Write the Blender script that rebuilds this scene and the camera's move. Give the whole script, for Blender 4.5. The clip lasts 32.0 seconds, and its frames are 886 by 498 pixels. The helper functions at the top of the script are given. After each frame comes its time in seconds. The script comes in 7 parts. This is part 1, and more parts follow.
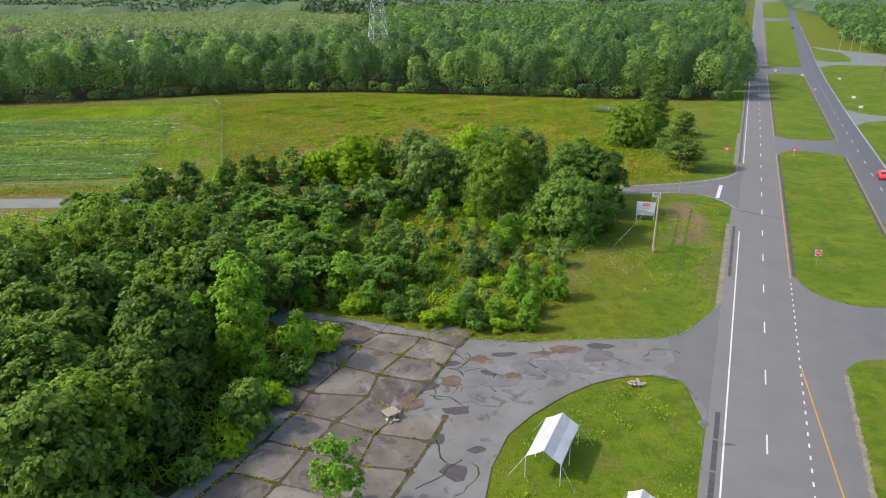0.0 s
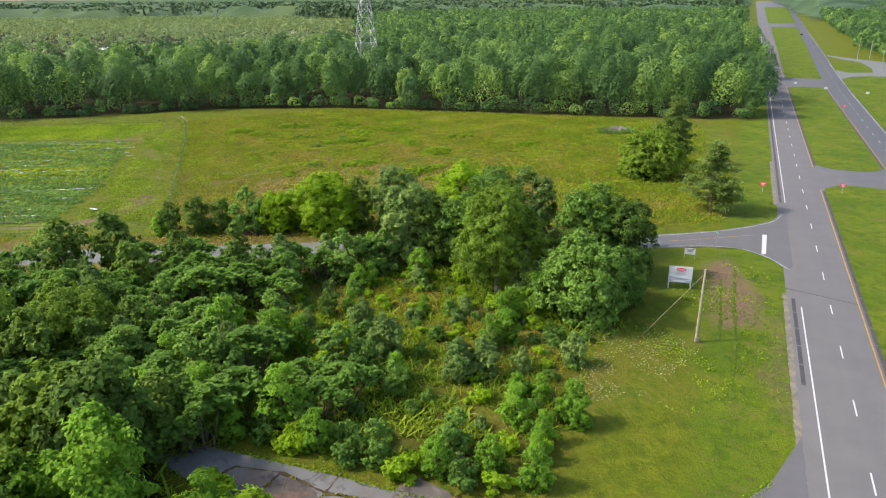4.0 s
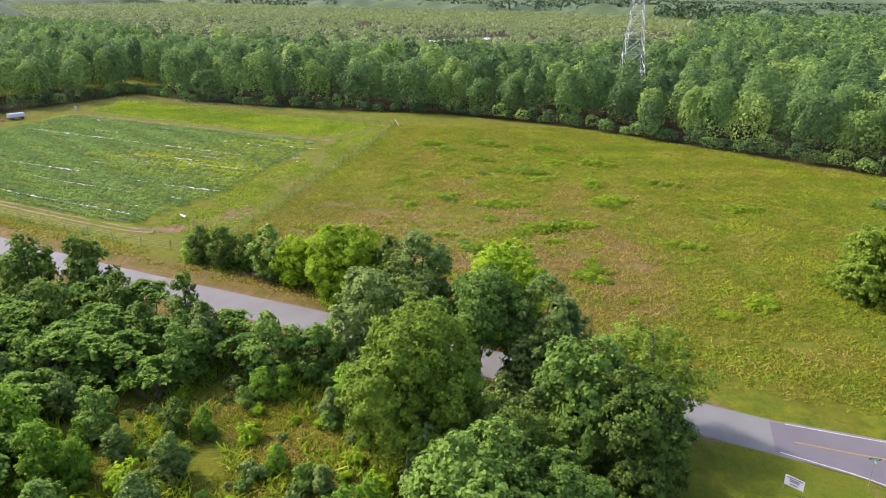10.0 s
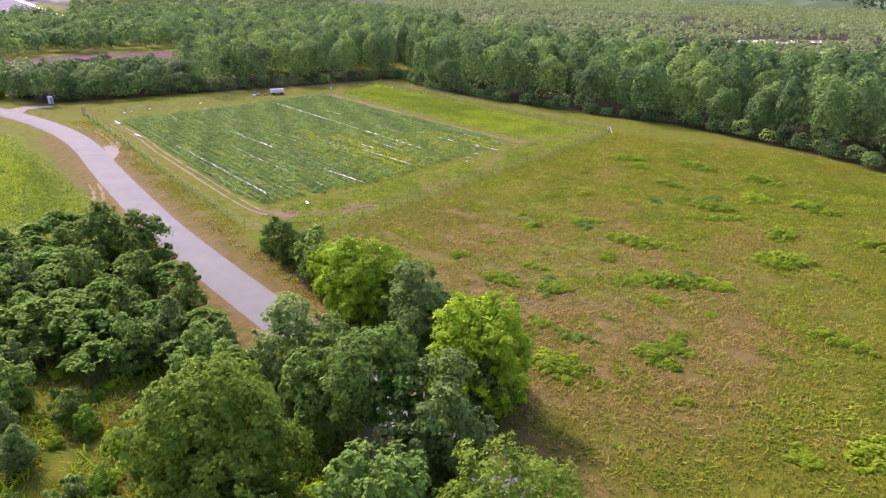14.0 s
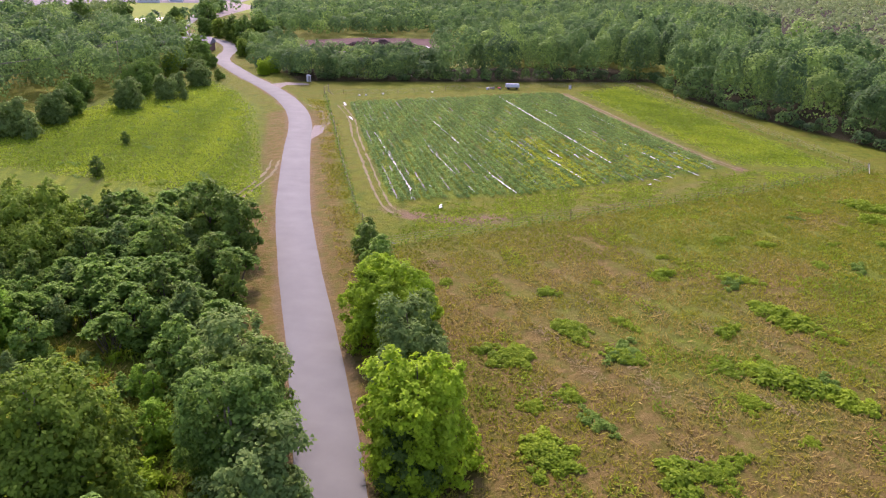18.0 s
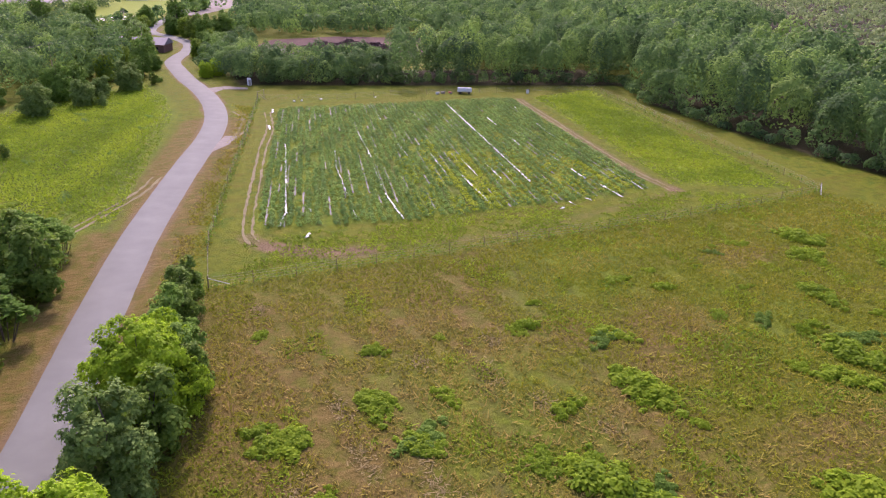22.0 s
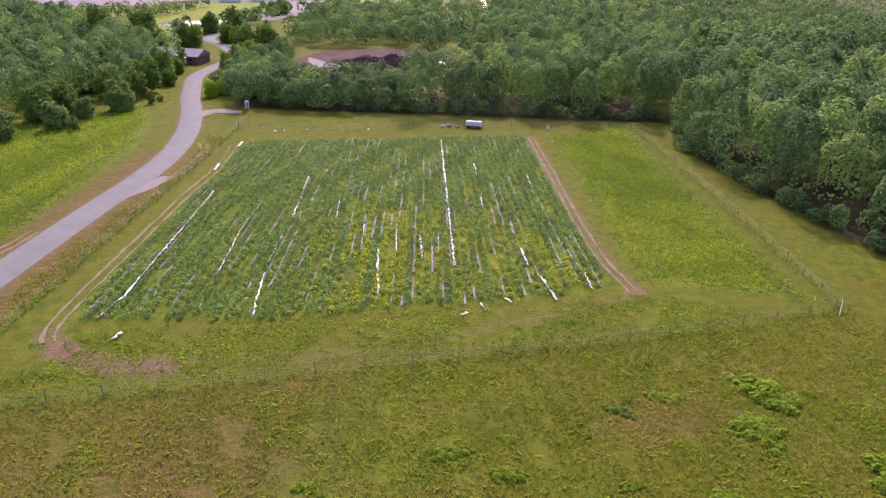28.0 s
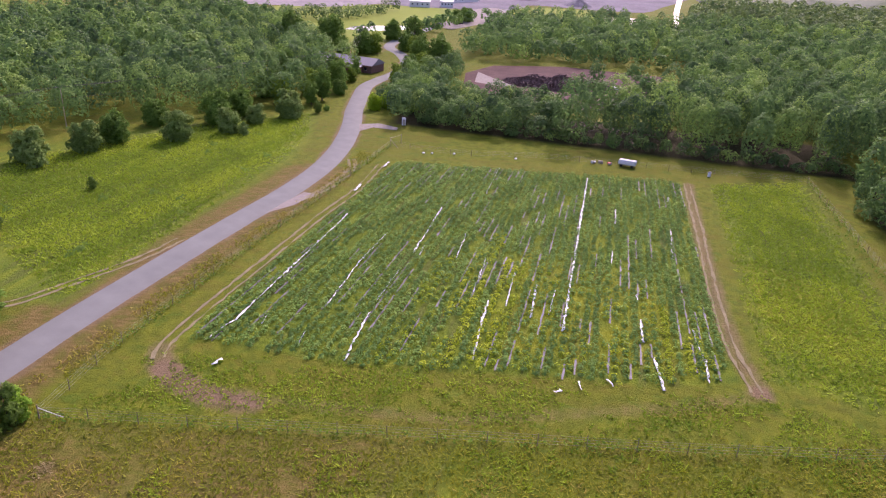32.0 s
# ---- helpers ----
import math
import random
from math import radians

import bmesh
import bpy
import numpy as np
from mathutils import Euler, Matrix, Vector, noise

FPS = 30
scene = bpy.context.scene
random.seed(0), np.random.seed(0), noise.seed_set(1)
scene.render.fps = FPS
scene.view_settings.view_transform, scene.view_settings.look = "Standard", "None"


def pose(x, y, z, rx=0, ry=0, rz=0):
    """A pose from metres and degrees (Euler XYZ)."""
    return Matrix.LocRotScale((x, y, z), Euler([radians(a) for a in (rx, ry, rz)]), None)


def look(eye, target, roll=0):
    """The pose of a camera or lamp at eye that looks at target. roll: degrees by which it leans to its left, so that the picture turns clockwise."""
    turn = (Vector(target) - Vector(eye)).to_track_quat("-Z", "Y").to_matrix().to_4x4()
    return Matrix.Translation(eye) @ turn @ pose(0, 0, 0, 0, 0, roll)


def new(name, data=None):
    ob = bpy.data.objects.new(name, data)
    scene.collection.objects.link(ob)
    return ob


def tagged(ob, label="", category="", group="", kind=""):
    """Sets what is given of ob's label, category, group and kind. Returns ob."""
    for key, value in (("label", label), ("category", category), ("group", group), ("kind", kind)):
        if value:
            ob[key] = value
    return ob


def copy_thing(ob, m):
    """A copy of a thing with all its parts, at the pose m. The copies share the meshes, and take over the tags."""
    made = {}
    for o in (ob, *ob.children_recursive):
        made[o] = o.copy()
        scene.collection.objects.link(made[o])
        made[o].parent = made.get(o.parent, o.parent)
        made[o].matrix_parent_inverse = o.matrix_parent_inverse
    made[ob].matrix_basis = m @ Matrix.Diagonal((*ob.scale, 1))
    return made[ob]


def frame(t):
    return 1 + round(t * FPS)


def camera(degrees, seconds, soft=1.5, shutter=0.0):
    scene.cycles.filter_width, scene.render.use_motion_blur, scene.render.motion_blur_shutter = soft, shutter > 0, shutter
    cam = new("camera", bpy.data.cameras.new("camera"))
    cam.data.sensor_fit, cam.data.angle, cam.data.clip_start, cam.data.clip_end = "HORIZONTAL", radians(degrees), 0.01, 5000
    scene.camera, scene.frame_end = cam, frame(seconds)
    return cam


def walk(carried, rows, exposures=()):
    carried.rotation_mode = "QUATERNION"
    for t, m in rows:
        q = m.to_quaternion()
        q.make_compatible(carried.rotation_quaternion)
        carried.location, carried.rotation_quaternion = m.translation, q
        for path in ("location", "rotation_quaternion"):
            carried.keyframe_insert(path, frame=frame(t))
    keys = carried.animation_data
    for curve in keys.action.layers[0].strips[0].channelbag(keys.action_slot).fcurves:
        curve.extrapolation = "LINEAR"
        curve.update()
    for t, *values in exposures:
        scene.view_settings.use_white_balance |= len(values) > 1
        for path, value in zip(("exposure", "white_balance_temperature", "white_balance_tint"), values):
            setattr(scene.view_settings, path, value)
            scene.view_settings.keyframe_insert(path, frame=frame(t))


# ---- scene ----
cam = camera(63.7, 32.0, 1.15)
PATH = [
    (0, (2.75, -0.765, 37.224), (2.751, 1.115, 36.54), -0.6),
    (0.5, (2.593, 1.986, 37.36), (2.6, 3.865, 36.675), -0.5),
    (1, (2.481, 4.976, 37.482), (2.492, 6.855, 36.797), -0.5),
    (1.5, (2.438, 8.16, 37.559), (2.448, 10.039, 36.875), -0.4),
    (2, (2.507, 11.518, 37.664), (2.516, 13.398, 36.981), -0.3),
    (2.5, (2.685, 15.027, 37.704), (2.693, 16.907, 37.022), -0.3),
    (3, (3.059, 18.606, 37.78), (3.066, 20.487, 37.1), -0.4),
    (3.5, (3.793, 22.242, 37.848), (3.801, 24.124, 37.171), -0.5),
    (5.5, (10.93, 35.911, 38.529), (10.886, 37.794, 37.857), -0.5),
    (6, (13.576, 39.304, 38.656), (13.491, 41.186, 37.986), -0.4),
    (6.5, (16.496, 42.699, 38.788), (16.362, 44.578, 38.118), -0.3),
    (7, (19.605, 46.087, 38.936), (19.417, 47.962, 38.264), -0.2),
    (7.5, (22.812, 49.55, 39.126), (22.543, 51.414, 38.454), -0.1),
    (8, (26.114, 53.136, 39.265), (25.719, 54.977, 38.592), 0.2),
    (8.5, (29.552, 56.816, 39.361), (29.022, 58.622, 38.686), 0.4),
    (9, (32.944, 60.637, 39.472), (32.285, 62.4, 38.795), 0.6),
    (9.5, (36.302, 64.563, 39.474), (35.518, 66.272, 38.793), 0.7),
    (10, (39.42, 68.608, 39.493), (38.536, 70.266, 38.809), 0.8),
    (10.5, (42.37, 72.73, 39.428), (41.389, 74.332, 38.742), 0.8),
    (11, (45.084, 76.923, 39.381), (44.005, 78.459, 38.691), 0.8),
    (11.5, (47.627, 81.154, 39.362), (46.458, 82.621, 38.668), 0.9),
    (12, (49.919, 85.454, 39.377), (48.702, 86.88, 38.68), 0.9),
    (12.5, (51.947, 89.604, 39.496), (50.681, 90.985, 38.796), 0.9),
    (13, (53.727, 93.8, 39.675), (52.381, 95.101, 38.97), 1.1),
    (13.5, (55.375, 98.013, 39.897), (53.943, 99.215, 39.186), 1.3),
    (14, (56.764, 102.223, 40.217), (55.249, 103.314, 39.499), 1.4),
    (14.5, (57.856, 106.405, 40.442), (56.267, 107.38, 39.717), 1.6),
    (16.5, (59.764, 122.581, 41.314), (58.017, 123.207, 40.568), 1.9),
    (17, (59.498, 126.352, 41.441), (57.724, 126.891, 40.691), 1.9),
    (17.5, (58.98, 130.097, 41.516), (57.181, 130.537, 40.76), 2.0),
    (18, (58.231, 133.803, 41.637), (56.412, 134.144, 40.876), 2.0),
    (18.5, (57.36, 137.555, 41.762), (55.531, 137.825, 40.997), 1.9),
    (19, (56.183, 141.087, 41.852), (54.355, 141.351, 41.085), 1.9),
    (19.5, (54.773, 144.521, 41.905), (52.945, 144.787, 41.138), 1.9),
    (20, (53.294, 147.876, 41.994), (51.467, 148.144, 41.226), 1.8),
    (20.5, (51.693, 151.128, 42.094), (49.868, 151.399, 41.324), 1.8),
    (21, (49.975, 154.372, 42.231), (48.15, 154.646, 41.458), 1.7),
    (21.5, (48.138, 157.561, 42.406), (46.314, 157.836, 41.633), 1.7),
    (22, (46.259, 160.766, 42.548), (44.436, 161.044, 41.774), 1.7),
    (22.5, (44.236, 163.948, 42.776), (42.413, 164.222, 42.0), 1.6),
    (23, (42.138, 167.112, 42.963), (40.314, 167.376, 42.185), 1.7),
    (23.5, (39.988, 170.336, 43.152), (38.163, 170.591, 42.375), 1.6),
    (24, (37.708, 173.609, 43.39), (35.883, 173.859, 42.611), 1.6),
    (24.5, (35.364, 176.889, 43.679), (33.539, 177.134, 42.898), 1.6),
    (25, (32.976, 180.21, 43.93), (31.149, 180.439, 43.151), 1.6),
    (25.5, (30.57, 183.562, 44.346), (28.738, 183.751, 43.565), 1.6),
    (27.5, (20.605, 196.818, 47.019), (18.767, 196.817, 46.231), 1.6),
    (28, (17.831, 199.622, 48.069), (15.995, 199.564, 47.278), 1.7),
    (28.5, (15.105, 201.935, 49.229), (13.273, 201.808, 48.438), 1.8),
    (29, (12.827, 203.874, 50.241), (10.998, 203.69, 49.452), 2.1),
    (29.5, (11.13, 205.221, 51.018), (9.308, 204.982, 50.228), 2.5),
    (30, (10.137, 206.069, 51.76), (8.323, 205.779, 50.969), 2.8),
    (30.5, (9.746, 206.421, 52.367), (7.945, 206.074, 51.571), 2.9),
    (31, (9.526, 206.582, 53.06), (7.738, 206.176, 52.261), 3.0),
    (31.5, (9.477, 206.626, 53.788), (7.705, 206.162, 52.985), 3.0),
    (32, (9.483, 206.8, 54.548), (7.727, 206.286, 53.742), 3.0),
]
walk(cam, [(t, look(eye, target, roll)) for t, eye, target, roll in PATH], [(0, 1.26, 6550, 13), (6, 1.47, 6600, 19), (9, 1.6, 6500, 28), (13, 1.64, 6450, 48), (19, 1.42, 6450, 48), (25, 1.33, 6500, 50), (32, 1.25, 6450, 52)])

# ---- light ----
SUN_AZ, SUN_EL = radians(-92), radians(43)   # clockwise from +y, above the horizon
world = bpy.data.worlds.new("sky")
scene.world = world
world.use_nodes = True
wn = world.node_tree
for node in list(wn.nodes):
    wn.nodes.remove(node)
sky = wn.nodes.new("ShaderNodeTexSky")
sky.sky_type, sky.sun_disc = "NISHITA", False
sky.sun_elevation, sky.sun_rotation = SUN_EL, SUN_AZ
sky.air_density, sky.dust_density, sky.ozone_density = 1.0, 2.5, 1.0
bg = wn.nodes.new("ShaderNodeBackground")
bg.inputs["Strength"].default_value = 0.15
wout = wn.nodes.new("ShaderNodeOutputWorld")
wn.links.new(sky.outputs[0], bg.inputs["Color"])
wn.links.new(bg.outputs[0], wout.inputs["Surface"])
sun_data = bpy.data.lights.new("sun", "SUN")
sun_data.energy, sun_data.angle, sun_data.color = 2.0, radians(4), (1.0, 0.93, 0.82)
sun = new("sun", sun_data)
toward = Vector((math.sin(SUN_AZ) * math.cos(SUN_EL), math.cos(SUN_AZ) * math.cos(SUN_EL), math.sin(SUN_EL)))
sun.matrix_world = look(toward * 300, (0, 0, 0))

rng = np.random.default_rng(7)


# ---- materials ----
class Mat:
    """A node material with a Principled shader and short ways to add nodes."""

    def __init__(self, name, rough=0.8, spec=0.3):
        self.m = bpy.data.materials.new(name)
        self.m.use_nodes = True
        self.t = self.m.node_tree
        self.b = self.t.nodes["Principled BSDF"]
        self.b.inputs["Roughness"].default_value = rough
        self.b.inputs["Specular IOR Level"].default_value = spec

    def node(self, kind, **inputs):
        n = self.t.nodes.new(kind)
        for k, v in inputs.items():
            self.put(n.inputs[k.replace("_", " ")], v)
        return n

    def put(self, socket, v):
        if isinstance(v, bpy.types.NodeSocket):
            self.t.links.new(v, socket)
        elif isinstance(v, (tuple, list)) and socket.type == "RGBA" and len(v) == 3:
            socket.default_value = (*v, 1)
        else:
            socket.default_value = v

    def pos(self):
        return self.node("ShaderNodeNewGeometry").outputs["Position"]

    def noise(self, scale, detail=4.0, rough=0.55, vec=None, stretch=None, dist=0.0):
        vec = vec or self.pos()
        if stretch:
            mp = self.node("ShaderNodeMapping", Vector=vec)
            mp.vector_type = "TEXTURE"
            mp.inputs["Scale"].default_value = [1 / s for s in stretch[:3]]
            mp.inputs["Rotation"].default_value = (0, 0, radians(stretch[3]))
            vec = mp.outputs[0]
        return self.node("ShaderNodeTexNoise", Vector=vec, Scale=scale, Detail=detail, Roughness=rough, Distortion=dist).outputs["Fac"]

    def ramp(self, fac, lo, hi, a=0.0, b=1.0):
        n = self.node("ShaderNodeMapRange", Value=fac)
        for k, v in (("From Min", lo), ("From Max", hi), ("To Min", a), ("To Max", b)):
            n.inputs[k].default_value = v
        return n.outputs[0]

    def mix(self, fac, a, b, how="MIX"):
        n = self.t.nodes.new("ShaderNodeMix")
        n.data_type, n.blend_type = "RGBA", how
        self.put(n.inputs[0], fac)
        self.put(n.inputs[6], a)
        self.put(n.inputs[7], b)
        return n.outputs[2]

    def math(self, op, a, b=0.0):
        n = self.t.nodes.new("ShaderNodeMath")
        n.operation = op
        self.put(n.inputs[0], a)
        self.put(n.inputs[1], b)
        return n.outputs[0]

    def attr(self, name):
        n = self.t.nodes.new("ShaderNodeAttribute")
        n.attribute_name = name
        return n.outputs["Fac"]

    def colour(self, c):
        self.put(self.b.inputs["Base Color"], c)
        return self

    def bump(self, height, strength=0.4, distance=0.05):
        n = self.node("ShaderNodeBump", Height=height, Strength=strength, Distance=distance)
        self.t.links.new(n.outputs[0], self.b.inputs["Normal"])
        return self


def plain(name, c, rough=0.6, spec=0.3, metal=0.0, scale=3.0, vary=0.25, bump=0.0):
    """Painted or raw surface with mottling at two scales."""
    m = Mat(name, rough, spec)
    m.b.inputs["Metallic"].default_value = metal
    f = m.math("MULTIPLY", m.noise(scale, 5), m.noise(scale * 9, 3))
    dark, light = tuple(v * (1 - vary) for v in c), tuple(min(1, v * (1 + vary * 0.6)) for v in c)
    m.colour(m.mix(m.ramp(f, 0.12, 0.42), dark, light))
    if bump:
        m.bump(m.noise(scale * 12, 3), bump, 0.02)
    return m.m


def leaf_material(name, dark, mid, light, trans=0.42, own="object", each=0.55):
    """Foliage: hue varies by plant, by leaf clump and softly through the crown; light passes through."""
    m = Mat(name, 0.7, 0.1)
    geo = m.node("ShaderNodeNewGeometry")
    isl = geo.outputs["Random Per Island"]
    tree = m.attr("tone") if own == "tone" else m.node("ShaderNodeObjectInfo").outputs["Random"]
    soft = m.noise(0.45, 3)
    f = m.math("ADD", m.math("MULTIPLY", isl, each), m.math("ADD", m.math("MULTIPLY", tree, 0.97 - each), m.math("MULTIPLY", soft, 0.5)))
    c = m.mix(m.ramp(f, 0.3, 0.75), dark, mid)
    c = m.mix(m.ramp(f, 0.75, 1.25), c, light)
    m.colour(c)
    tr = m.node("ShaderNodeBsdfTranslucent")
    m.put(tr.inputs["Color"], m.mix(0.5, c, tuple(min(1, v * 1.9) for v in mid)))
    mixer = m.t.nodes.new("ShaderNodeMixShader")
    mixer.inputs[0].default_value = trans
    m.t.links.new(m.b.outputs[0], mixer.inputs[1])
    m.t.links.new(tr.outputs[0], mixer.inputs[2])
    m.t.links.new(mixer.outputs[0], m.t.nodes["Material Output"].inputs["Surface"])
    return m.m


LEAF_MID = leaf_material("leaf_green", (0.052, 0.110, 0.018), (0.112, 0.212, 0.032), (0.205, 0.338, 0.052), 0.36)
LEAF_LIME = leaf_material("leaf_lime", (0.128, 0.220, 0.012), (0.222, 0.360, 0.015), (0.336, 0.500, 0.022), 0.45)
LEAF_FRESH = leaf_material("leaf_fresh", (0.081, 0.170, 0.016), (0.148, 0.291, 0.024), (0.235, 0.414, 0.038), 0.46)
LEAF_DARK = leaf_material("leaf_dark", (0.045, 0.090, 0.015), (0.098, 0.172, 0.024), (0.172, 0.264, 0.035), 0.36)
LEAF_GREY = leaf_material("leaf_greyish", (0.070, 0.127, 0.028), (0.134, 0.218, 0.048), (0.222, 0.314, 0.078), 0.33)
LEAF_OLIVE = leaf_material("leaf_olive", (0.068, 0.126, 0.013), (0.136, 0.226, 0.021), (0.228, 0.338, 0.033), 0.38)
LEAF_SUMAC = leaf_material("leaf_sumac", (0.058, 0.125, 0.020), (0.118, 0.228, 0.032), (0.200, 0.330, 0.048), 0.45)
LEAF_PINE = leaf_material("leaf_pine", (0.066, 0.112, 0.026), (0.130, 0.196, 0.040), (0.21, 0.285, 0.058), 0.4)
# Bluer than the near leaves: the tint of distance haze is in the colour.
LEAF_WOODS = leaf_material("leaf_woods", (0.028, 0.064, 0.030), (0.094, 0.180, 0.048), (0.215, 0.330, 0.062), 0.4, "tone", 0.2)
# Light scrub green, with some of the distance haze painted in as paleness.
LEAF_SCRUB_HAZED = leaf_material("leaf_scrub_hazed", (0.055, 0.10, 0.036), (0.115, 0.18, 0.052), (0.20, 0.28, 0.075), 0.25, "tone", 0.2)
# Darkened greens: the colour holds the self-shadow that the far canopy sheets lack.
LEAF_FAR_SHADED = leaf_material("leaf_far_woods_shaded", (0.030, 0.060, 0.028), (0.055, 0.095, 0.038), (0.10, 0.15, 0.055), 0.1, "tone", 0.3)
LEAF_MARSH = leaf_material("leaf_marsh", (0.11, 0.165, 0.06), (0.17, 0.235, 0.085), (0.24, 0.30, 0.115), 0.3, "tone")
LEAF_WEED = leaf_material("leaf_weed", (0.092, 0.165, 0.010), (0.178, 0.272, 0.014), (0.280, 0.365, 0.019), 0.34, "tone", 0.14)
LEAF_CROP = leaf_material("leaf_crop", (0.050, 0.115, 0.032), (0.125, 0.235, 0.050), (0.235, 0.365, 0.070), 0.4, "tone", 0.3)
LEAF_YELLOW = leaf_material("leaf_yellow_flower", (0.125, 0.205, 0.012), (0.245, 0.325, 0.012), (0.40, 0.435, 0.013), 0.35)
LEAF_GRASS = leaf_material("grass_blades", (0.110, 0.162, 0.008), (0.204, 0.212, 0.013), (0.284, 0.210, 0.060), 0.32, "tone", 0.25)
LEAF_STRAW = leaf_material("straw_blades", (0.14, 0.112, 0.036), (0.21, 0.168, 0.068), (0.29, 0.24, 0.115), 0.2, "tone", 0.5)
BARK = plain("bark", (0.13, 0.10, 0.075), 0.9, 0.1, scale=4, vary=0.45, bump=0.5)
BARK_PALE = plain("bark_pale", (0.3, 0.27, 0.22), 0.9, 0.1, scale=4, vary=0.35, bump=0.4)


def ground_material():
    m = Mat("ground_grass", 0.95, 0.1)
    big, med = m.noise(0.035, 4), m.noise(0.22, 5)
    fine, tuft = m.noise(2.2, 5, 0.7), m.noise(6.0, 4, 0.7)
    clump = m.noise(0.5, 6, 0.68, dist=0.5)
    streak = m.noise(0.9, 5, 0.65, stretch=(2.0, 0.4, 1, 16.8))
    green = m.mix(m.ramp(clump, 0.36, 0.62), (0.068, 0.102, 0.005), (0.134, 0.165, 0.009))
    green = m.mix(m.ramp(big, 0.42, 0.6, 0, 0.6), green, (0.12, 0.132, 0.012))
    bands = m.noise(0.16, 5, 0.65, stretch=(1.5, 0.22, 1, 16.8), dist=0.3)
    green = m.mix(m.ramp(bands, 0.52, 0.64, 0, 0.45), green, (0.118, 0.104, 0.013))
    patchy = m.noise(0.28, 6, 0.7, dist=0.7)
    green = m.mix(m.ramp(patchy, 0.56, 0.64, 0, 0.4), green, (0.132, 0.108, 0.018))
    green = m.mix(m.ramp(patchy, 0.44, 0.37, 0, 0.75), green, (0.07, 0.125, 0.008))
    dry = m.mix(m.ramp(streak, 0.3, 0.7), (0.110, 0.084, 0.018), (0.190, 0.142, 0.046))
    dry = m.mix(m.ramp(clump, 0.46, 0.58, 0, 0.85), dry, (0.10, 0.105, 0.014))
    c = m.mix(m.ramp(m.math("ADD", m.attr("dry"), m.math("MULTIPLY", m.math("ADD", streak, clump), 0.6)), 0.72, 1.0), green, dry)
    lush = m.mix(m.ramp(clump, 0.35, 0.62), (0.066, 0.118, 0.007), (0.125, 0.18, 0.011))
    rows = m.noise(0.3, 4, 0.6, stretch=(0.16, 1.5, 1, 3))
    lush = m.mix(m.ramp(rows, 0.53, 0.64, 0, 0.75), lush, (0.085, 0.105, 0.022))
    lush = m.mix(m.ramp(rows, 0.46, 0.36, 0, 0.8), lush, (0.155, 0.195, 0.012))
    c = m.mix(m.ramp(m.math("ADD", m.attr("lush"), m.math("MULTIPLY", med, 0.6)), 0.5, 1.0), c, lush)
    lawn = m.mix(m.ramp(m.noise(0.12, 5), 0.35, 0.65), (0.07, 0.125, 0.006), (0.125, 0.165, 0.009))
    lawn = m.mix(m.ramp(clump, 0.48, 0.62, 0, 0.7), lawn, (0.05, 0.095, 0.005))
    lawn = m.mix(m.ramp(m.noise(0.3, 6, 0.7, dist=0.5), 0.54, 0.68, 0, 0.8), lawn, (0.145, 0.135, 0.03))
    lawn = m.mix(m.ramp(m.noise(1.1, 5, 0.7, dist=0.6), 0.62, 0.7, 0, 0.7), lawn, (0.13, 0.105, 0.045))
    c = m.mix(m.attr("mown"), c, lawn)
    yellow = m.mix(fine, (0.17, 0.20, 0.008), (0.27, 0.255, 0.010))
    c = m.mix(m.ramp(m.math("ADD", m.attr("yellow"), m.math("MULTIPLY", med, 0.8)), 0.7, 1.2, 0, 0.85), c, yellow)
    soil = m.mix(m.noise(0.7, 5), (0.136, 0.092, 0.050), (0.215, 0.158, 0.088))
    c = m.mix(m.ramp(m.math("ADD", m.attr("soil"), m.math("MULTIPLY", m.math("ADD", clump, fine), 0.35)), 0.55, 0.9), c, soil)
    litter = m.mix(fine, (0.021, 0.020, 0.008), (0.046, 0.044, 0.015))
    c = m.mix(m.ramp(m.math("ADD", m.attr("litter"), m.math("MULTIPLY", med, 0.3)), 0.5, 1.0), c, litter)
    c = m.mix(0.6, c, m.mix(fine, (0.3, 0.3, 0.3), (1.15, 1.15, 1.15)), "MULTIPLY")
    c = m.mix(0.55, c, m.mix(tuft, (0.45, 0.46, 0.45), (1.45, 1.43, 1.4)), "MULTIPLY")
    rough_grass = m.math("MULTIPLY", m.math("SUBTRACT", 1.0, m.attr("mown")), 0.5)
    c = m.mix(rough_grass, c, m.mix(streak, (0.6, 0.62, 0.6), (1.3, 1.28, 1.25)), "MULTIPLY")
    m.colour(c)
    m.bump(m.math("ADD", m.math("ADD", fine, m.math("MULTIPLY", tuft, 0.5)), m.math("MULTIPLY", streak, rough_grass)), 0.8, 0.3)
    return m.m


GROUND = ground_material()


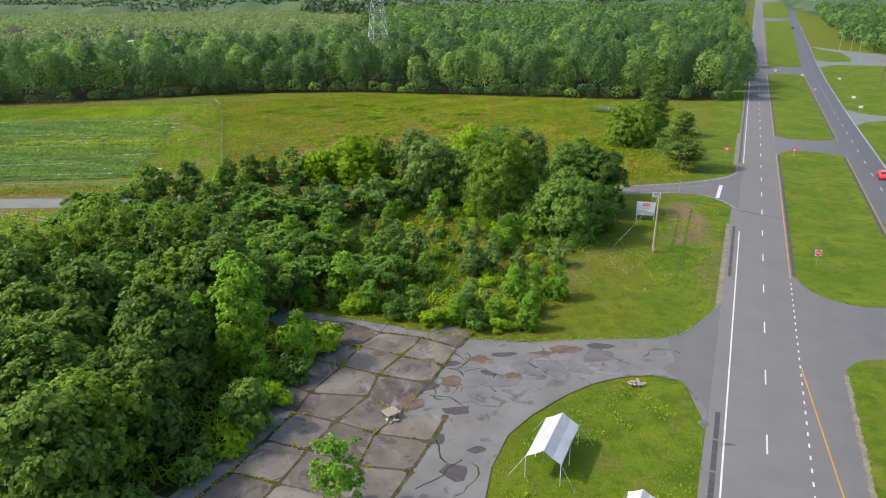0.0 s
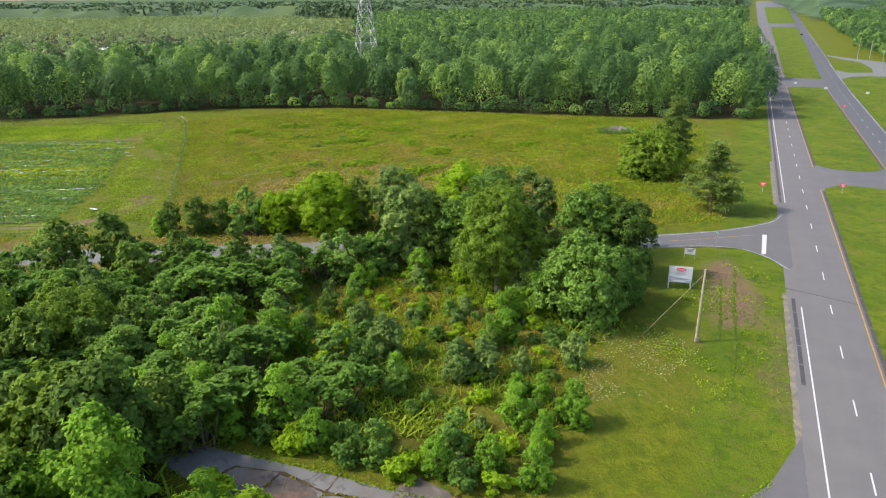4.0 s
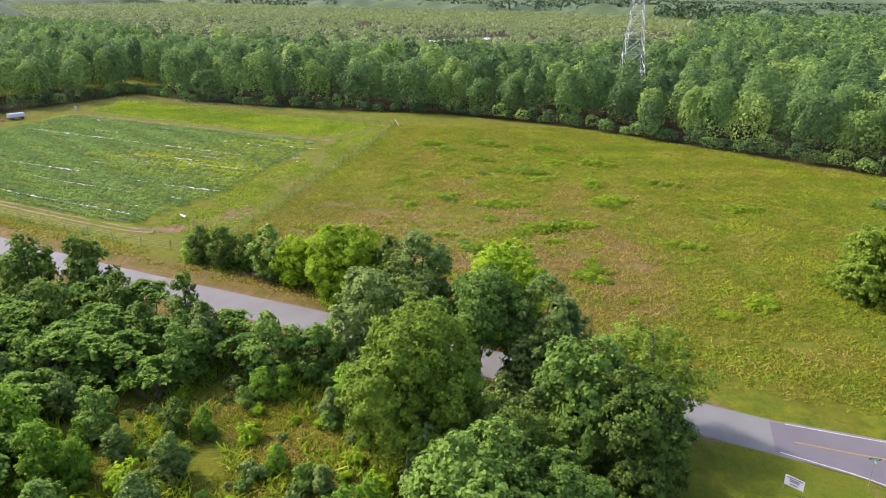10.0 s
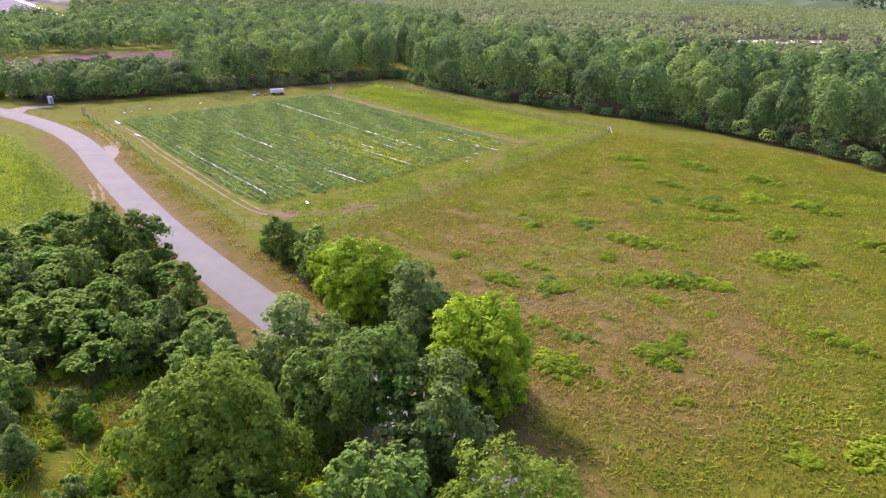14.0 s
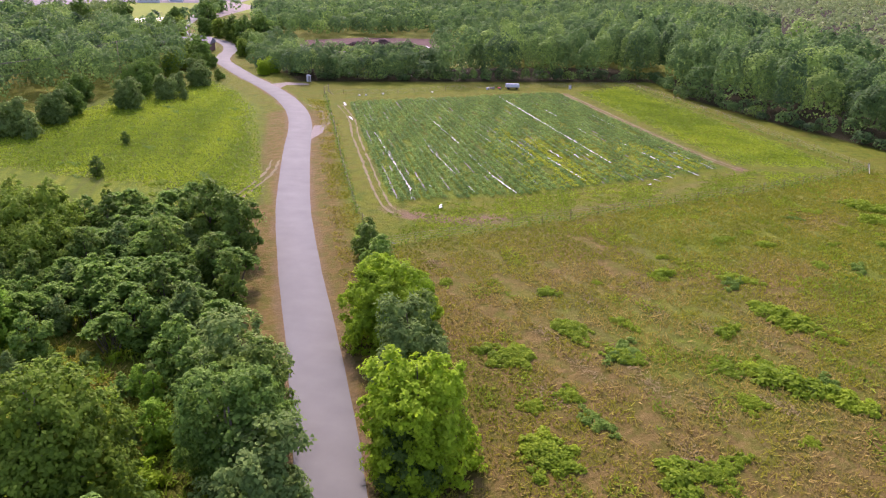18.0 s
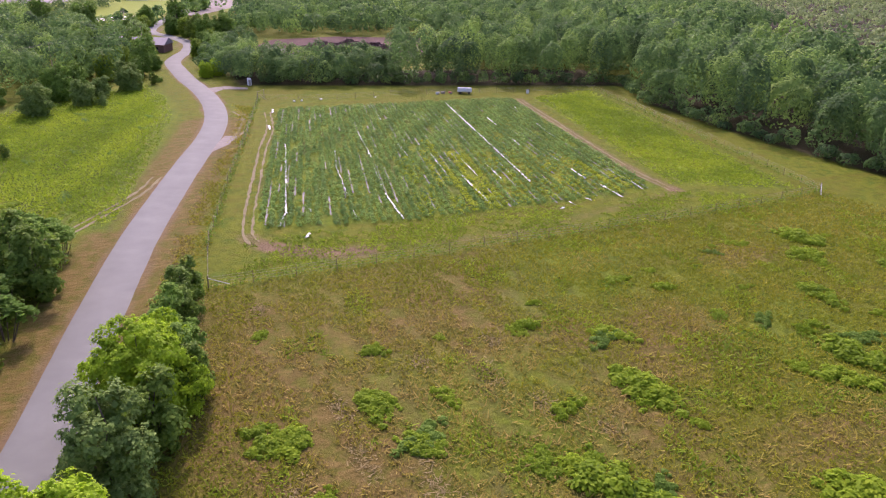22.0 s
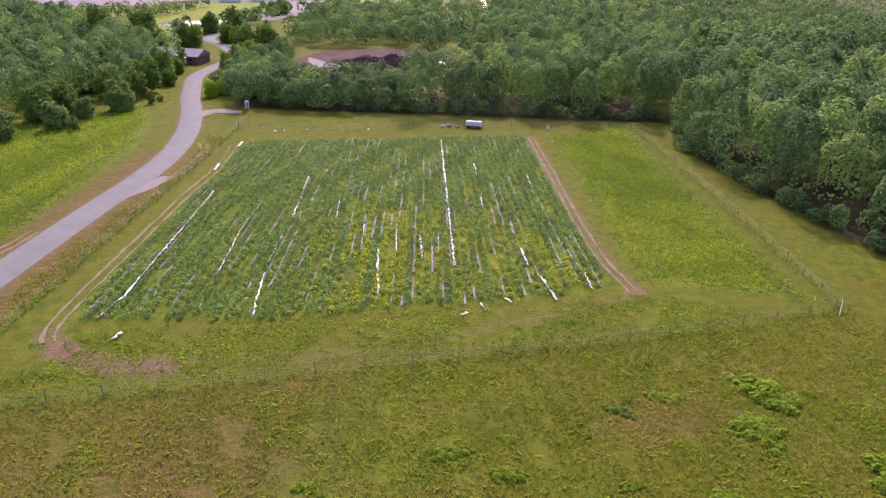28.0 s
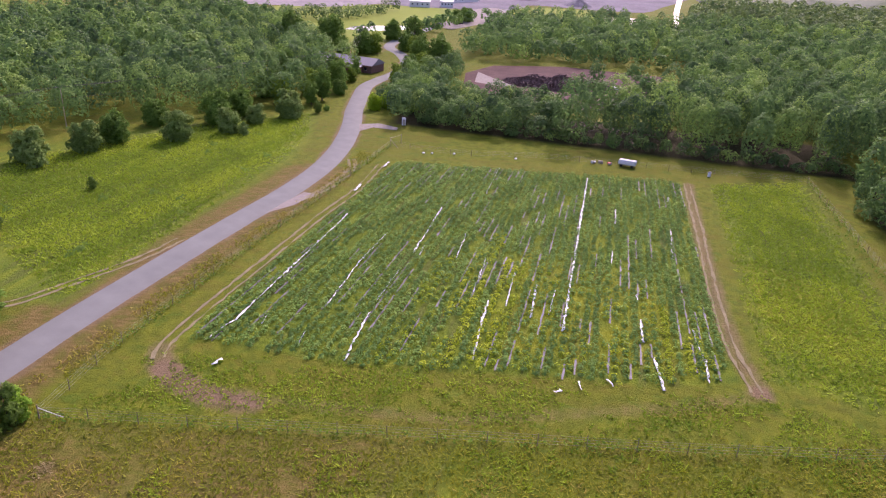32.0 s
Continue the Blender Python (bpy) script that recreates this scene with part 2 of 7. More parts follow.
def asphalt(name, a, b, patch=0.0, own=0.0):
    m = Mat(name, 0.85, 0.25)
    f = m.noise(0.25, 4)
    c = m.mix(m.ramp(f, 0.3, 0.7), a, b)
    lanes = m.noise(0.5, 3, stretch=(1.0, 0.03, 1, -22.7))
    c = m.mix(0.35, c, m.mix(m.ramp(lanes, 0.3, 0.7), (0.9, 0.9, 0.9), (1.06, 1.06, 1.06)), "MULTIPLY")
    c = m.mix(0.5, c, m.mix(m.noise(14, 3), (0.7, 0.7, 0.7), (1.2, 1.2, 1.2)), "MULTIPLY")
    if patch:
        c = m.mix(m.ramp(m.noise(0.35, 6, 0.65, dist=0.6), 0.56, 0.62, 0, patch), c, (0.042, 0.037, 0.035))
        c = m.mix(m.ramp(m.noise(0.21, 6, 0.7, dist=0.8), 0.6, 0.7, 0, patch * 0.8), c, (0.120, 0.072, 0.042))
    if own:
        each = m.node("ShaderNodeObjectInfo").outputs["Random"]
        c = m.mix(own, c, m.mix(each, (0.5, 0.47, 0.46), (1.1, 1.12, 1.15)), "MULTIPLY")
        c = m.mix(m.ramp(m.noise(0.55, 5, 0.7, dist=1.0, stretch=(1.0, 0.35, 1, 20)), 0.55, 0.7, 0, 0.6), c, (0.2, 0.19, 0.175))
        c = m.mix(m.ramp(m.noise(1.4, 5, 0.7, dist=0.6), 0.58, 0.7, 0, 0.7), c, (0.055, 0.046, 0.038))
    m.colour(c)
    m.bump(m.noise(30, 2), 0.3, 0.01)
    return m.m


ASPHALT = asphalt("asphalt_highway", (0.091, 0.091, 0.090), (0.103, 0.103, 0.101))
ASPHALT_SIDE = asphalt("asphalt_side_road", (0.112, 0.122, 0.108), (0.136, 0.147, 0.130))
ASPHALT_OLD = asphalt("asphalt_old", (0.100, 0.101, 0.094), (0.142, 0.142, 0.132), 0.6)
CONCRETE = asphalt("concrete_slab", (0.084, 0.072, 0.057), (0.158, 0.146, 0.122), 0.6, 0.9)
WHITE_PAINT = plain("white_road_paint", (0.432, 0.432, 0.420), 0.7, scale=1.5, vary=0.2)
YELLOW_PAINT = plain("yellow_road_paint", (0.330, 0.198, 0.030), 0.7, scale=1.5, vary=0.25)
RUMBLE = plain("rumble_strip_asphalt", (0.054, 0.051, 0.051), 0.9, scale=2, vary=0.35)
GRAVEL = plain("pale_gravel", (0.216, 0.198, 0.168), 0.95, 0.1, scale=0.8, vary=0.35, bump=0.6)


# ---- building helpers ----
def arrays(name, verts, faces, material, smooth=False, tone=None):
    """A mesh from arrays of vertices and of equal-sided faces."""
    verts, faces = np.asarray(verts, np.float32), np.asarray(faces, np.int32)
    me = bpy.data.meshes.new(name)
    k = faces.shape[1]
    me.vertices.add(len(verts))
    me.vertices.foreach_set("co", verts.ravel())
    me.loops.add(faces.size)
    me.loops.foreach_set("vertex_index", faces.ravel())
    me.polygons.add(len(faces))
    me.polygons.foreach_set("loop_start", np.arange(len(faces), dtype=np.int32) * k)
    me.polygons.foreach_set("loop_total", np.full(len(faces), k, np.int32))
    if smooth:
        me.polygons.foreach_set("use_smooth", np.ones(len(faces), bool))
    if material:
        me.materials.append(material)
    if tone is not None:
        for key, values in (tone.items() if isinstance(tone, dict) else (("tone", tone),)):
            me.attributes.new(key, "FLOAT", "POINT").data.foreach_set("value", np.asarray(values, np.float32))
    me.update(calc_edges=True)
    return me


def part(name, bm, material, parent, label=""):
    """One bmesh (or a ready mesh) as one mesh object under a thing or a part."""
    if isinstance(bm, bpy.types.Mesh):
        me = bm
    else:
        me = bpy.data.meshes.new(name)
        bm.to_mesh(me)
        bm.free()
        if material:
            me.materials.append(material)
    ob = new(name, me)
    ob.parent = parent
    return tagged(ob, label)


def thing(name, label, category, m=None, group="", kind=""):
    ob = new(name)
    ob.empty_display_size = 0.3
    if m is not None:
        ob.matrix_basis = m
    return tagged(ob, label, category, group, kind)


def box(bm, sx, sy, sz, m=None, bevel=0.0):
    r = bmesh.ops.create_cube(bm, size=1.0, matrix=(m or Matrix()) @ Matrix.Diagonal((sx, sy, sz, 1)))
    if bevel:
        edges = list({e for v in r["verts"] for e in v.link_edges})
        bmesh.ops.bevel(bm, geom=edges, offset=bevel, segments=1, affect="EDGES")
    return bm


def tube(bm, a, b, r0, r1=None, n=6):
    """A tapered round bar from a to b."""
    a, b = Vector(a), Vector(b)
    r1 = r0 if r1 is None else r1
    d = b - a
    m = Matrix.Translation((a + b) / 2) @ d.to_track_quat("Z", "Y").to_matrix().to_4x4()
    bmesh.ops.create_cone(bm, cap_ends=True, segments=n, radius1=r0, radius2=r1, depth=d.length, matrix=m)
    return bm


def flat(name, pts, z, material, parent=None, depth=0.0):
    """A level sheet with the outline pts; depth: how far its rim goes down."""
    bm = bmesh.new()
    vs = [bm.verts.new((x, y, z)) for x, y in pts]
    f = bm.faces.new(vs)
    if f.normal.z < 0:
        f.normal_flip()
    f.normal_update()
    if f.normal.z < 0:
        f.normal_flip()
    if depth:
        low = [bm.verts.new((x, y, z - depth)) for x, y in pts]
        for i in range(len(vs)):
            bm.faces.new((vs[i], vs[i - 1], low[i - 1], low[i]))
    bmesh.ops.triangulate(bm, faces=[g for g in bm.faces if len(g.verts) > 4])
    return part(name, bm, material, parent)


def smooth_line(pts, step=3.0):
    """Points along a Catmull-Rom curve."""
    p = [np.array(q, float) for q in pts]
    p = [2 * p[0] - p[1]] + p + [2 * p[-1] - p[-2]]
    out = []
    for i in range(1, len(p) - 2):
        n = max(1, int(np.linalg.norm(p[i + 1] - p[i]) / step))
        for k in range(n):
            t = k / n
            out.append(0.5 * (2 * p[i] + (p[i + 1] - p[i - 1]) * t + (2 * p[i - 1] - 5 * p[i] + 4 * p[i + 1] - p[i + 2]) * t**2 + (3 * p[i] - p[i - 1] - 3 * p[i + 1] + p[i + 2]) * t**3))
    out.append(p[-2])
    return np.array(out)


def strip(name, line, left, right, z, material, parent=None, ragged=0.0, drop=0.0):
    """A ribbon along a line of points, from left to right of it in metres, with an uneven edge if ragged."""
    line = np.asarray(line, float)
    d = np.gradient(line, axis=0)
    d /= np.linalg.norm(d, axis=1)[:, None]
    nrm = np.stack([d[:, 1], -d[:, 0]], 1)
    n = len(line)
    la, ra = np.broadcast_to(left, n).astype(float), np.broadcast_to(right, n).astype(float)
    if ragged:
        la, ra = la + rng.normal(0, ragged, n), ra + rng.normal(0, ragged, n)
    a, b = line + nrm * la[:, None], line + nrm * ra[:, None]
    zz = np.full((n, 1), z)
    rows = [np.hstack([a, zz]), np.hstack([b, zz])]
    if drop:
        rows = [np.hstack([a - nrm * 0.15, zz - drop])] + rows + [np.hstack([b + nrm * 0.15, zz - drop])]
    v = np.stack(rows, 1).reshape(-1, 3)
    w = len(rows)
    f = [(i * w + j, i * w + j + 1, (i + 1) * w + j + 1, (i + 1) * w + j) for i in range(n - 1) for j in range(w - 1)]
    me = arrays(name, v, f, material)
    return part(name, me, None, parent)


def inside(pts, poly):
    """Which of the points lie in the polygon."""
    x, y = pts[:, 0], pts[:, 1]
    hit = np.zeros(len(pts), bool)
    for (x0, y0), (x1, y1) in zip(poly, poly[1:] + poly[:1]):
        cross = (y0 > y) != (y1 > y)
        hit ^= cross & (x < (x1 - x0) * (y - y0) / ((y1 - y0) or 1e-9) + x0)
    return hit


def away(pts, line):
    """Distance of the points from a polyline."""
    best = np.full(len(pts), 1e9)
    line = np.asarray(line, float)
    for a, b in zip(line[:-1], line[1:]):
        d = b - a
        t = np.clip(((pts - a) @ d) / (d @ d), 0, 1)
        best = np.minimum(best, np.linalg.norm(pts - a - t[:, None] * d, axis=1))
    return best


def scatter(poly, gap, tries=40000, r=None):
    """Points in a polygon at least about gap apart, by jittered cells."""
    r = r or rng
    p = np.array(poly, float)
    lo, hi = p.min(0), p.max(0)
    nx, ny = (np.ceil((hi - lo) / gap)).astype(int)
    gx, gy = np.meshgrid(np.arange(nx), np.arange(ny))
    q = np.stack([gx.ravel() + 0.5 * (gy.ravel() % 2), gy.ravel()], 1) + r.uniform(-0.38, 0.38, (nx * ny, 2))
    q = lo + q * gap
    return q[inside(q, list(map(tuple, poly)))]


def cards(c, nrm, size, r, long=1.5):
    """Leaf clumps: a kite-shaped, slightly folded blade at each centre, facing nrm."""
    n = len(c)
    nrm = nrm / (np.linalg.norm(nrm, axis=1)[:, None] + 1e-9)
    t = np.cross(nrm, r.normal(size=(n, 3)))
    t /= np.linalg.norm(t, axis=1)[:, None] + 1e-9
    b = np.cross(nrm, t)
    s = (np.broadcast_to(size, n) * r.uniform(0.65, 1.3, n))[:, None]
    lift = nrm * s * 0.22
    v = np.stack([c - t * s * long / 2, c + b * s * 0.5 + lift, c + t * s * long / 2, c - b * s * 0.5 + lift], 1)
    return v.reshape(-1, 3), np.arange(4 * n).reshape(n, 4)


def puffs(centres, radii, each, size, r, up=0.35, flatten=0.75, low=-0.55):
    """Leaf clumps over the shells of round puffs."""
    cs, ns = [], []
    for c, rad in zip(centres, radii):
        k = max(6, int(each * rad**2))
        d = r.normal(size=(k, 3))
        d /= np.linalg.norm(d, axis=1)[:, None]
        d = d[d[:, 2] > low]
        shell = r.uniform(0.7, 1.06, (len(d), 1))
        cs.append(np.asarray(c) + d * shell * np.array([1, 1, flatten]) * rad)
        ns.append(d + [0, 0, up] + r.normal(0, 0.22, d.shape))
    c, n = np.concatenate(cs), np.concatenate(ns)
    return cards(c, n, size, r)


# ---- plants ----
def limbs(h, tips, r0, r, fork=0.3, stems=1, lean=0.0):
    """A tapered trunk with limbs that reach the given tips."""
    bm = bmesh.new()
    for s in range(stems):
        off = Vector((0, 0, 0)) if stems == 1 else Vector((r.uniform(-0.5, 0.5), r.uniform(-0.5, 0.5), 0))
        pts = [off + Vector((lean * k + r.normal(0, 0.02 * h) * k, r.normal(0, 0.02 * h) * k, h * 0.85 * k)) for k in (0, 0.25, 0.5, 0.75, 1.0)]
        pts[0].z = -0.15
        for i in range(4):
            tube(bm, pts[i], pts[i + 1], r0 * (1 - 0.22 * i) * (1.25 if i == 0 else 1), r0 * (1 - 0.22 * (i + 1)), 7)
        for tip in tips[s::stems]:
            k = np.clip(tip[2] / h * 0.62, fork * 0.7, 0.8)
            base = pts[int(k * 4)].lerp(pts[min(4, int(k * 4) + 1)], k * 4 % 1)
            mid = base.lerp(Vector(tip), 0.55) + Vector((0, 0, 0.06 * h))
            tube(bm, base, mid, r0 * 0.36, r0 * 0.22, 5)
            tube(bm, mid, Vector(tip), r0 * 0.22, r0 * 0.06, 5)
    return bm


def crown_mesh(seed, h, w, leaf, mat, dens=0.95, base=0.28, n=8, clump=0.75, shape=1.0, up=0.35, flatten=0.75, ragged=0.16):
    """Leaf clumps over the outer faces of a few large lobes, with sparse leaves inside; returns the mesh and lobe centres for the limbs.
    dens: leaf area for each area of clump; n: lobes; clump: radius of a clump in metres."""
    r = np.random.default_rng(seed)
    lob, rad = [], []
    for i in range(n):
        k = (i + r.uniform(0.1, 0.9)) / n
        a = i * 2.4 + r.uniform(-0.5, 0.5)
        prof = math.sin(math.pi * (0.16 + 0.72 * (1 - k)) ** shape) ** 0.7
        rr = w * r.uniform(0.19, 0.27) * (1.1 - 0.3 * k)
        q = max(0.0, w / 2 * prof * r.uniform(0.85, 1.1) - rr * 0.85)
        lob.append((math.cos(a) * q, math.sin(a) * q, max(base * h + rr * 0.55, h * (base + (1 - base) * k) - rr * (0.4 + 0.6 * k))))
        rad.append(rr)
    lob, rad = np.array(lob), np.array(rad)
    mid = np.array([0, 0, lob[:, 2].mean() * 0.9])
    cs, ns, sz = [], [], []
    for i in range(n):
        m = max(8, int(6.0 * (rad[i] / clump) ** 2))
        d = r.normal(size=(m, 3))
        d /= np.linalg.norm(d, axis=1)[:, None]
        d = d[d[:, 2] > -0.6]
        c = lob[i] + d * rad[i] * [1, 1, 0.85] * (1 + r.normal(0, ragged, (len(d), 1)))
        inner = (np.linalg.norm((c[:, None] - lob[None]) / [1, 1, 0.85], axis=2) < rad[None] * 0.8).sum(1) > 0
        c, d = c[~inner], d[~inner]
        each = max(5, int(dens * 4.5 * clump**2 / (0.75 * leaf**2)))
        for q, e in zip(c, d):
            rc = clump * r.uniform(0.45, 1.35)
            f = r.normal(size=(each, 3)) * [1, 1, 0.8] + e * 0.5 + [0, 0, 0.4]
            f /= np.linalg.norm(f, axis=1)[:, None]
            p = q + f * [1, 1, flatten] * rc * r.uniform(0.3, 1.25, (each, 1))
            out = p - mid
            out /= np.linalg.norm(out, axis=1)[:, None] + 1e-6
            cs.append(p)
            ns.append(f * 0.4 + e * 0.35 + out * 0.4 + [0, 0, up] + r.normal(0, 0.42, f.shape))
            sz.append(np.full(each, leaf))
        m = int(16 * rad[i] ** 2)
        d = r.normal(size=(m, 3))
        d /= np.linalg.norm(d, axis=1)[:, None]
        cs.append(lob[i] + d * rad[i] * r.uniform(0.3, 0.8, (m, 1)))
        ns.append(d + r.normal(0, 0.3, d.shape))
        sz.append(np.full(m, leaf * 1.9))
    c, nn = np.concatenate(cs), np.concatenate(ns)
    c = c * [0.84, 0.84, 0.97]
    c[:, 2] = np.maximum(c[:, 2], 0.15)
    v, f = cards(c, nn, np.concatenate(sz), r)
    return arrays("crown", v, f, mat), [tuple(p) for p in lob[:9]], r


def tree(seed, h, w, leaf, mat, label, category="tree", bark=None, stems=1, name="tree", **kw):
    root = thing(name, label, category)
    me, tips, r = crown_mesh(seed, h, w, leaf, mat, **kw)
    part("trunk", limbs(h, tips, 0.016 * h + 0.03, r, stems=stems), bark or BARK, root)
    part("crown", me, None, root)
    return root


def pine(seed, h, w, mat, label):
    """A pine: straight trunk, uneven tiers of boughs with needle tufts."""
    r = np.random.default_rng(seed)
    root = thing("pine_tree", label, "tree")
    bm = bmesh.new()
    tube(bm, (0, 0, -0.15), (0, 0, h * 0.97), 0.2, 0.04, 7)
    cs, ns = [], []
    z = 0.1 * h
    while z < h * 0.97:
        k = max(0.0, (z / h - 0.1) / 0.9)
        reach = w / 2 * (0.5 + 0.6 * math.sin(math.pi * min(1, k * 0.8 + 0.25))) * (1 - k**2.2) + 0.4
        for _ in range(r.integers(4, 7)):
            a = r.uniform(0, 2 * math.pi)
            ln = reach * r.uniform(0.6, 1.15)
            d = np.array([math.cos(a), math.sin(a), r.uniform(-0.02, 0.25)])
            tip = np.array([0, 0, z]) + d * ln
            tube(bm, (0, 0, z), tip, 0.06, 0.015, 4)
            for s in np.linspace(0.35, 1.0, 5):
                m = 30
                p = np.array([0, 0, z]) + d * ln * s + r.normal(0, 1, (m, 3)) * [0.5, 0.5, 0.2]
                cs.append(p)
                ns.append(r.normal(0, 0.6, (m, 3)) + [0, 0, 0.7])
        z += r.uniform(0.55, 0.95)
    v, f = cards(np.concatenate(cs), np.concatenate(ns), 0.27, r, 1.9)
    part("trunk", bm, BARK, root)
    part("crown", arrays("crown", v, f, mat), None, root)
    return root


def fern_shrub(seed, h, w, mat, label):
    """A sumac-like shrub: several bare stems with flat, layered umbrellas of drooping leaves."""
    r = np.random.default_rng(seed)
    root = thing("shrub", label, "shrub")
    bm = bmesh.new()
    cs, ns = [], []
    for i in range(int(9 * w / 4)):
        a, q = r.uniform(0, 2 * math.pi), math.sqrt(r.uniform(0, 1)) * w / 2
        top = np.array([math.cos(a) * q, math.sin(a) * q, h * (1 - 0.35 * (2 * q / w) ** 2) * r.uniform(0.75, 1.0)])
        tube(bm, (top[0] * 0.4, top[1] * 0.4, -0.1), top, 0.06, 0.02, 4)
        for fr in range(10):
            b = r.uniform(0, 2 * math.pi)
            ln = r.uniform(0.7, 1.35)
            s = np.linspace(0.1, 1, 8)
            p = top + np.stack([np.cos(b) * s * ln, np.sin(b) * s * ln, 0.18 * s - 0.55 * s**2 * ln], 1)
            p = np.repeat(p, 2, 0) + r.normal(0, 0.12, (16, 3))
            cs.append(p)
            ns.append(np.tile([0, 0, 1.0], (16, 1)) + r.normal(0, 0.3, (16, 3)))
    v, f = cards(np.concatenate(cs), np.concatenate(ns), 0.31, r, 1.7)
    part("stem", bm, BARK, root)
    part("crown", arrays("crown", v, f, mat), None, root)
    return root


def bush(seed, h, w, leaf, mat, label, dens=0.95, n=5, name="bush", clump=0.4, **kw):
    root = thing(name, label, name)
    me, tips, r = crown_mesh(seed, h, w, leaf, mat, dens=dens, base=0.0, n=n, clump=clump, **kw)
    bm = bmesh.new()
    for t in tips[:5]:
        tube(bm, (t[0] * 0.15, t[1] * 0.15, -0.08), (t[0], t[1], max(0.25, t[2])), 0.045, 0.012, 4)
    part("stem", bm, BARK, root)
    part("crown", me, None, root)
    return root


def place(proto, x, y, s=1.0, turn=None, z=0.0, tall=1.0, used=set()):
    """Set a plant down; its first use takes the plant itself, later ones copies."""
    turn = rng.uniform(0, 360) if turn is None else turn
    m = pose(x, y, z, 0, 0, turn)
    if proto.name in used:
        ob = copy_thing(proto, m)
    else:
        used.add(proto.name)
        ob = proto
        ob.matrix_basis = m
    ob.scale = (s, s, s * tall)
    return ob


def woods(name, pts, h, w, leafs, size, label, mat, r, kind="stuff", jitter=0.32, lumps=11):
    """Many trees as one sheet of leaf clumps: each a lumpy domed crown. pts: places; h, w: height and width of a crown."""
    cs, ns, tn = [], [], []
    for x, y in pts:
        hh, ww = h * r.uniform(1 - jitter, 1 + jitter * 0.7), w * r.uniform(0.75, 1.3)
        tone = r.choice([r.uniform(0, 0.3), r.uniform(0.25, 0.65), r.uniform(0.7, 1.1)], p=[0.42, 0.38, 0.2])
        lump = r.normal(size=(lumps, 3)) + [0, 0, 0.35]
        lump /= np.linalg.norm(lump, axis=1)[:, None]
        reach = r.uniform(0.75, 1.1, lumps)
        d = r.normal(size=(leafs, 3))
        d /= np.linalg.norm(d, axis=1)[:, None]
        d[:, 2] = np.where(d[:, 2] < -0.55, -d[:, 2], d[:, 2])
        close = d @ lump.T
        i = close.argmax(1)
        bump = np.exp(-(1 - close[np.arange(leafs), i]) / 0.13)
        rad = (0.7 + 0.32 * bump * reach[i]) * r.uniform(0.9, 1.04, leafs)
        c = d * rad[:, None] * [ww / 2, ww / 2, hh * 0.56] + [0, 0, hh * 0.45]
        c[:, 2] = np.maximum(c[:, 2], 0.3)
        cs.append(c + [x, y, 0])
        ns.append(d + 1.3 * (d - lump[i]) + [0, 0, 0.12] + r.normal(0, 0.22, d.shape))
        # shade put into the tone: lighter on the lumps, darker in their creases
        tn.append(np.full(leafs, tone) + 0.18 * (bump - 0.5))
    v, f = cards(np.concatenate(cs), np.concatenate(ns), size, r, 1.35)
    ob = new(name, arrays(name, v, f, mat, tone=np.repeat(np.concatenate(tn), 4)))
    return tagged(ob, label, "woods", kind=kind)


# ---- plan ----
def hw(u, v):
    """A place by the highway: u along it, v across it to the right."""
    return (30.03 + 0.3857 * u + 0.9226 * v, 49.89 + 0.9226 * u - 0.3857 * v)


SIDE_ROAD = smooth_line([(52, 135.6), (44, 134.6), (30, 134.2), (7, 133.9), (-15, 132.6), (-35, 131.0), (-60, 129.6), (-82, 129.4), (-105, 129.6), (-125, 130.1), (-143, 129.2), (-160, 126.3), (-174, 122.5), (-188, 117.8), (-206, 110.7), (-225, 104.3), (-244, 98.5), (-260, 97.5), (-278, 98.0), (-302, 94.0), (-326, 82.0), (-352, 66.0), (-410, 61.3), (-484, 60.5), (-552, 67.0), (-643, 80.0)])
FIELD = [(-64.6, 146), (-158, 144), (-174, 216), (-82, 223.5), (-77, 212), (-71.5, 189), (-66.5, 171)]
PAVE = [(-30, 30), (-18.9, 45.2), (-15.5, 52.6), (-13.1, 60.1), (-12.0, 72.1), (-20, 78.1), (-19, 81), (-12.7, 78.8), (-3.6, 75.5), (5.0, 71.9), (12.6, 70.9), (20.3, 71.4), (27.9, 71.4), (31.7, 74.0), hw(30.6, -5.06), hw(2.4, -5.06), (26.8, 62.0), (24, 63.2), (20.8, 62.9), (17.5, 61.6), (14.5, 59.5), (11, 56.3), (8.4, 53.1), (6.6, 48.5), (5.9, 44.9), (3, 30)]
WOOD_THICKET = [(-12, 82), (0, 78), (12, 75), (18, 84), (20, 95), (26, 101), (31, 111), (33, 121), (30, 126), (0, 124.5), (-20, 123.2), (-40, 122.4), (-54, 122), (-59, 119), (-55, 102), (-52, 86), (-50, 72), (-28, 72)]
WOOD_SOUTH = [(-14.5, 52), (-12.5, 60), (-11.5, 70), (-20, 77), (-40, 80), (-56, 74), (-64, 60), (-70, 30), (-60, 20), (-24, 20), (-20, 42)]
FOREST_EDGE = [(-205, 262), (-164, 256), (-129, 263), (-105, 270), (-75, 281), (-30, 281), (7, 272), (57, 258), (92, 250), (105, 250)]

GLADE = [(-22, 104), (-15, 111), (-8, 119), (0, 122), (7, 118), (9, 111), (17, 103), (22, 101), (20, 88), (12, 82), (6, 86), (4, 97), (-3, 103), (-10, 97)]

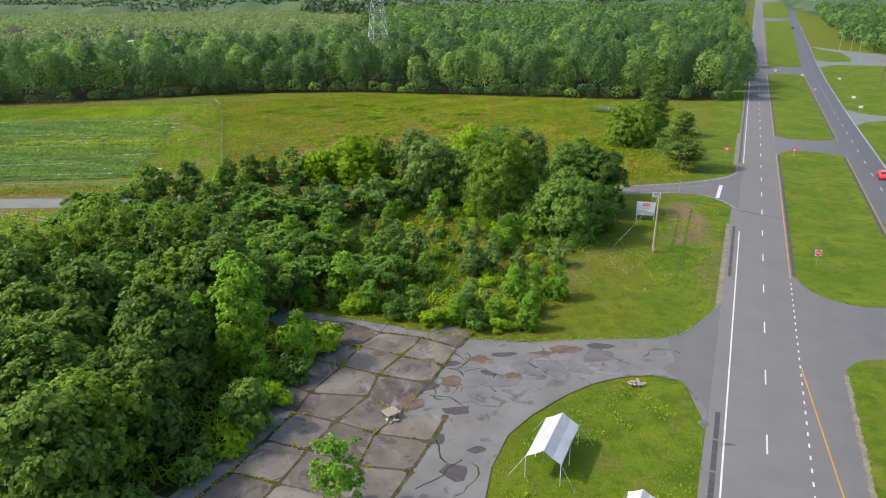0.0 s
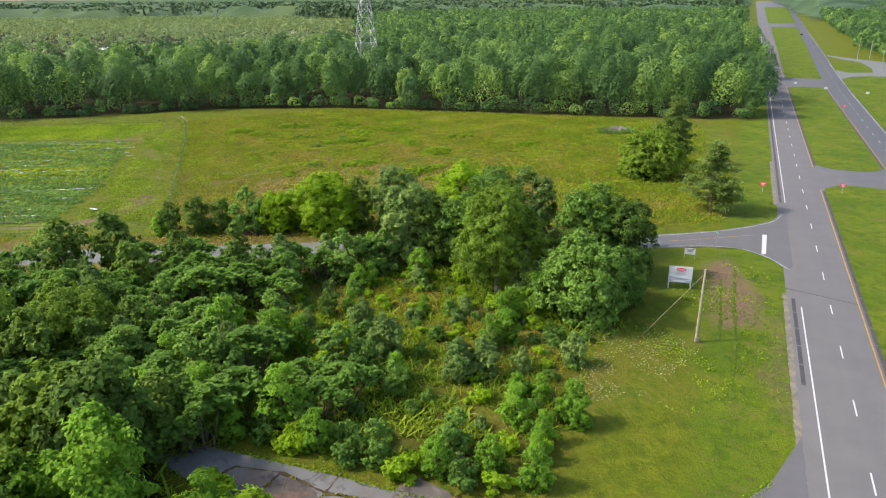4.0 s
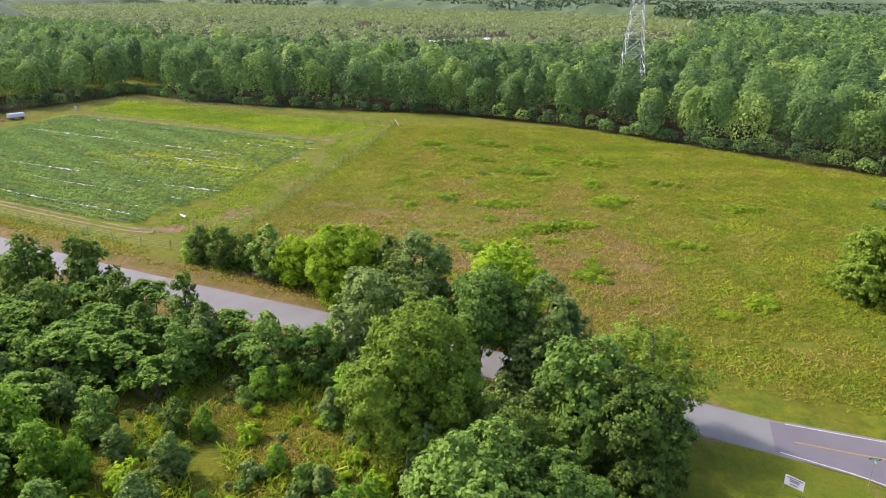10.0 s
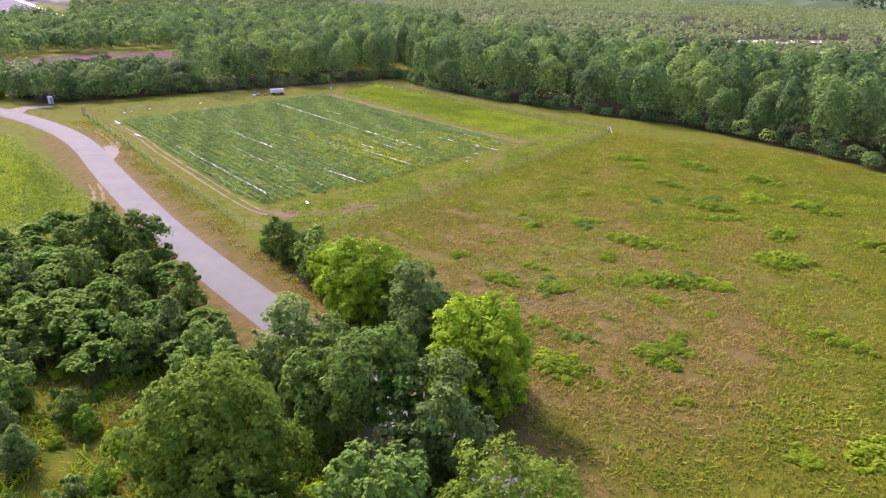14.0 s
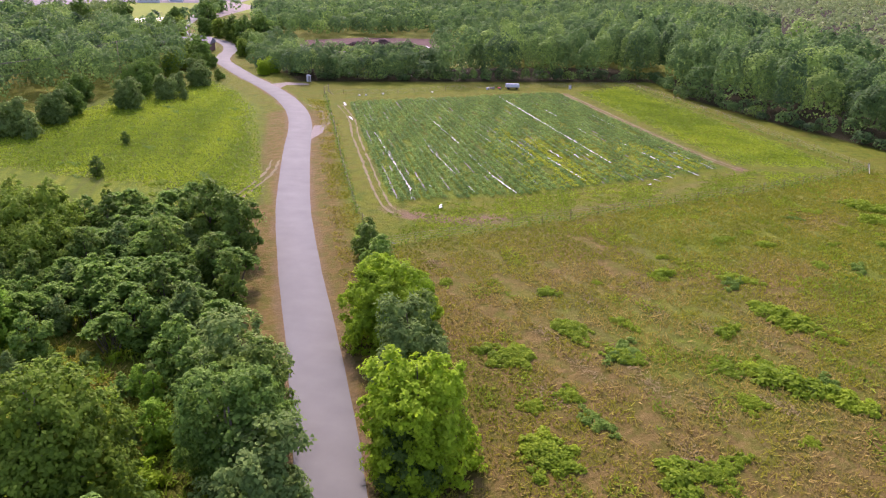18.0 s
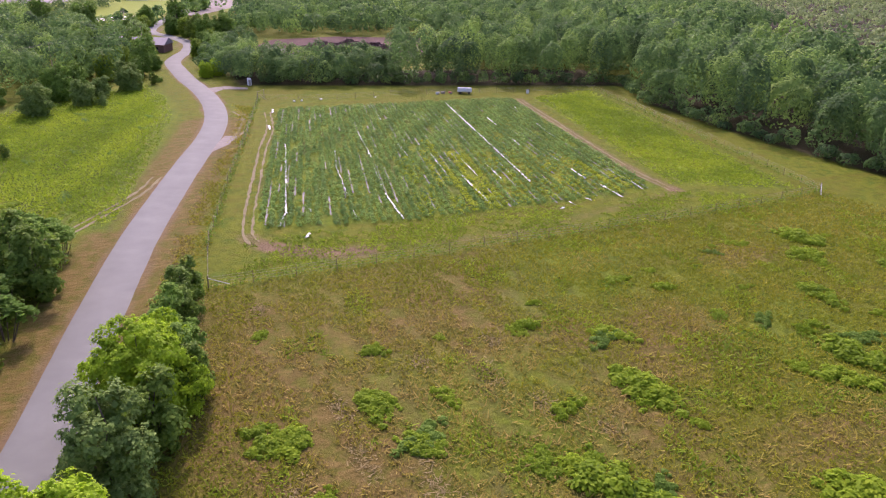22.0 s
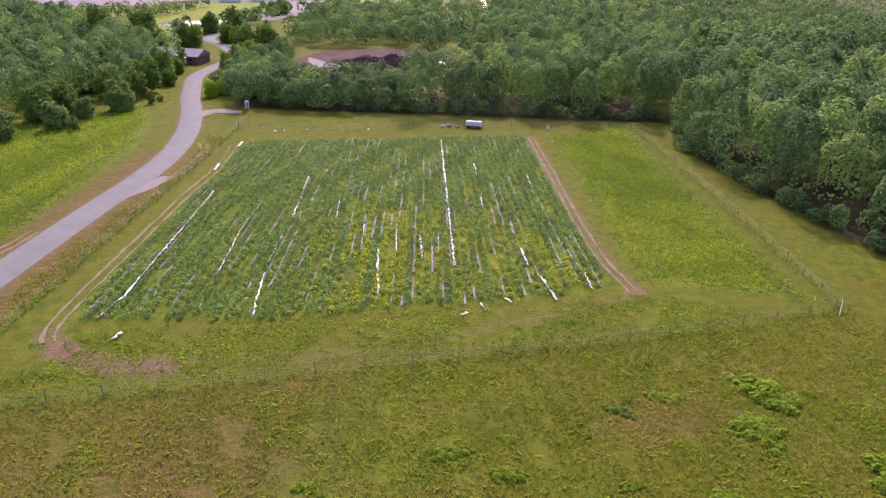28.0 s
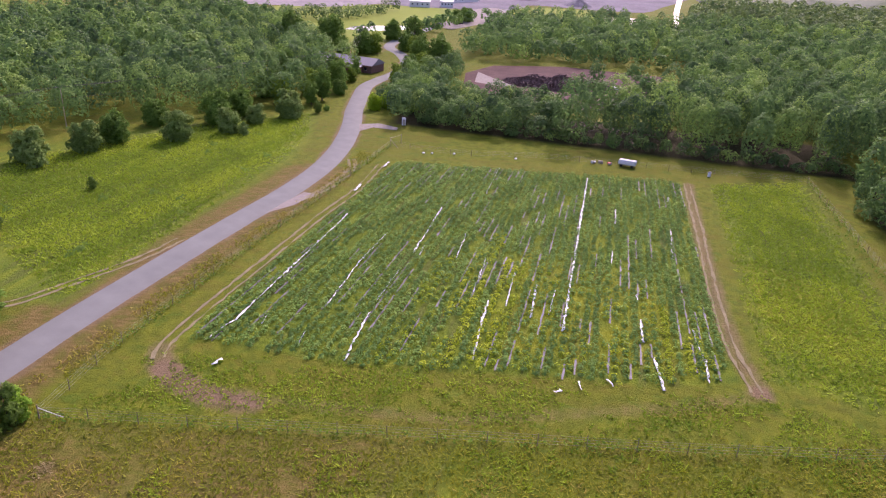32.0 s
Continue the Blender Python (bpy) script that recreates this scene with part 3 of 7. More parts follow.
# ---- ground ----
gx = np.concatenate([-np.geomspace(6000, 235, 26), np.arange(-230, 130.1, 1.5), np.geomspace(135, 6000, 26)])
gy = np.concatenate([-np.geomspace(6000, 20, 22), np.arange(-10, 20, 5), np.arange(20, 290.1, 1.5), np.geomspace(296, 6000, 30)])
GX, GY = np.meshgrid(gx, gy)
GP = np.stack([GX.ravel(), GY.ravel()], 1)


def soft_in(poly, edge):
    """1 well inside the polygon, 0 well outside."""
    d = away(GP, poly + poly[:1])
    return np.clip(0.5 + np.where(inside(GP, poly), d, -d) / edge, 0, 1)


def near(line, width, edge):
    return np.clip(1 - (away(GP, line) - width) / edge, 0, 1)


def wave(scale, seed):
    """Smooth random field over the ground."""
    r = np.random.default_rng(seed)
    f = np.zeros(len(GP))
    for o in range(3):
        for _ in range(7):
            k = r.normal(size=2) * scale * 2**o
            f += np.sin(GP @ k + r.uniform(0, 6.28)) / 1.6**o
    return np.clip(0.5 + f / 9, 0, 1)


MEADOW = [(-42, 141), (-76, 253), (-30, 279), (7, 270), (57, 256), (92, 248), (70, 160), (52, 141), (0, 138)]
SOUTH_MEADOW = [(-66, 125), (-110, 122), (-150, 119), (-175, 112), (-200, 100), (-160, 70), (-118, 50), (-92, 40), (-66, 60), (-58, 84), (-58, 100)]
meadow, field, smeadow = soft_in(MEADOW, 4), soft_in(FIELD, 2), soft_in(SOUTH_MEADOW, 5)
corr = [hw(-80, -14), hw(420, -13), hw(420, 130), hw(-80, 130)]
verge = soft_in(corr, 3)
BROWN = [(7, 167, 6), (6, 151, 4), (-1, 170, 5), (-17, 171, 5), (5, 187, 4), (-48, 222, 4), (-17, 166, 4.5), (-22.5, 181, 5), (-17.5, 187, 4.5), (-16, 159, 4), (-19, 152, 4), (-4, 208, 5), (-7, 184, 5), (-30, 171, 5), (14, 175, 5), (-27, 197, 4), (-12, 176, 5), (20, 161, 5)]


def brown(p):
    """Where the meadow has dried to brown: drawn-out patches along the old mowing lines."""
    q = p @ np.array([[0.957, -0.29], [0.29, 0.957]])
    f = np.zeros(len(p))
    for x, y, s in BROWN:
        c = np.array([x, y]) @ np.array([[0.957, -0.29], [0.29, 0.957]])
        f = np.maximum(f, np.exp(-(((q[:, 0] - c[0]) / s) ** 2 + ((q[:, 1] - c[1]) / (1.9 * s)) ** 2)))
    return f


dry = 0.06 + 0.42 * brown(GP) * meadow
dry += meadow * (0.85 * np.exp(-(((GP[:, 0] + 8) / 32) ** 2 + ((GP[:, 1] - 170) / 24) ** 2)) + 0.34 * wave(0.05, 3) - 0.14)
dry += 0.6 * near(SIDE_ROAD[:60], 5.5, 4.5) * (GP[:, 0] < 30)
dry += 0.1 * near([(34, 100), (24, 92), (20, 88)], 4, 5) + 0.16 * soft_in([(0, 80), (14, 78), (22, 92), (8, 98)], 8)
lush = 0.85 * field + 0.75 * soft_in([(-175, 222), (-84, 227), (-78, 252), (-190, 246)], 6) + smeadow * (0.55 + 0.3 * wave(0.06, 5)) + meadow * (0.9 * np.clip(wave(0.07, 9) - 0.42, 0, 1) + 0.25 * np.clip((GP[:, 0] + 30) / 60, 0, 1) * np.clip((GP[:, 1] - 165) / 40, 0, 1))
mown = np.clip(verge + soft_in([(33, 98), (31, 76), (52, 118), (54, 128), (41, 130)], 9) + soft_in([(3, 30), (8, 52), (18, 61), (25, 62), (27, 54), (20, 30)], 2), 0, 1)
yellow = 0.14 * smeadow * wave(0.1, 12) + 0.22 * soft_in([(-170, 222), (-84, 227), (-80, 251), (-180, 244)], 8) + 0.35 * soft_in([(-128, 224), (-96, 225), (-86, 246), (-120, 246)], 16) + 0.5 * soft_in([(-120, 183), (-75, 186), (-79, 220), (-110, 215)], 10)
soil = 0.75 * soft_in([(38, 103), (43, 103), (47, 112), (48, 126), (44, 124), (41, 114)], 5) + 0.12 * field + 0.4 * near([(-173, 217), (-150, 218.4), (-125, 220.4), (-100, 222.6), (-88, 224.3), (-81, 226.5)], 0.9, 1.6) + 0.4 * near([(-61, 146), (-57.6, 148.2), (-54.6, 153), (-53.2, 158), (-53.4, 164)], 1.3, 1.8) + 0.3 * near([(-57, 150), (-54.6, 158), (-56.5, 171), (-60, 188), (-66, 201), (-73, 215), (-80, 226)], 0.8, 2.2) + 0.3 * soft_in([hw(40, -9.5), hw(66, -5.2), hw(64, -5), hw(28, -4.8)], 1.5)
soil += 0.5 * near(SIDE_ROAD, 3.3, 1.6) * (GP[:, 0] < 36) * (0.5 + 0.7 * wave(0.3, 77)) + 0.3 * soft_in([(8, 84), (18, 86), (22, 101), (14, 104), (6, 98)], 4) * wave(0.35, 78)
soil += 0.32 * np.clip(near([(8, 108), (16.5, 103.5)], 1.5, 3.5) + near([(16.5, 103.5), (24, 101.3)], 1.2, 3.0), 0, 1) * (0.4 + wave(0.4, 79))
soil += 0.25 * soft_in([(-232, 165), (-265, 130), (-300, 122), (-350, 200), (-312, 208), (-270, 195)], 8)
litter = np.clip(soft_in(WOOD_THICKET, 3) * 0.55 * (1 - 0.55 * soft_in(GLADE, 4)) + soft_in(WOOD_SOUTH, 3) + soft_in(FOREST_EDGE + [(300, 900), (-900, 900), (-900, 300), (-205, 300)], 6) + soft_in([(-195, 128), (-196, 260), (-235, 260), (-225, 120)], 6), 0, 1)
nx, ny = len(gx), len(gy)
idx = np.arange(nx * ny).reshape(ny, nx)
quads = np.stack([idx[:-1, :-1].ravel(), idx[:-1, 1:].ravel(), idx[1:, 1:].ravel(), idx[1:, :-1].ravel()], 1)
hz = -0.03 - 0.05 * wave(0.5, 21)
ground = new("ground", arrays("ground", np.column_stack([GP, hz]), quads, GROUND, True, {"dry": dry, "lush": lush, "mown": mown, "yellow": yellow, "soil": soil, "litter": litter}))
tagged(ground, "rough grass and meadow ground with dry brown patches", "ground", kind="structure")

# ---- roads ----
us = np.concatenate([np.arange(-90, 320, 10), np.geomspace(330, 3000, 14)])
opp = np.interp(us, [0, 200, 290, 415, 480, 720, 1250, 1930, 3000], [21.5, 21.6, 22.5, 25.3, 27.8, 33.8, 49.0, 68.0, 100.0])
hline = np.array([hw(u, 0) for u in us])
highway = tagged(strip("highway", hline, -5.0, opp + 3.7, 0.0, ASPHALT, None, drop=0.12), "grey asphalt four-lane divided highway with painted lines", "road", kind="structure")
side_road = tagged(strip("side_road", SIDE_ROAD, -2.9, 2.9, 0.006, ASPHALT_SIDE, None, drop=0.1), "pale grey two-lane farm road curving past the field", "road", kind="structure")
mouth = tagged(flat("side_road_mouth", [(41, 131.6), (48, 131.5), (52, 130.3), (54.3, 126.4), (54.9, 120.9), hw(77, -3.9), hw(104, -3.9), (66.3, 148.6), (62.8, 144.4), (57.1, 141.4), (50.8, 139.2), (41, 137.6)], 0.01, ASPHALT_SIDE), "pale asphalt mouth of the side road", "road", kind="structure")
old_lot = tagged(flat("old_lot", PAVE, 0.012, ASPHALT_OLD), "cracked old asphalt lot with dark patches", "pavement", kind="structure")


def island(u0, u1, v0, v1, rad0, rad1):
    """Outline of a grass median with rounded ends."""
    pts, hv = [], (v1 - v0) / 2 * 0.95
    for cu, cv, su, sv, rr, a0 in ((u1, v1, -1, -1, rad1, 0), (u0, v1, 1, -1, rad0, 90), (u0, v0, 1, 1, rad0, 180), (u1, v0, -1, 1, rad1, 270)):
        for k in range(9):
            a = radians(a0 + 90 * k / 8)
            pts.append(hw(cu + su * rr + rr * math.cos(a), cv + sv * min(rr, hv) + min(rr, hv) * math.sin(a)))
    return pts


for u0, u1, v0, v1, r0, r1 in ((36.5, 131, 4.0, 17.8, 9, 6), (146, 304, 3.9, 17.8, 6, 6), (338, 860, 4.2, None, 5, 5), (965, 1930, 6.5, None, 5, 5), (-90, 22, 7.4, 17.6, 3, 6)):
    if v1 is None:
        mid = np.linspace(u0, u1, 12)
        pts = [hw(u, v0 + 0.006 * (u - u0)) for u in mid] + [hw(u, float(np.interp(u, us, opp)) - 4.4) for u in mid[::-1]]
    else:
        pts = island(u0, u1, v0, v1, r0, r1)
    ob = flat("median_island", pts, 0.08, GROUND, None, 0.1)
    for key, val in (("dry", 0.1), ("lush", 0.1), ("mown", 1.0), ("yellow", 0.0), ("soil", 0.0), ("litter", 0.0)):
        at = ob.data.attributes.new(key, "FLOAT", "POINT")
        at.data.foreach_set("value", np.full(len(ob.data.vertices), val, np.float32))
    tagged(ob, "mown grass median island between the carriageways", "median", "highway medians", "structure")

# ---- large woods ----
rw = np.random.default_rng(31)
north = scatter(FOREST_EDGE + [(128, 300), (175, 420), (195, 480), (120, 560), (-20, 560), (-70, 420), (-130, 365), (-330, 350), (-330, 300)], 9.2, r=rw)
north = north[np.linalg.norm(north - [-25, 331], axis=1) > 6]
near_edge = away(north, FOREST_EDGE + [(175, 420), (195, 480)])
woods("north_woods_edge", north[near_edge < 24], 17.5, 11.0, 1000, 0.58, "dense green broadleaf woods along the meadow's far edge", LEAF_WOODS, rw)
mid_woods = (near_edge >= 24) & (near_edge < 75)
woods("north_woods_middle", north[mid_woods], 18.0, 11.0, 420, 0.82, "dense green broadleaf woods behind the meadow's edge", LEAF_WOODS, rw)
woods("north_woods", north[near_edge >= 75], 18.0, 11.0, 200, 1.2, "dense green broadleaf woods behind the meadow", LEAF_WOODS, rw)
rim = smooth_line(FOREST_EDGE, 3.4) + rw.normal(0, 1.0, (len(smooth_line(FOREST_EDGE, 3.4)), 2)) + [0, 1.5]
woods("woods_edge_shrubs", rim, 4.6, 5.0, 240, 0.42, "low green shrubs along the foot of the woods", LEAF_WOODS, rw, jitter=0.5)
rim = smooth_line([(-199, 134), (-199, 180), (-199, 258)], 3.2)
rim = rim + rw.normal(0, 0.9, rim.shape)
woods("field_edge_shrubs", rim, 4.2, 4.8, 220, 0.42, "low green shrubs along the foot of the hedgerow", LEAF_WOODS, rw, jitter=0.5)
low_belt = scatter([(-196, 131), (-197, 185), (-232, 175), (-228, 150), (-226, 128), (-212, 118)], 5.6, r=rw)
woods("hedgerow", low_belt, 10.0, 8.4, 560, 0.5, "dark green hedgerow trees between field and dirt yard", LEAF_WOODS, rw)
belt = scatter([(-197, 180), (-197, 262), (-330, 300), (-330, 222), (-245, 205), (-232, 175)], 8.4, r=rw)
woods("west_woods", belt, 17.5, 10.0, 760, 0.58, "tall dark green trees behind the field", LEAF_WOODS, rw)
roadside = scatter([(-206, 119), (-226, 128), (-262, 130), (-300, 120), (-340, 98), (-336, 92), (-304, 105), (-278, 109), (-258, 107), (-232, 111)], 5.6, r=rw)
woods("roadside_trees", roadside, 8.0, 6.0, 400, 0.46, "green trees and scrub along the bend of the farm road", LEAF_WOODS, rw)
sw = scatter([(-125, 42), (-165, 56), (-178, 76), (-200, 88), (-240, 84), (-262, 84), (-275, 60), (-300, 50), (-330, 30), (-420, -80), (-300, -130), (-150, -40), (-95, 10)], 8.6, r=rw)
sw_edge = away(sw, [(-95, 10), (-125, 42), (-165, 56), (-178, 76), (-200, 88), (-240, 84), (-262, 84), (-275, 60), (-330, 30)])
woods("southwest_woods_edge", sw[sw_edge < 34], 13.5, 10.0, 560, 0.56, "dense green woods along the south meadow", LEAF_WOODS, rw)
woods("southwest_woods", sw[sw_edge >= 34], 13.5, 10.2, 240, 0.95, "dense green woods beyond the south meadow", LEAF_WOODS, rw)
far_west = scatter([(-330, 110), (-350, 215), (-335, 300), (-335, 360), (-420, 460), (-800, 520), (-800, 240), (-700, 225), (-530, 200), (-520, 120), (-470, 95)], 9.0, r=rw)
far_west = far_west[~inside(far_west, [(-520, 202), (-720, 195), (-720, 222), (-520, 216)])]
near_west = far_west[:, 0] > -560
woods("far_west_woods", far_west[near_west], 12.0, 10.5, 190, 0.95, "green woods and scrub stretching west", LEAF_WOODS, rw, jitter=0.45)
woods("farther_west_woods", far_west[~near_west], 11.0, 11.0, 50, 1.9, "green woods and scrub far to the west", LEAF_SCRUB_HAZED, rw, jitter=0.45)
far_sw = scatter([(-330, 55), (-400, 75), (-520, 85), (-500, 62), (-360, 45)], 9.0, r=rw)
woods("far_field_trees", far_sw[rw.uniform(size=len(far_sw)) < 0.4], 9, 8, 70, 1.5, "scattered trees by the far road", LEAF_WOODS, rw)
far_ne = scatter([(-25, 565), (120, 565), (197, 490), (300, 760), (420, 1030), (-60, 1040), (-80, 760)], 9.5, r=rw)
woods("far_north_woods", far_ne, 18, 10.0, 40, 2.0, "green woods running to the horizon beside the highway", LEAF_WOODS, rw)
east = scatter([hw(425, 62), hw(435, 54), hw(510, 55), hw(780, 64), hw(1250, 84), hw(2000, 106), hw(2000, 260), hw(430, 190), hw(395, 130)], 9.0, r=rw)
woods("east_woods", east, 13, 9.5, 60, 1.7, "green woods east of the highway", LEAF_WOODS, rw)
MARSH = [(-30, 580), (-80, 430), (-135, 375), (-330, 362), (-420, 470), (-800, 530), (-1300, 700), (-1300, 1300), (-300, 1400), (-75, 1050), (-90, 760)]
mp = scatter(MARSH, 10.5, r=rw)
dens = 0.5 + 0.5 * np.sin(mp[:, 0] * 0.02 + 1) * np.sin(mp[:, 1] * 0.017)
mp = mp[(rw.uniform(size=len(mp)) < 0.35 + 0.6 * dens) & (np.linalg.norm((mp - [-240, 628]) / [22, 55], axis=1) > 1)]
woods("marsh_scrub", mp, 4.6, 9.0, 16, 1.9, "pale green scrub and reeds over open marsh", LEAF_MARSH, rw, jitter=0.5)


def canopy(name, x0, x1, y0, y1, step, keep, label):
    """Far tree tops as one uneven sheet of crowns."""
    xs, ys = np.arange(x0, x1, step), np.arange(y0, y1, step)
    X, Y = np.meshgrid(xs, ys)
    X, Y = X + rw.uniform(-0.3, 0.3, X.shape) * step, Y + rw.uniform(-0.3, 0.3, Y.shape) * step
    Z = rw.uniform(4, 20, X.shape) + 3 * np.sin(X * 0.013) * np.sin(Y * 0.011)
    v = np.stack([X.ravel(), Y.ravel(), Z.ravel()], 1)
    k = np.arange(X.size).reshape(X.shape)
    q = np.stack([k[:-1, :-1].ravel(), k[:-1, 1:].ravel(), k[1:, 1:].ravel(), k[1:, :-1].ravel()], 1)
    mid = v[q].mean(1)
    q = q[keep(mid)]
    uses = np.bincount(q.ravel(), minlength=len(v))
    v[uses < 4, 2] = 0.5
    ob = new(name, arrays(name, v, q, LEAF_FAR_SHADED, tone=rw.uniform(0, 1, len(v))))
    return tagged(ob, label, "woods", kind="stuff")


far_band = scatter([(-1500, 1320), (-300, 1380), (-75, 1050), (420, 1050), (900, 2000), (700, 2300), (-1900, 2300)], 25, r=rw)
far_band = far_band[np.abs((far_band[:, 0] - 30) * 0.9226 - (far_band[:, 1] - 50) * 0.3857 - 20) > 60]
woods("horizon_woods_band", far_band, 19, 26, 16, 5.0, "dark wooded band on the horizon", LEAF_FAR_SHADED, rw)
canopy("horizon_woods_north", -3600, 3200, 1000, 4400, 32, lambda p: ((p[:, 1] > 1330) | (p[:, 0] > -70)) & (np.abs((p[:, 0] - 30) * 0.9226 - (p[:, 1] - 50) * 0.3857 - 20) > 45) & ((p[:, 0] > -70) | (p[:, 1] > 1300 + 60 * np.sin(p[:, 0] * 0.01))), "wooded horizon north of the marsh")
canopy("horizon_woods_west", -4200, -800, -1800, 1300, 28, lambda p: (p[:, 0] < -1300) | ((p[:, 1] > 240) & (p[:, 1] < 640) & (p[:, 0] < -800)) | ((p[:, 1] < -120) & (p[:, 0] < -850)), "wooded horizon to the west")
for pts in ([(-252, 574), (-236, 600), (-226, 640), (-218, 668), (-232, 672), (-246, 640), (-262, 600)], [(-160, 790), (-140, 800), (-150, 850), (-175, 840)], [(-330, 900), (-280, 920), (-290, 1000), (-350, 980)]):
    pond = flat("marsh_pond", smooth_line(pts + pts[:1], 5)[:-1].tolist(), 0.02, None)
    tagged(pond, "pale open water lying in the marsh", "pond", "marsh ponds", "structure")
WATER = Mat("water", 0.08, 0.5)
WATER.colour(WATER.mix(WATER.noise(0.05, 3), (0.10, 0.115, 0.10), (0.17, 0.18, 0.15)))
WATER.bump(WATER.noise(0.8, 3), 0.05, 0.05)
for ob in [o for o in scene.objects if o.name.startswith("marsh_pond")]:
    ob.data.materials.append(WATER.m)

# ---- near trees ----
MAPLE = tree(1, 12.0, 12.5, 0.25, LEAF_MID, "broad green maple-like tree, leafy to the ground", n=14, base=0.0, clump=0.65)
OAK_DARK = tree(2, 13.6, 10.5, 0.24, LEAF_DARK, "tall dark green tree with a dense crown", n=13, base=0.0, clump=0.65)
OAK = tree(26, 14.5, 9.5, 0.28, LEAF_MID, "tall green tree at the thicket's corner", n=11, base=0.12, clump=0.62)
OAK_OPEN = tree(3, 15.8, 13.6, 0.23, LEAF_OLIVE, "tall broad tree with pale forked stems showing", bark=BARK_PALE, stems=3, n=15, base=0.2, clump=0.65, dens=0.8, ragged=0.2)
BROAD = tree(29, 11.6, 14.0, 0.27, LEAF_OLIVE, "broad light green tree standing in the meadow", n=14, base=0.02, clump=0.65, dens=0.8, ragged=0.2)
STEMMY = tree(27, 15.0, 9.5, 0.22, LEAF_MID, "tall thin-crowned tree on bare pale stems", bark=BARK_PALE, stems=3, n=10, base=0.42, clump=0.6, dens=0.75, ragged=0.2)
GREY = tree(4, 11.5, 8.2, 0.22, LEAF_GREY, "grey-green willowy tree by the farm road", n=11, base=0.02, clump=0.6, ragged=0.16)
WILLOW = tree(28, 12.0, 11.0, 0.18, LEAF_OLIVE, "sparse pale tree with bare grey branches", bark=BARK_PALE, stems=4, n=12, base=0.25, clump=0.6, dens=0.4, ragged=0.25)
LIME = tree(5, 13.0, 12.0, 0.24, LEAF_LIME, "bright lime-green tree beside the farm road", n=13, base=0.0, clump=0.62)
LIME_WIDE = tree(6, 10.6, 13.0, 0.22, LEAF_LIME, "wide yellow-green tree on the meadow's edge", n=14, base=0.0, clump=0.7)
ROUND = tree(7, 11.0, 10.5, 0.34, LEAF_MID, "round leafy green tree standing in the grass", n=11, base=0.02, clump=0.62)
SLIM = tree(8, 12.5, 6.5, 0.25, LEAF_FRESH, "slim light green tree rising over the lot's edge", n=12, base=0.05, clump=0.6)
YOUNG = tree(9, 6.2, 5.0, 0.24, LEAF_MID, "young green tree in the thicket", n=7, base=0.05, clump=0.5)
YOUNG_LIME = tree(10, 5.6, 4.4, 0.2, LEAF_FRESH, "young light green sapling in the thicket", n=9, base=0.0, clump=0.42, shape=1.4)
YOUNG_DARK = tree(11, 6.8, 5.4, 0.24, LEAF_DARK, "young dark green tree in the thicket", n=8, base=0.02, clump=0.5)
YOUNG_GREY = tree(12, 5.8, 4.8, 0.2, LEAF_GREY, "greyish young tree in the thicket", n=9, base=0.0, clump=0.42, shape=1.3)
CEDAR = tree(13, 6.5, 3.4, 0.22, LEAF_DARK, "narrow dark cedar in the thicket", n=10, base=0.0, shape=1.5, clump=0.4)
FERN = fern_shrub(14, 4.2, 5.4, LEAF_SUMAC, "feathery green sumac shrub with layered leaves")
FERN_DARK = fern_shrub(15, 5.0, 6.4, LEAF_SUMAC, "tall dark sumac shrub with layered leaves")
SHRUB = bush(16, 2.3, 3.0, 0.19, LEAF_LIME, "low yellow-green bush in tall weeds")
SHRUB_MID = bush(17, 2.8, 3.4, 0.2, LEAF_MID, "rounded green bush in tall weeds")
SHRUB_GREY = bush(18, 1.9, 2.6, 0.18, LEAF_GREY, "low greyish bush in tall weeds")
WOOD_A = tree(19, 11.5, 9.0, 0.32, LEAF_DARK, "dense dark woodland tree draped in vines", n=12, base=0.02, clump=0.62)
WOOD_B = tree(20, 10.0, 8.2, 0.31, LEAF_OLIVE, "dense green woodland tree", n=11, base=0.02, clump=0.7)
WOOD_C = tree(21, 9.0, 7.6, 0.3, LEAF_FRESH, "vine-hung light green woodland tree", n=11, base=0.02, clump=0.65, ragged=0.18)
PINE_TALL = pine(22, 16.2, 7.8, LEAF_PINE, "dark pine with uneven boughs")
PINE = pine(23, 13.4, 10.0, LEAF_PINE, "spreading pine beside the highway verge")
OLIVE = tree(24, 9.5, 9.6, 0.32, LEAF_GREY, "rounded grey-green tree on the south meadow", n=10, base=0.0, clump=0.62)
LOT_TREE = tree(25, 6.8, 3.8, 0.2, LEAF_FRESH, "thin sapling with bare branches growing through the lot", n=7, base=0.3, clump=0.5, dens=0.9, ragged=0.3, bark=BARK_PALE)

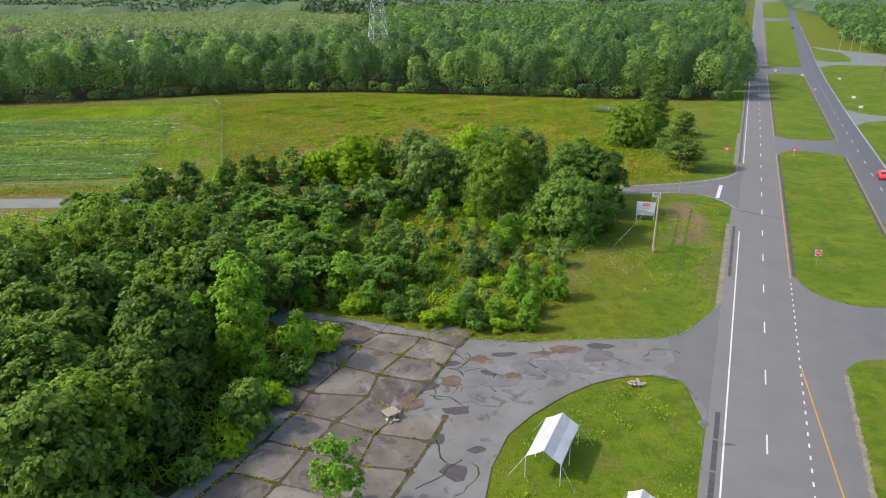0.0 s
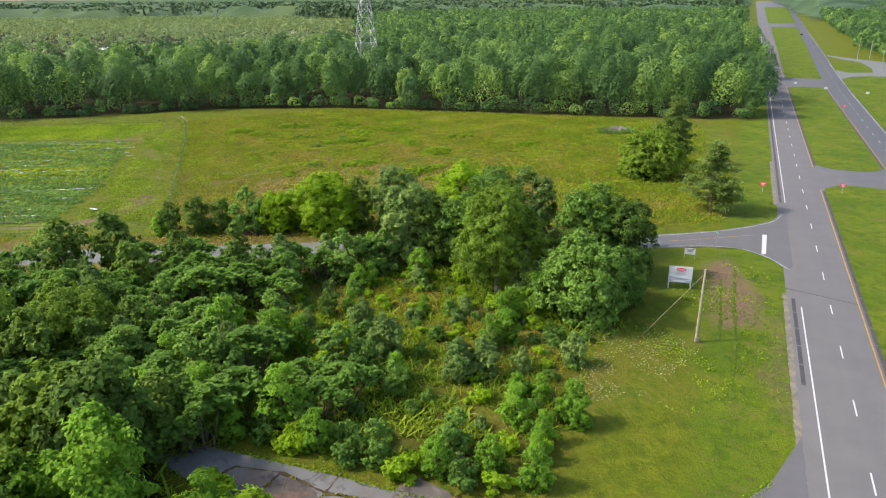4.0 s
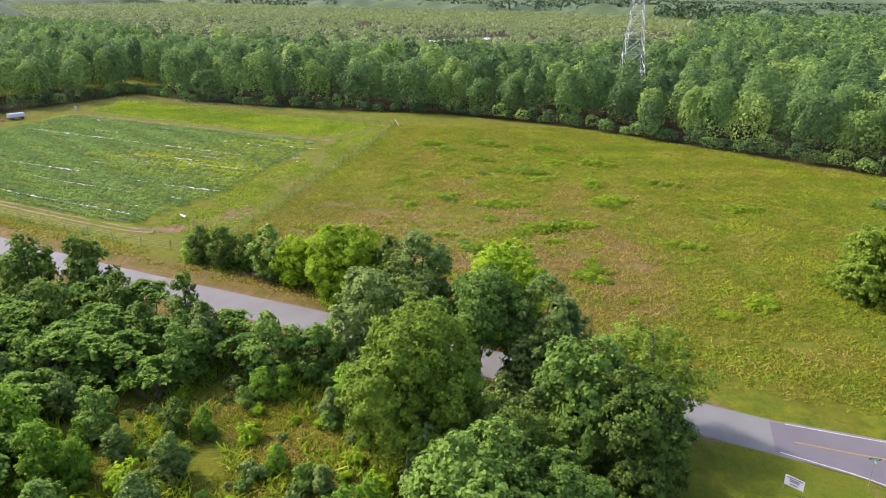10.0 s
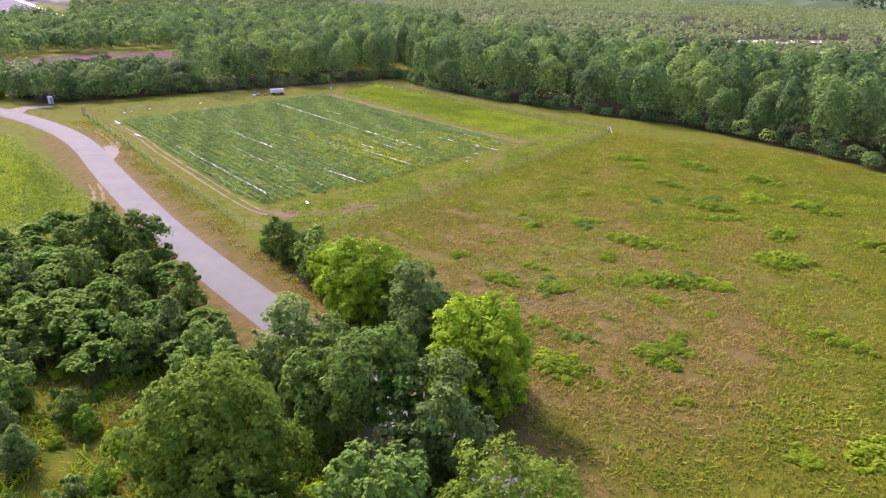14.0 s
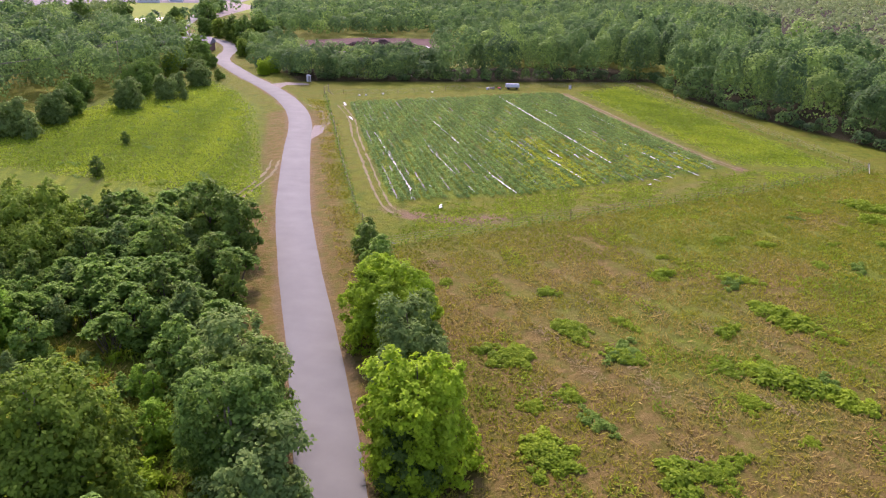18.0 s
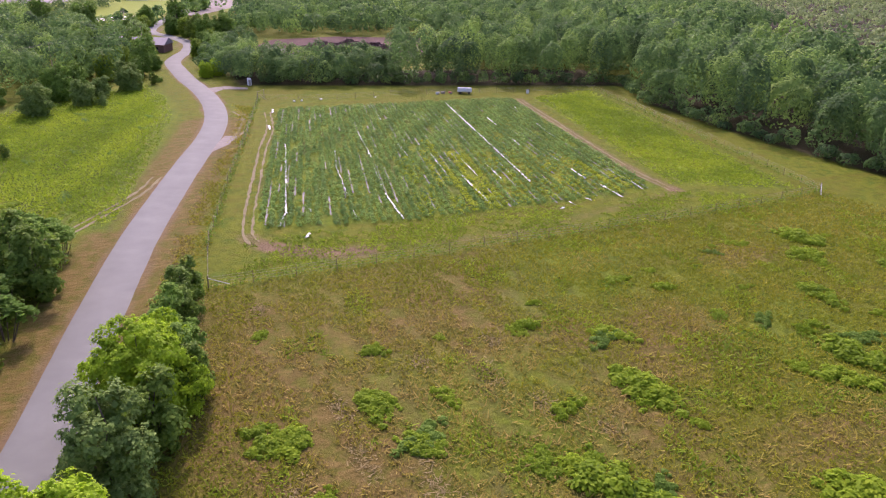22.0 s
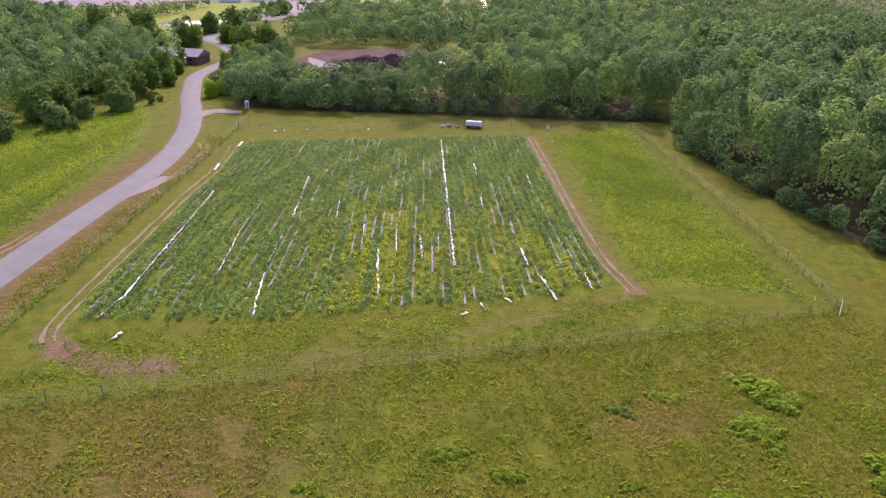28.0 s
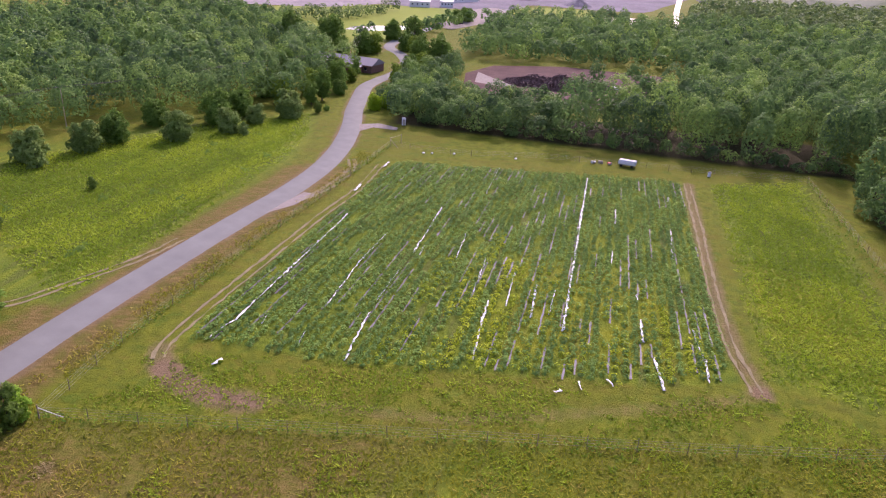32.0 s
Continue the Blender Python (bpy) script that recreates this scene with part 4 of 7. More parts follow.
for proto, x, y, s in (
    (MAPLE, 22.6, 106.2, 1.0), (OAK_DARK, 30.6, 119.0, 0.92), (MAPLE, 27.2, 110.6, 0.72), (OAK, 25.2, 120.4, 0.97), (OAK_DARK, 21.5, 114.2, 0.72),
    (OAK_OPEN, 12.5, 114.0, 1.0), (GREY, 0.2, 126.2, 1.14), (OAK_DARK, 3.8, 126.8, 0.86), (STEMMY, 12.9, 127.0, 1.0), (GREY, 18.6, 129.4, 1.2), (OAK, 7.6, 124.6, 0.8),
    (WILLOW, 29.0, 128.4, 1.02), (YOUNG_LIME, -5.5, 126.4, 0.85),
    (BROAD, -44.5, 94.0, 0.95), (BROAD, -36.0, 97.5, 0.78), (BROAD, -51.0, 88.0, 0.8), (YOUNG_DARK, -41.5, 122.6, 1.45), (YOUNG_DARK, -46.3, 117.8, 1.5), (YOUNG, -50.5, 119.5, 1.3),
    (BROAD, 50.4, 177.0, 1.0), (PINE_TALL, 58.5, 187.0, 1.0), (PINE, 54.2, 150.5, 0.98),
    (LIME_WIDE, -14.6, 141.6, 1.0), (LIME, 9.3, 141.2, 1.0), (YOUNG_DARK, 11.5, 140.2, 1.15), (YOUNG_DARK, 3.5, 141.6, 1.0), (YOUNG, 5.8, 140.0, 0.9), (GREY, -2.6, 141.8, 1.05), (YOUNG_DARK, -9.0, 143.6, 1.3), (YOUNG_DARK, -17.0, 145.2, 1.0), (YOUNG, -21.0, 144.2, 1.1), (LIME, -22.5, 141.5, 0.6), (YOUNG, -27.3, 141.2, 1.3), (YOUNG_DARK, -36.0, 141.0, 1.0), (YOUNG_DARK, -40.5, 140.6, 0.85), (YOUNG_DARK, -32.0, 142.0, 0.9), (YOUNG_LIME, -42.0, 140.6, 0.8), (YOUNG_DARK, -25.5, 141.0, 0.75), (SHRUB_MID, -34.5, 141.4, 0.9),
    (SLIM, -18.2, 66.0, 1.05), (LOT_TREE, -5.4, 43.6, 1.0),
):
    place(proto, x, y, s)
# round trees of the south meadow
for proto, x, y, s in (
    (OLIVE, -119.5, 65, 1.0), (YOUNG_GREY, -116, 70, 1.1), (OLIVE, -131.5, 70.3, 0.95), (ROUND, -141.3, 70.7, 0.85), (OLIVE, -150.6, 83.5, 0.98), (ROUND, -160.5, 68.3, 0.8), (OLIVE, -163.3, 91, 0.85), (ROUND, -171, 82, 1.0), (OLIVE, -176, 92, 0.7), (OLIVE, -187.2, 97, 1.0), (ROUND, -182, 83, 0.9), (YOUNG_GREY, -163, 96, 0.7), (YOUNG_DARK, -197, 102, 0.6), (YOUNG_DARK, -109.4, 91.7, 0.45), (SHRUB_MID, -201, 103, 0.8), (YOUNG_DARK, -84, 92, 0.6),
    (WOOD_B, -215, 128, 0.8), (LIME, -210, 116, 0.45), (LIME_WIDE, -216, 119, 0.55),
):
    place(proto, x, y, s)

for proto, x, y, s in ((YOUNG_LIME, -14.5, 81.5, 0.8), (SHRUB_MID, -11.5, 81.0, 1.0), (SHRUB, -8.6, 79.6, 1.1), (YOUNG_LIME, -6.2, 79.4, 0.75), (SHRUB_MID, -3.2, 77.8, 1.1), (YOUNG, -0.6, 77.6, 0.7), (SHRUB, 1.8, 75.6, 1.2), (YOUNG_LIME, 4.4, 75.6, 0.7), (SHRUB_MID, 6.8, 74.2, 1.0), (SHRUB, 9.4, 73.6, 0.9), (YOUNG_LIME, 12.4, 74.0, 0.72), (SHRUB_MID, -17.6, 47.5, 1.0), (SHRUB, -15.6, 51.0, 1.1), (YOUNG_DARK, -15.4, 54.5, 0.7), (SHRUB, -13.4, 58.5, 1.2), (SHRUB_MID, -12.4, 62.5, 1.2), (YOUNG_LIME, -12.0, 66.5, 0.75), (SHRUB, -10.6, 69.8, 1.5), (YOUNG_LIME, -13.2, 70.5, 0.8), (SHRUB_MID, -20.5, 43.5, 1.1), (SHRUB, -13.6, 73.5, 1.2), (SHRUB, -14.2, 69.5, 1.3), (YOUNG_LIME, -15.6, 62.0, 0.8), (SHRUB_MID, -14.8, 58.0, 1.0), (SHRUB, -16.4, 54.0, 1.1), (SHRUB_MID, -17.8, 50.0, 1.0), (YOUNG_LIME, 17.2, 83.0, 0.85), (YOUNG_LIME, 14.0, 80.0, 0.6)):
    place(proto, x, y, s)
rt = np.random.default_rng(5)
big = np.array([(22.6, 106.2), (30.8, 114.8), (27.8, 109.8), (25.2, 120.4), (21.5, 114.2), (12.5, 114), (0.2, 126.2), (3.8, 126.8), (12.9, 127), (18.6, 129.4), (7.6, 124.6), (29, 128.4), (-41.5, 122.6), (-46.3, 117.8), (-44.5, 94), (-36, 97.5), (-51, 88)])
for x, y in scatter(WOOD_THICKET, 3.9, r=rt):
    if np.linalg.norm(big - (x, y), axis=1).min() < 4.2:
        continue
    open_east = x > -4 and y < 104
    if inside(np.array([(x, y)]), GLADE)[0]:
        if rt.uniform() < (0.85 if y < 100 else 0.72):
            place((SHRUB, SHRUB_GREY, YOUNG_LIME, SHRUB_MID, YOUNG_GREY)[rt.choice(5, p=(0.22, 0.18, 0.32, 0.14, 0.14))], x, y, rt.uniform(0.45, 0.9), rt.uniform(0, 360))
        continue
    if (x > 17 and y < 100 and rt.uniform() < 0.6) or (open_east and x > 0 and y > 80 and rt.uniform() < 0.4):
        continue
    if open_east:
        kinds = (SHRUB, SHRUB_MID, YOUNG_GREY, YOUNG_LIME, YOUNG, SHRUB_GREY)
        p = (0.24, 0.22, 0.03, 0.27, 0.2, 0.04)
    elif x > -14:
        kinds = (SHRUB, YOUNG, YOUNG_GREY, FERN, YOUNG_LIME, SHRUB_MID)
        p = (0.2, 0.2, 0.15, 0.15, 0.12, 0.18)
    elif y > 100:
        kinds = (FERN, FERN_DARK, YOUNG_DARK, CEDAR, YOUNG, YOUNG_GREY)
        p = (0.3, 0.25, 0.13, 0.1, 0.12, 0.10)
    else:
        kinds = (YOUNG, YOUNG_DARK, FERN, YOUNG_LIME, YOUNG_GREY, FERN_DARK)
        p = (0.26, 0.2, 0.16, 0.12, 0.12, 0.14)
    small = 0.7 if open_east else 1.0
    place(kinds[rt.choice(len(kinds), p=p)], x, y, rt.uniform(0.8, 1.3) * small, rt.uniform(0, 360))
for proto, x, y, s in ((SHRUB_GREY, 1.5, 105.7, 1.0), (SHRUB_GREY, 6.7, 105.2, 0.9), (YOUNG_LIME, 12.5, 99.4, 0.75), (SHRUB_MID, 18, 99.9, 0.9), (YOUNG_DARK, 10.3, 96.8, 0.5), (YOUNG_GREY, -1.1, 96.5, 0.95), (YOUNG, -14.8, 103.2, 0.9), (SHRUB, 7.9, 111.8, 0.7), (SHRUB_MID, -6.5, 114.1, 0.9), (YOUNG_GREY, 2, 116.2, 0.6), (SHRUB, -2.5, 109.5, 0.9), (SHRUB_MID, 4.5, 100.5, 0.8), (SHRUB, 9, 92, 0.9), (YOUNG_DARK, -9, 107, 0.55)):
    place(proto, x, y, s)
for x, y in scatter(GLADE, 2.7, r=rt):
    if rt.uniform() < 0.6:
        place((SHRUB, SHRUB_GREY, SHRUB_MID)[rt.choice(3, p=(0.4, 0.2, 0.4))], x, y, rt.uniform(0.3, 0.6), rt.uniform(0, 360))
lime_spots = np.array([(-18.2, 66)])
for x, y in scatter(WOOD_SOUTH, 5.4, r=rt):
    if np.linalg.norm(lime_spots - (x, y), axis=1).min() < 3 or y < 24:
        continue
    rim = away(np.array([(x, y)]), PAVE)[0]
    if rim < 3.4:
        place((SHRUB_MID, SHRUB, YOUNG)[rt.choice(3)], x, y, rt.uniform(0.6, 0.9), rt.uniform(0, 360))
    else:
        place((WOOD_A, WOOD_B, WOOD_C, YOUNG_DARK)[rt.choice(4, p=(0.4, 0.3, 0.18, 0.12))], x, y, rt.uniform(0.75, 1.12), rt.uniform(0, 360))

# ---- highway details ----
GRAVEL_DULL = plain("dull_gravel", (0.17, 0.155, 0.115), 0.95, 0.1, scale=0.9, vary=0.4, bump=0.6)
dash_mesh = flat("lane_dash", [(-0.07, 0), (0.07, 0), (0.07, 3.05), (-0.07, 3.05)], 0.0, WHITE_PAINT).data
bpy.data.objects.remove(bpy.data.objects["lane_dash"])
HEAD = math.degrees(math.atan2(-0.3857, 0.9226))
for n in range(-6, 90):
    for v in (0.0, None):
        u = 12.19 * n
        vv = v if v is not None else float(np.interp(u, us, opp)) - 0.1
        ob = part("lane_dash", dash_mesh, None, highway)
        ob.matrix_basis = pose(*hw(u, vv), 0.012, 0, 0, HEAD)
for v, a, b, mat, nm in ((-3.45, -90, 62, WHITE_PAINT, "edge_line"), (-3.6, 113, 900, WHITE_PAINT, "edge_line"), (3.35, 43, 126, YELLOW_PAINT, "yellow_edge_line"), (3.3, 147, 304, YELLOW_PAINT, "yellow_edge_line"), (3.4, 336, 900, YELLOW_PAINT, "yellow_edge_line"), (18.2, 60, 128, YELLOW_PAINT, "yellow_edge_line"), (18.2, 148, 300, YELLOW_PAINT, "yellow_edge_line"), (24.9, -60, 200, WHITE_PAINT, "edge_line")):
    uu = np.linspace(a, b, 30)
    strip(nm, np.array([hw(u, v) for u in uu]), -0.075, 0.075, 0.012, mat, highway)
strip("edge_line", np.array([hw(u, float(np.interp(u, us, opp)) + 3.3) for u in np.linspace(200, 1200, 40)]), -0.075, 0.075, 0.012, WHITE_PAINT, highway)
strip("yellow_edge_line", np.array([hw(u, float(np.interp(u, [-90, -10, 17], [7.0, 6.0, 3.45]))) for u in np.linspace(-90, 17, 20)]), -0.07, 0.07, 0.012, YELLOW_PAINT, highway)
dot_mesh = flat("turn_dot", [(-0.07, 0), (0.07, 0), (0.07, 0.62), (-0.07, 0.62)], 0.0, WHITE_PAINT).data
bpy.data.objects.remove(bpy.data.objects["turn_dot"])
for n in range(34):
    u = -16 + 1.83 * n
    if u < 42:
        ob = part("turn_dot", dot_mesh, None, highway)
        ob.matrix_basis = pose(*hw(u, 3.35), 0.013, 0, 0, HEAD)
rumble = flat("rumble_block", [(-0.22, 0), (0.22, 0), (0.22, 4.5), (-0.22, 4.5)], 0.0, RUMBLE).data
bpy.data.objects.remove(bpy.data.objects["rumble_block"])
for u0, u1, v in ((-80, 5, -4.15), (41, 63, -4.3), (113, 300, -4.4), (44, 124, 3.85), (148, 300, 3.75), (66, 125, 17.7), (150, 300, 17.7)):
    for u in np.arange(u0, u1, 4.75):
        ob = part("rumble_block", rumble, None, highway)
        ob.matrix_basis = pose(*hw(u, v), 0.085 if v in (3.85, 3.75, 17.7) else 0.011, 0, 0, HEAD)
# side road mouth
mline_s = smooth_line([(41, 132.0), (48, 131.6), (52, 130.2), (54.3, 126.2), (55.2, 121.2)], 1.2)
strip("edge_line", mline_s, -0.05, 0.05, 0.022, WHITE_PAINT, mouth)
mline_n = smooth_line([(41, 137.2), (50.8, 138.9), (57.1, 141.0), (62.8, 144.0), (66.0, 147.6)], 1.2)
strip("edge_line", mline_n, -0.05, 0.05, 0.022, WHITE_PAINT, mouth)
strip("yellow_centre_line", smooth_line([(42, 134.4), (48, 135.3), (56.5, 136.9)], 1.2), -0.06, 0.06, 0.022, YELLOW_PAINT, mouth)
flat("stop_line", [(54.0, 127.9), (54.6, 127.7), (58.7, 136.8), (58.1, 137.1)], 0.024, WHITE_PAINT, mouth)
tagged(flat("asphalt_overlay", [(40.6, 131.8), (48, 131.6), (52, 130.4), (54.5, 126.4), (55, 121), hw(77, -3.8), hw(104, -3.8), (66.2, 148.2), (62.8, 144.2), (57.1, 141.2), (50.8, 139.0), (39.6, 137.0)], 0.016, ASPHALT), "newer grey asphalt laid over the side road's mouth", "road", kind="structure")
for u0, u1, va, vb in ((24, 66, -5.55, -4.95), (111, 150, -5.7, -4.95), (-10, 17, 7.3, 7.75)):
    uu = np.linspace(u0, u1, 110)
    strip("gravel_edge", np.array([hw(u, 0) for u in uu]), va, vb, 0.004 if va < 0 else 0.086, GRAVEL_DULL, highway, ragged=0.06)
# wheel ruts sunk in the mown verge
RUT = plain("rut_grass", (0.068, 0.108, 0.011), 0.95, 0.05, scale=1.4, vary=0.5, bump=0.6)
ruts = thing("verge_ruts", "dark grassy wheel ruts worn along the highway verge", "wheel ruts", kind="structure")
for pts in ([(47.4, 121.5), (46.0, 117.9), (43.6, 112.0), (40.8, 104.9), (38.1, 98.0), (33.6, 87.0)], [(44.0, 118.0), (42.2, 113.2), (39.6, 106.0), (36.8, 99.6)]):
    strip("wheel_rut", smooth_line(pts, 0.7), -0.16, 0.16, 0.004, RUT, ruts, ragged=0.09)
# crossing driveway from the highway to the old lot
apron = tagged(flat("driveway_apron", [hw(5, -5), hw(31, -5), (31.7, 74.0), (27.9, 71.0), (27.2, 66), (25.4, 64.5), (26.8, 61.5)], 0.018, ASPHALT), "grey asphalt apron joining the lot to the highway", "driveway", kind="structure")
STAIN = plain("rusty_stain", (0.11, 0.08, 0.06), 0.95, 0.1, scale=0.9, vary=0.4)
# slabs of the old lot
rs = np.random.default_rng(3)
vj = [-50.5, -45.9, -41.1, -36.2, -31.4, -27.3]
uj = [-27.9 + 4.55 * k for k in range(11)]
corner = {(i, j): (uj[i] + rs.normal(0, 0.38) + 0.5 * (j % 2), vj[j] + rs.normal(0, 0.34)) for i in range(len(uj)) for j in range(len(vj))}
lot_poly = [tuple(p) for p in PAVE]
for i in range(len(uj) - 1):
    for j in range(len(vj) - 1):
        q = [corner[i, j], corner[i, j + 1], corner[i + 1, j + 1], corner[i + 1, j]]
        if j == 4 and i > 4:
            continue
        c = np.mean(q, 0)
        if not inside(np.array([hw(*c)]), lot_poly)[0]:
            continue
        q = [(c + (np.array(p) - c) * (0.955 + rs.uniform(-0.03, 0.015))) for p in q]
        # worn corners
        pts = []
        for k in range(4):
            a, b, d = q[k - 1], q[k], q[(k + 1) % 4]
            cut = rs.uniform(0.04, 0.24)
            pts += [hw(*(b + (a - b) * cut)), hw(*(b + (d - b) * cut))]
        slab = flat("concrete_slab", pts, 0.045 + rs.uniform(0, 0.03), CONCRETE, old_lot, 0.06)
for x, y, sx, sy in ((2.5, 66, 2.2, 0.9), (7.5, 64, 1.2, 0.8), (12, 65.5, 2.0, 0.7), (4, 57, 1.6, 1.0), (5.5, 51, 0.9, 0.6), (1.5, 52.5, 1.4, 1.1), (3.6, 48, 1.2, 1.5), (0.8, 61.5, 1.8, 1.4), (9, 68, 1.6, 0.6), (16, 69, 2.4, 1.0), (20, 69.5, 1.8, 0.9)):
    k = rs.integers(7, 11)
    pts = [(x + sx * math.cos(6.283 * i / k) * rs.uniform(0.6, 1.2), y + sy * math.sin(6.283 * i / k) * rs.uniform(0.6, 1.2)) for i in range(k)]
    flat("tar_patch", pts, 0.017 + rs.uniform(0, 0.004), RUMBLE if rs.uniform() < 0.7 else STAIN, old_lot)
PLATE = asphalt("asphalt_plate", (0.105, 0.103, 0.102), (0.150, 0.146, 0.142), 0.5, 0.6)
px_, py_ = np.arange(-11, 27, 2.9), np.arange(46, 74, 2.5)
knot = {(i, j): np.array([px_[i] + rs.normal(0, 0.55) + 1.2 * (j % 2), py_[j] + rs.normal(0, 0.5)]) for i in range(len(px_)) for j in range(len(py_))}
slab_zone = [hw(-34, -53), hw(-34, -26), hw(-6, -26.2), hw(-6, -30), hw(17, -30.5), hw(17, -52)]
for i in range(len(px_) - 1):
    for j in range(len(py_) - 1):
        q = np.array([knot[i, j], knot[i + 1, j], knot[i + 1, j + 1], knot[i, j + 1]])
        c = q.mean(0)
        if c[0] + c[1] * 0.25 > 37 or (c[1] < 60 and c[0] > 4.5) or not inside(q, lot_poly).all() or inside(q, slab_zone).any() or rs.uniform() < 0.18:
            continue
        q = c + (q - c) * (0.97 + rs.uniform(-0.05, 0.01))
        pts = []
        for k in range(4):
            a, b, d = q[k - 1], q[k], q[(k + 1) % 4]
            ca, cb = rs.uniform(0.05, 0.3, 2)
            pts += [tuple(b + (a - b) * ca + rs.normal(0, 0.06, 2)), tuple(b + (d - b) * cb + rs.normal(0, 0.06, 2))]
        flat("asphalt_plate", pts, 0.026 + rs.uniform(0, 0.02), PLATE, old_lot, 0.03)
for x, y, sx, sy in ((-3.5, 68.5, 1.8, 0.7), (0.5, 66.5, 2.4, 0.8), (3.5, 62.5, 1.5, 1.0), (-0.5, 58.5, 1.2, 1.6), (6.5, 66.8, 1.3, 0.9), (9.8, 63.4, 1.1, 0.7), (-7.5, 73.2, 2.4, 0.6), (13.5, 68.0, 1.4, 0.6)):
    k = 13
    pts = [(x + sx * math.cos(6.283 * i / k) * rs.uniform(0.5, 1.25), y + sy * math.sin(6.283 * i / k) * rs.uniform(0.5, 1.25)) for i in range(k)]
    flat("rusty_patch", pts, 0.05 + rs.uniform(0, 0.004), STAIN, old_lot)
JOINT = plain("joint_soil_grass", (0.075, 0.06, 0.03), 0.95, 0.05, scale=0.9, vary=0.6, bump=0.5)
joint_lines = []
for (i, j), p in corner.items():
    for nb in ((i + 1, j), (i, j + 1)):
        if nb in corner:
            a, b = np.array(hw(*p)), np.array(hw(*corner[nb]))
            if inside(np.array([(a + b) / 2]), lot_poly)[0] and not (j >= 4 and nb[1] == 5 and i > 4):
                line = np.array([a + (b - a) * k / 12 for k in range(13)])
                joint_lines.append(line)
                wide = rs.uniform(0.08, 0.3)
                strip("joint", line, -wide, wide, 0.03 + rs.uniform(0, 0.012), JOINT, old_lot, ragged=0.06)
# thin cracks with weeds between the asphalt plates
crack = plain("crack_soil", (0.04, 0.04, 0.022), 0.95, 0.05, scale=1.2, vary=0.5)
for _ in range(34):
    x, y = rs.uniform(-4, 26), rs.uniform(46, 71)
    if not inside(np.array([(x, y)]), lot_poly)[0]:
        continue
    a = rs.uniform(0, 6.28)
    pts = [(x, y)]
    for _k in range(6):
        a += rs.normal(0, 0.45)
        pts.append((pts[-1][0] + 0.9 * math.cos(a), pts[-1][1] + 0.9 * math.sin(a)))
    if inside(np.array([pts[-1]]), lot_poly)[0]:
        strip("crack", np.array(pts), -0.05, 0.05, 0.021, crack, old_lot, ragged=0.04)

# ---- signs, poles, tent ----
METAL = plain("galvanised_metal", (0.42, 0.43, 0.44), 0.45, 0.5, 0.8, scale=6, vary=0.2)
WHITE_SIGN = plain("white_sign_sheet", (0.5, 0.51, 0.51), 0.5, scale=1.2, vary=0.1)
RED_SIGN = plain("red_sign_sheet", (0.6, 0.045, 0.06), 0.5, scale=2, vary=0.15)
GREEN_SIGN = plain("green_sign_sheet", (0.03, 0.22, 0.10), 0.5, scale=2, vary=0.15)
DARK_BAR = plain("dark_lettering", (0.10, 0.10, 0.12), 0.6, scale=4, vary=0.2)
GREY_BAR = plain("grey_frame_paint", (0.32, 0.36, 0.40), 0.6, scale=4, vary=0.2)
WOODPOLE = plain("weathered_pole_wood", (0.33, 0.29, 0.2), 0.85, 0.1, scale=1.5, vary=0.3, bump=0.3)
CLOTH = plain("white_tent_cloth", (0.62, 0.63, 0.65), 0.7, 0.2, scale=0.8, vary=0.08)
CABLE = plain("black_cable", (0.03, 0.03, 0.03), 0.6, scale=3, vary=0.2)


def board(name, root, w, h, mat, z, thick=0.04, y=0.0, x=0.0, label=""):
    return part(name, box(bmesh.new(), w, thick, h, pose(x, y, z), min(0.012, thick / 3)), mat, root, label)


big_sign = thing("billboard_sign", "white billboard with a red oval on two white posts", "sign", pose(37.2, 114.8, 0, 0, 0, -14))
for x in (-1.42, 1.42):
    part("post", tube(bmesh.new(), (x, 0.06, -0.1), (x, 0.06, 3.2), 0.06, 0.06, 8), WHITE_SIGN, big_sign)
face = board("panel", big_sign, 3.05, 2.35, WHITE_SIGN, 2.05, 0.05)
bm = bmesh.new()
bmesh.ops.create_cone(bm, cap_ends=True, segments=28, radius1=1, radius2=1, depth=0.02, matrix=pose(0.05, -0.04, 2.75, 90, 0, 0) @ Matrix.Diagonal((0.64, 0.26, 1, 1)))
oval = part("oval_mark", bm, RED_SIGN, face)
for x in (-0.33, -0.11, 0.11, 0.33):
    part("letter_bar", box(bmesh.new(), 0.13, 0.012, 0.2, pose(x + 0.05, -0.058, 2.75), 0.003), WHITE_SIGN, face)
for z, w in ((2.36, 1.5), (2.2, 1.1), (2.06, 1.3)):
    part("text_bar", box(bmesh.new(), w, 0.012, 0.07, pose(0.05, -0.034, z), 0.002), GREY_BAR, face)
for a, b in (((-1.3, 1.75), (1.3, 1.45)), ((-1.3, 1.05), (1.3, 1.05)), ((-1.3, 1.75), (1.3, 1.15)), ((-1.3, 1.05), (-1.3, 1.75)), ((1.3, 1.05), (1.3, 1.45))):
    part("frame_bar", tube(bmesh.new(), (a[0], -0.07, a[1]), (b[0], -0.07, b[1]), 0.045, 0.045, 6), GREY_BAR, big_sign)
for x in (-1.42, 1.42):
    part("brace", tube(bmesh.new(), (x, 0.1, 1.9), (x, 1.0, -0.05), 0.03, 0.03, 6), GREY_BAR, big_sign)

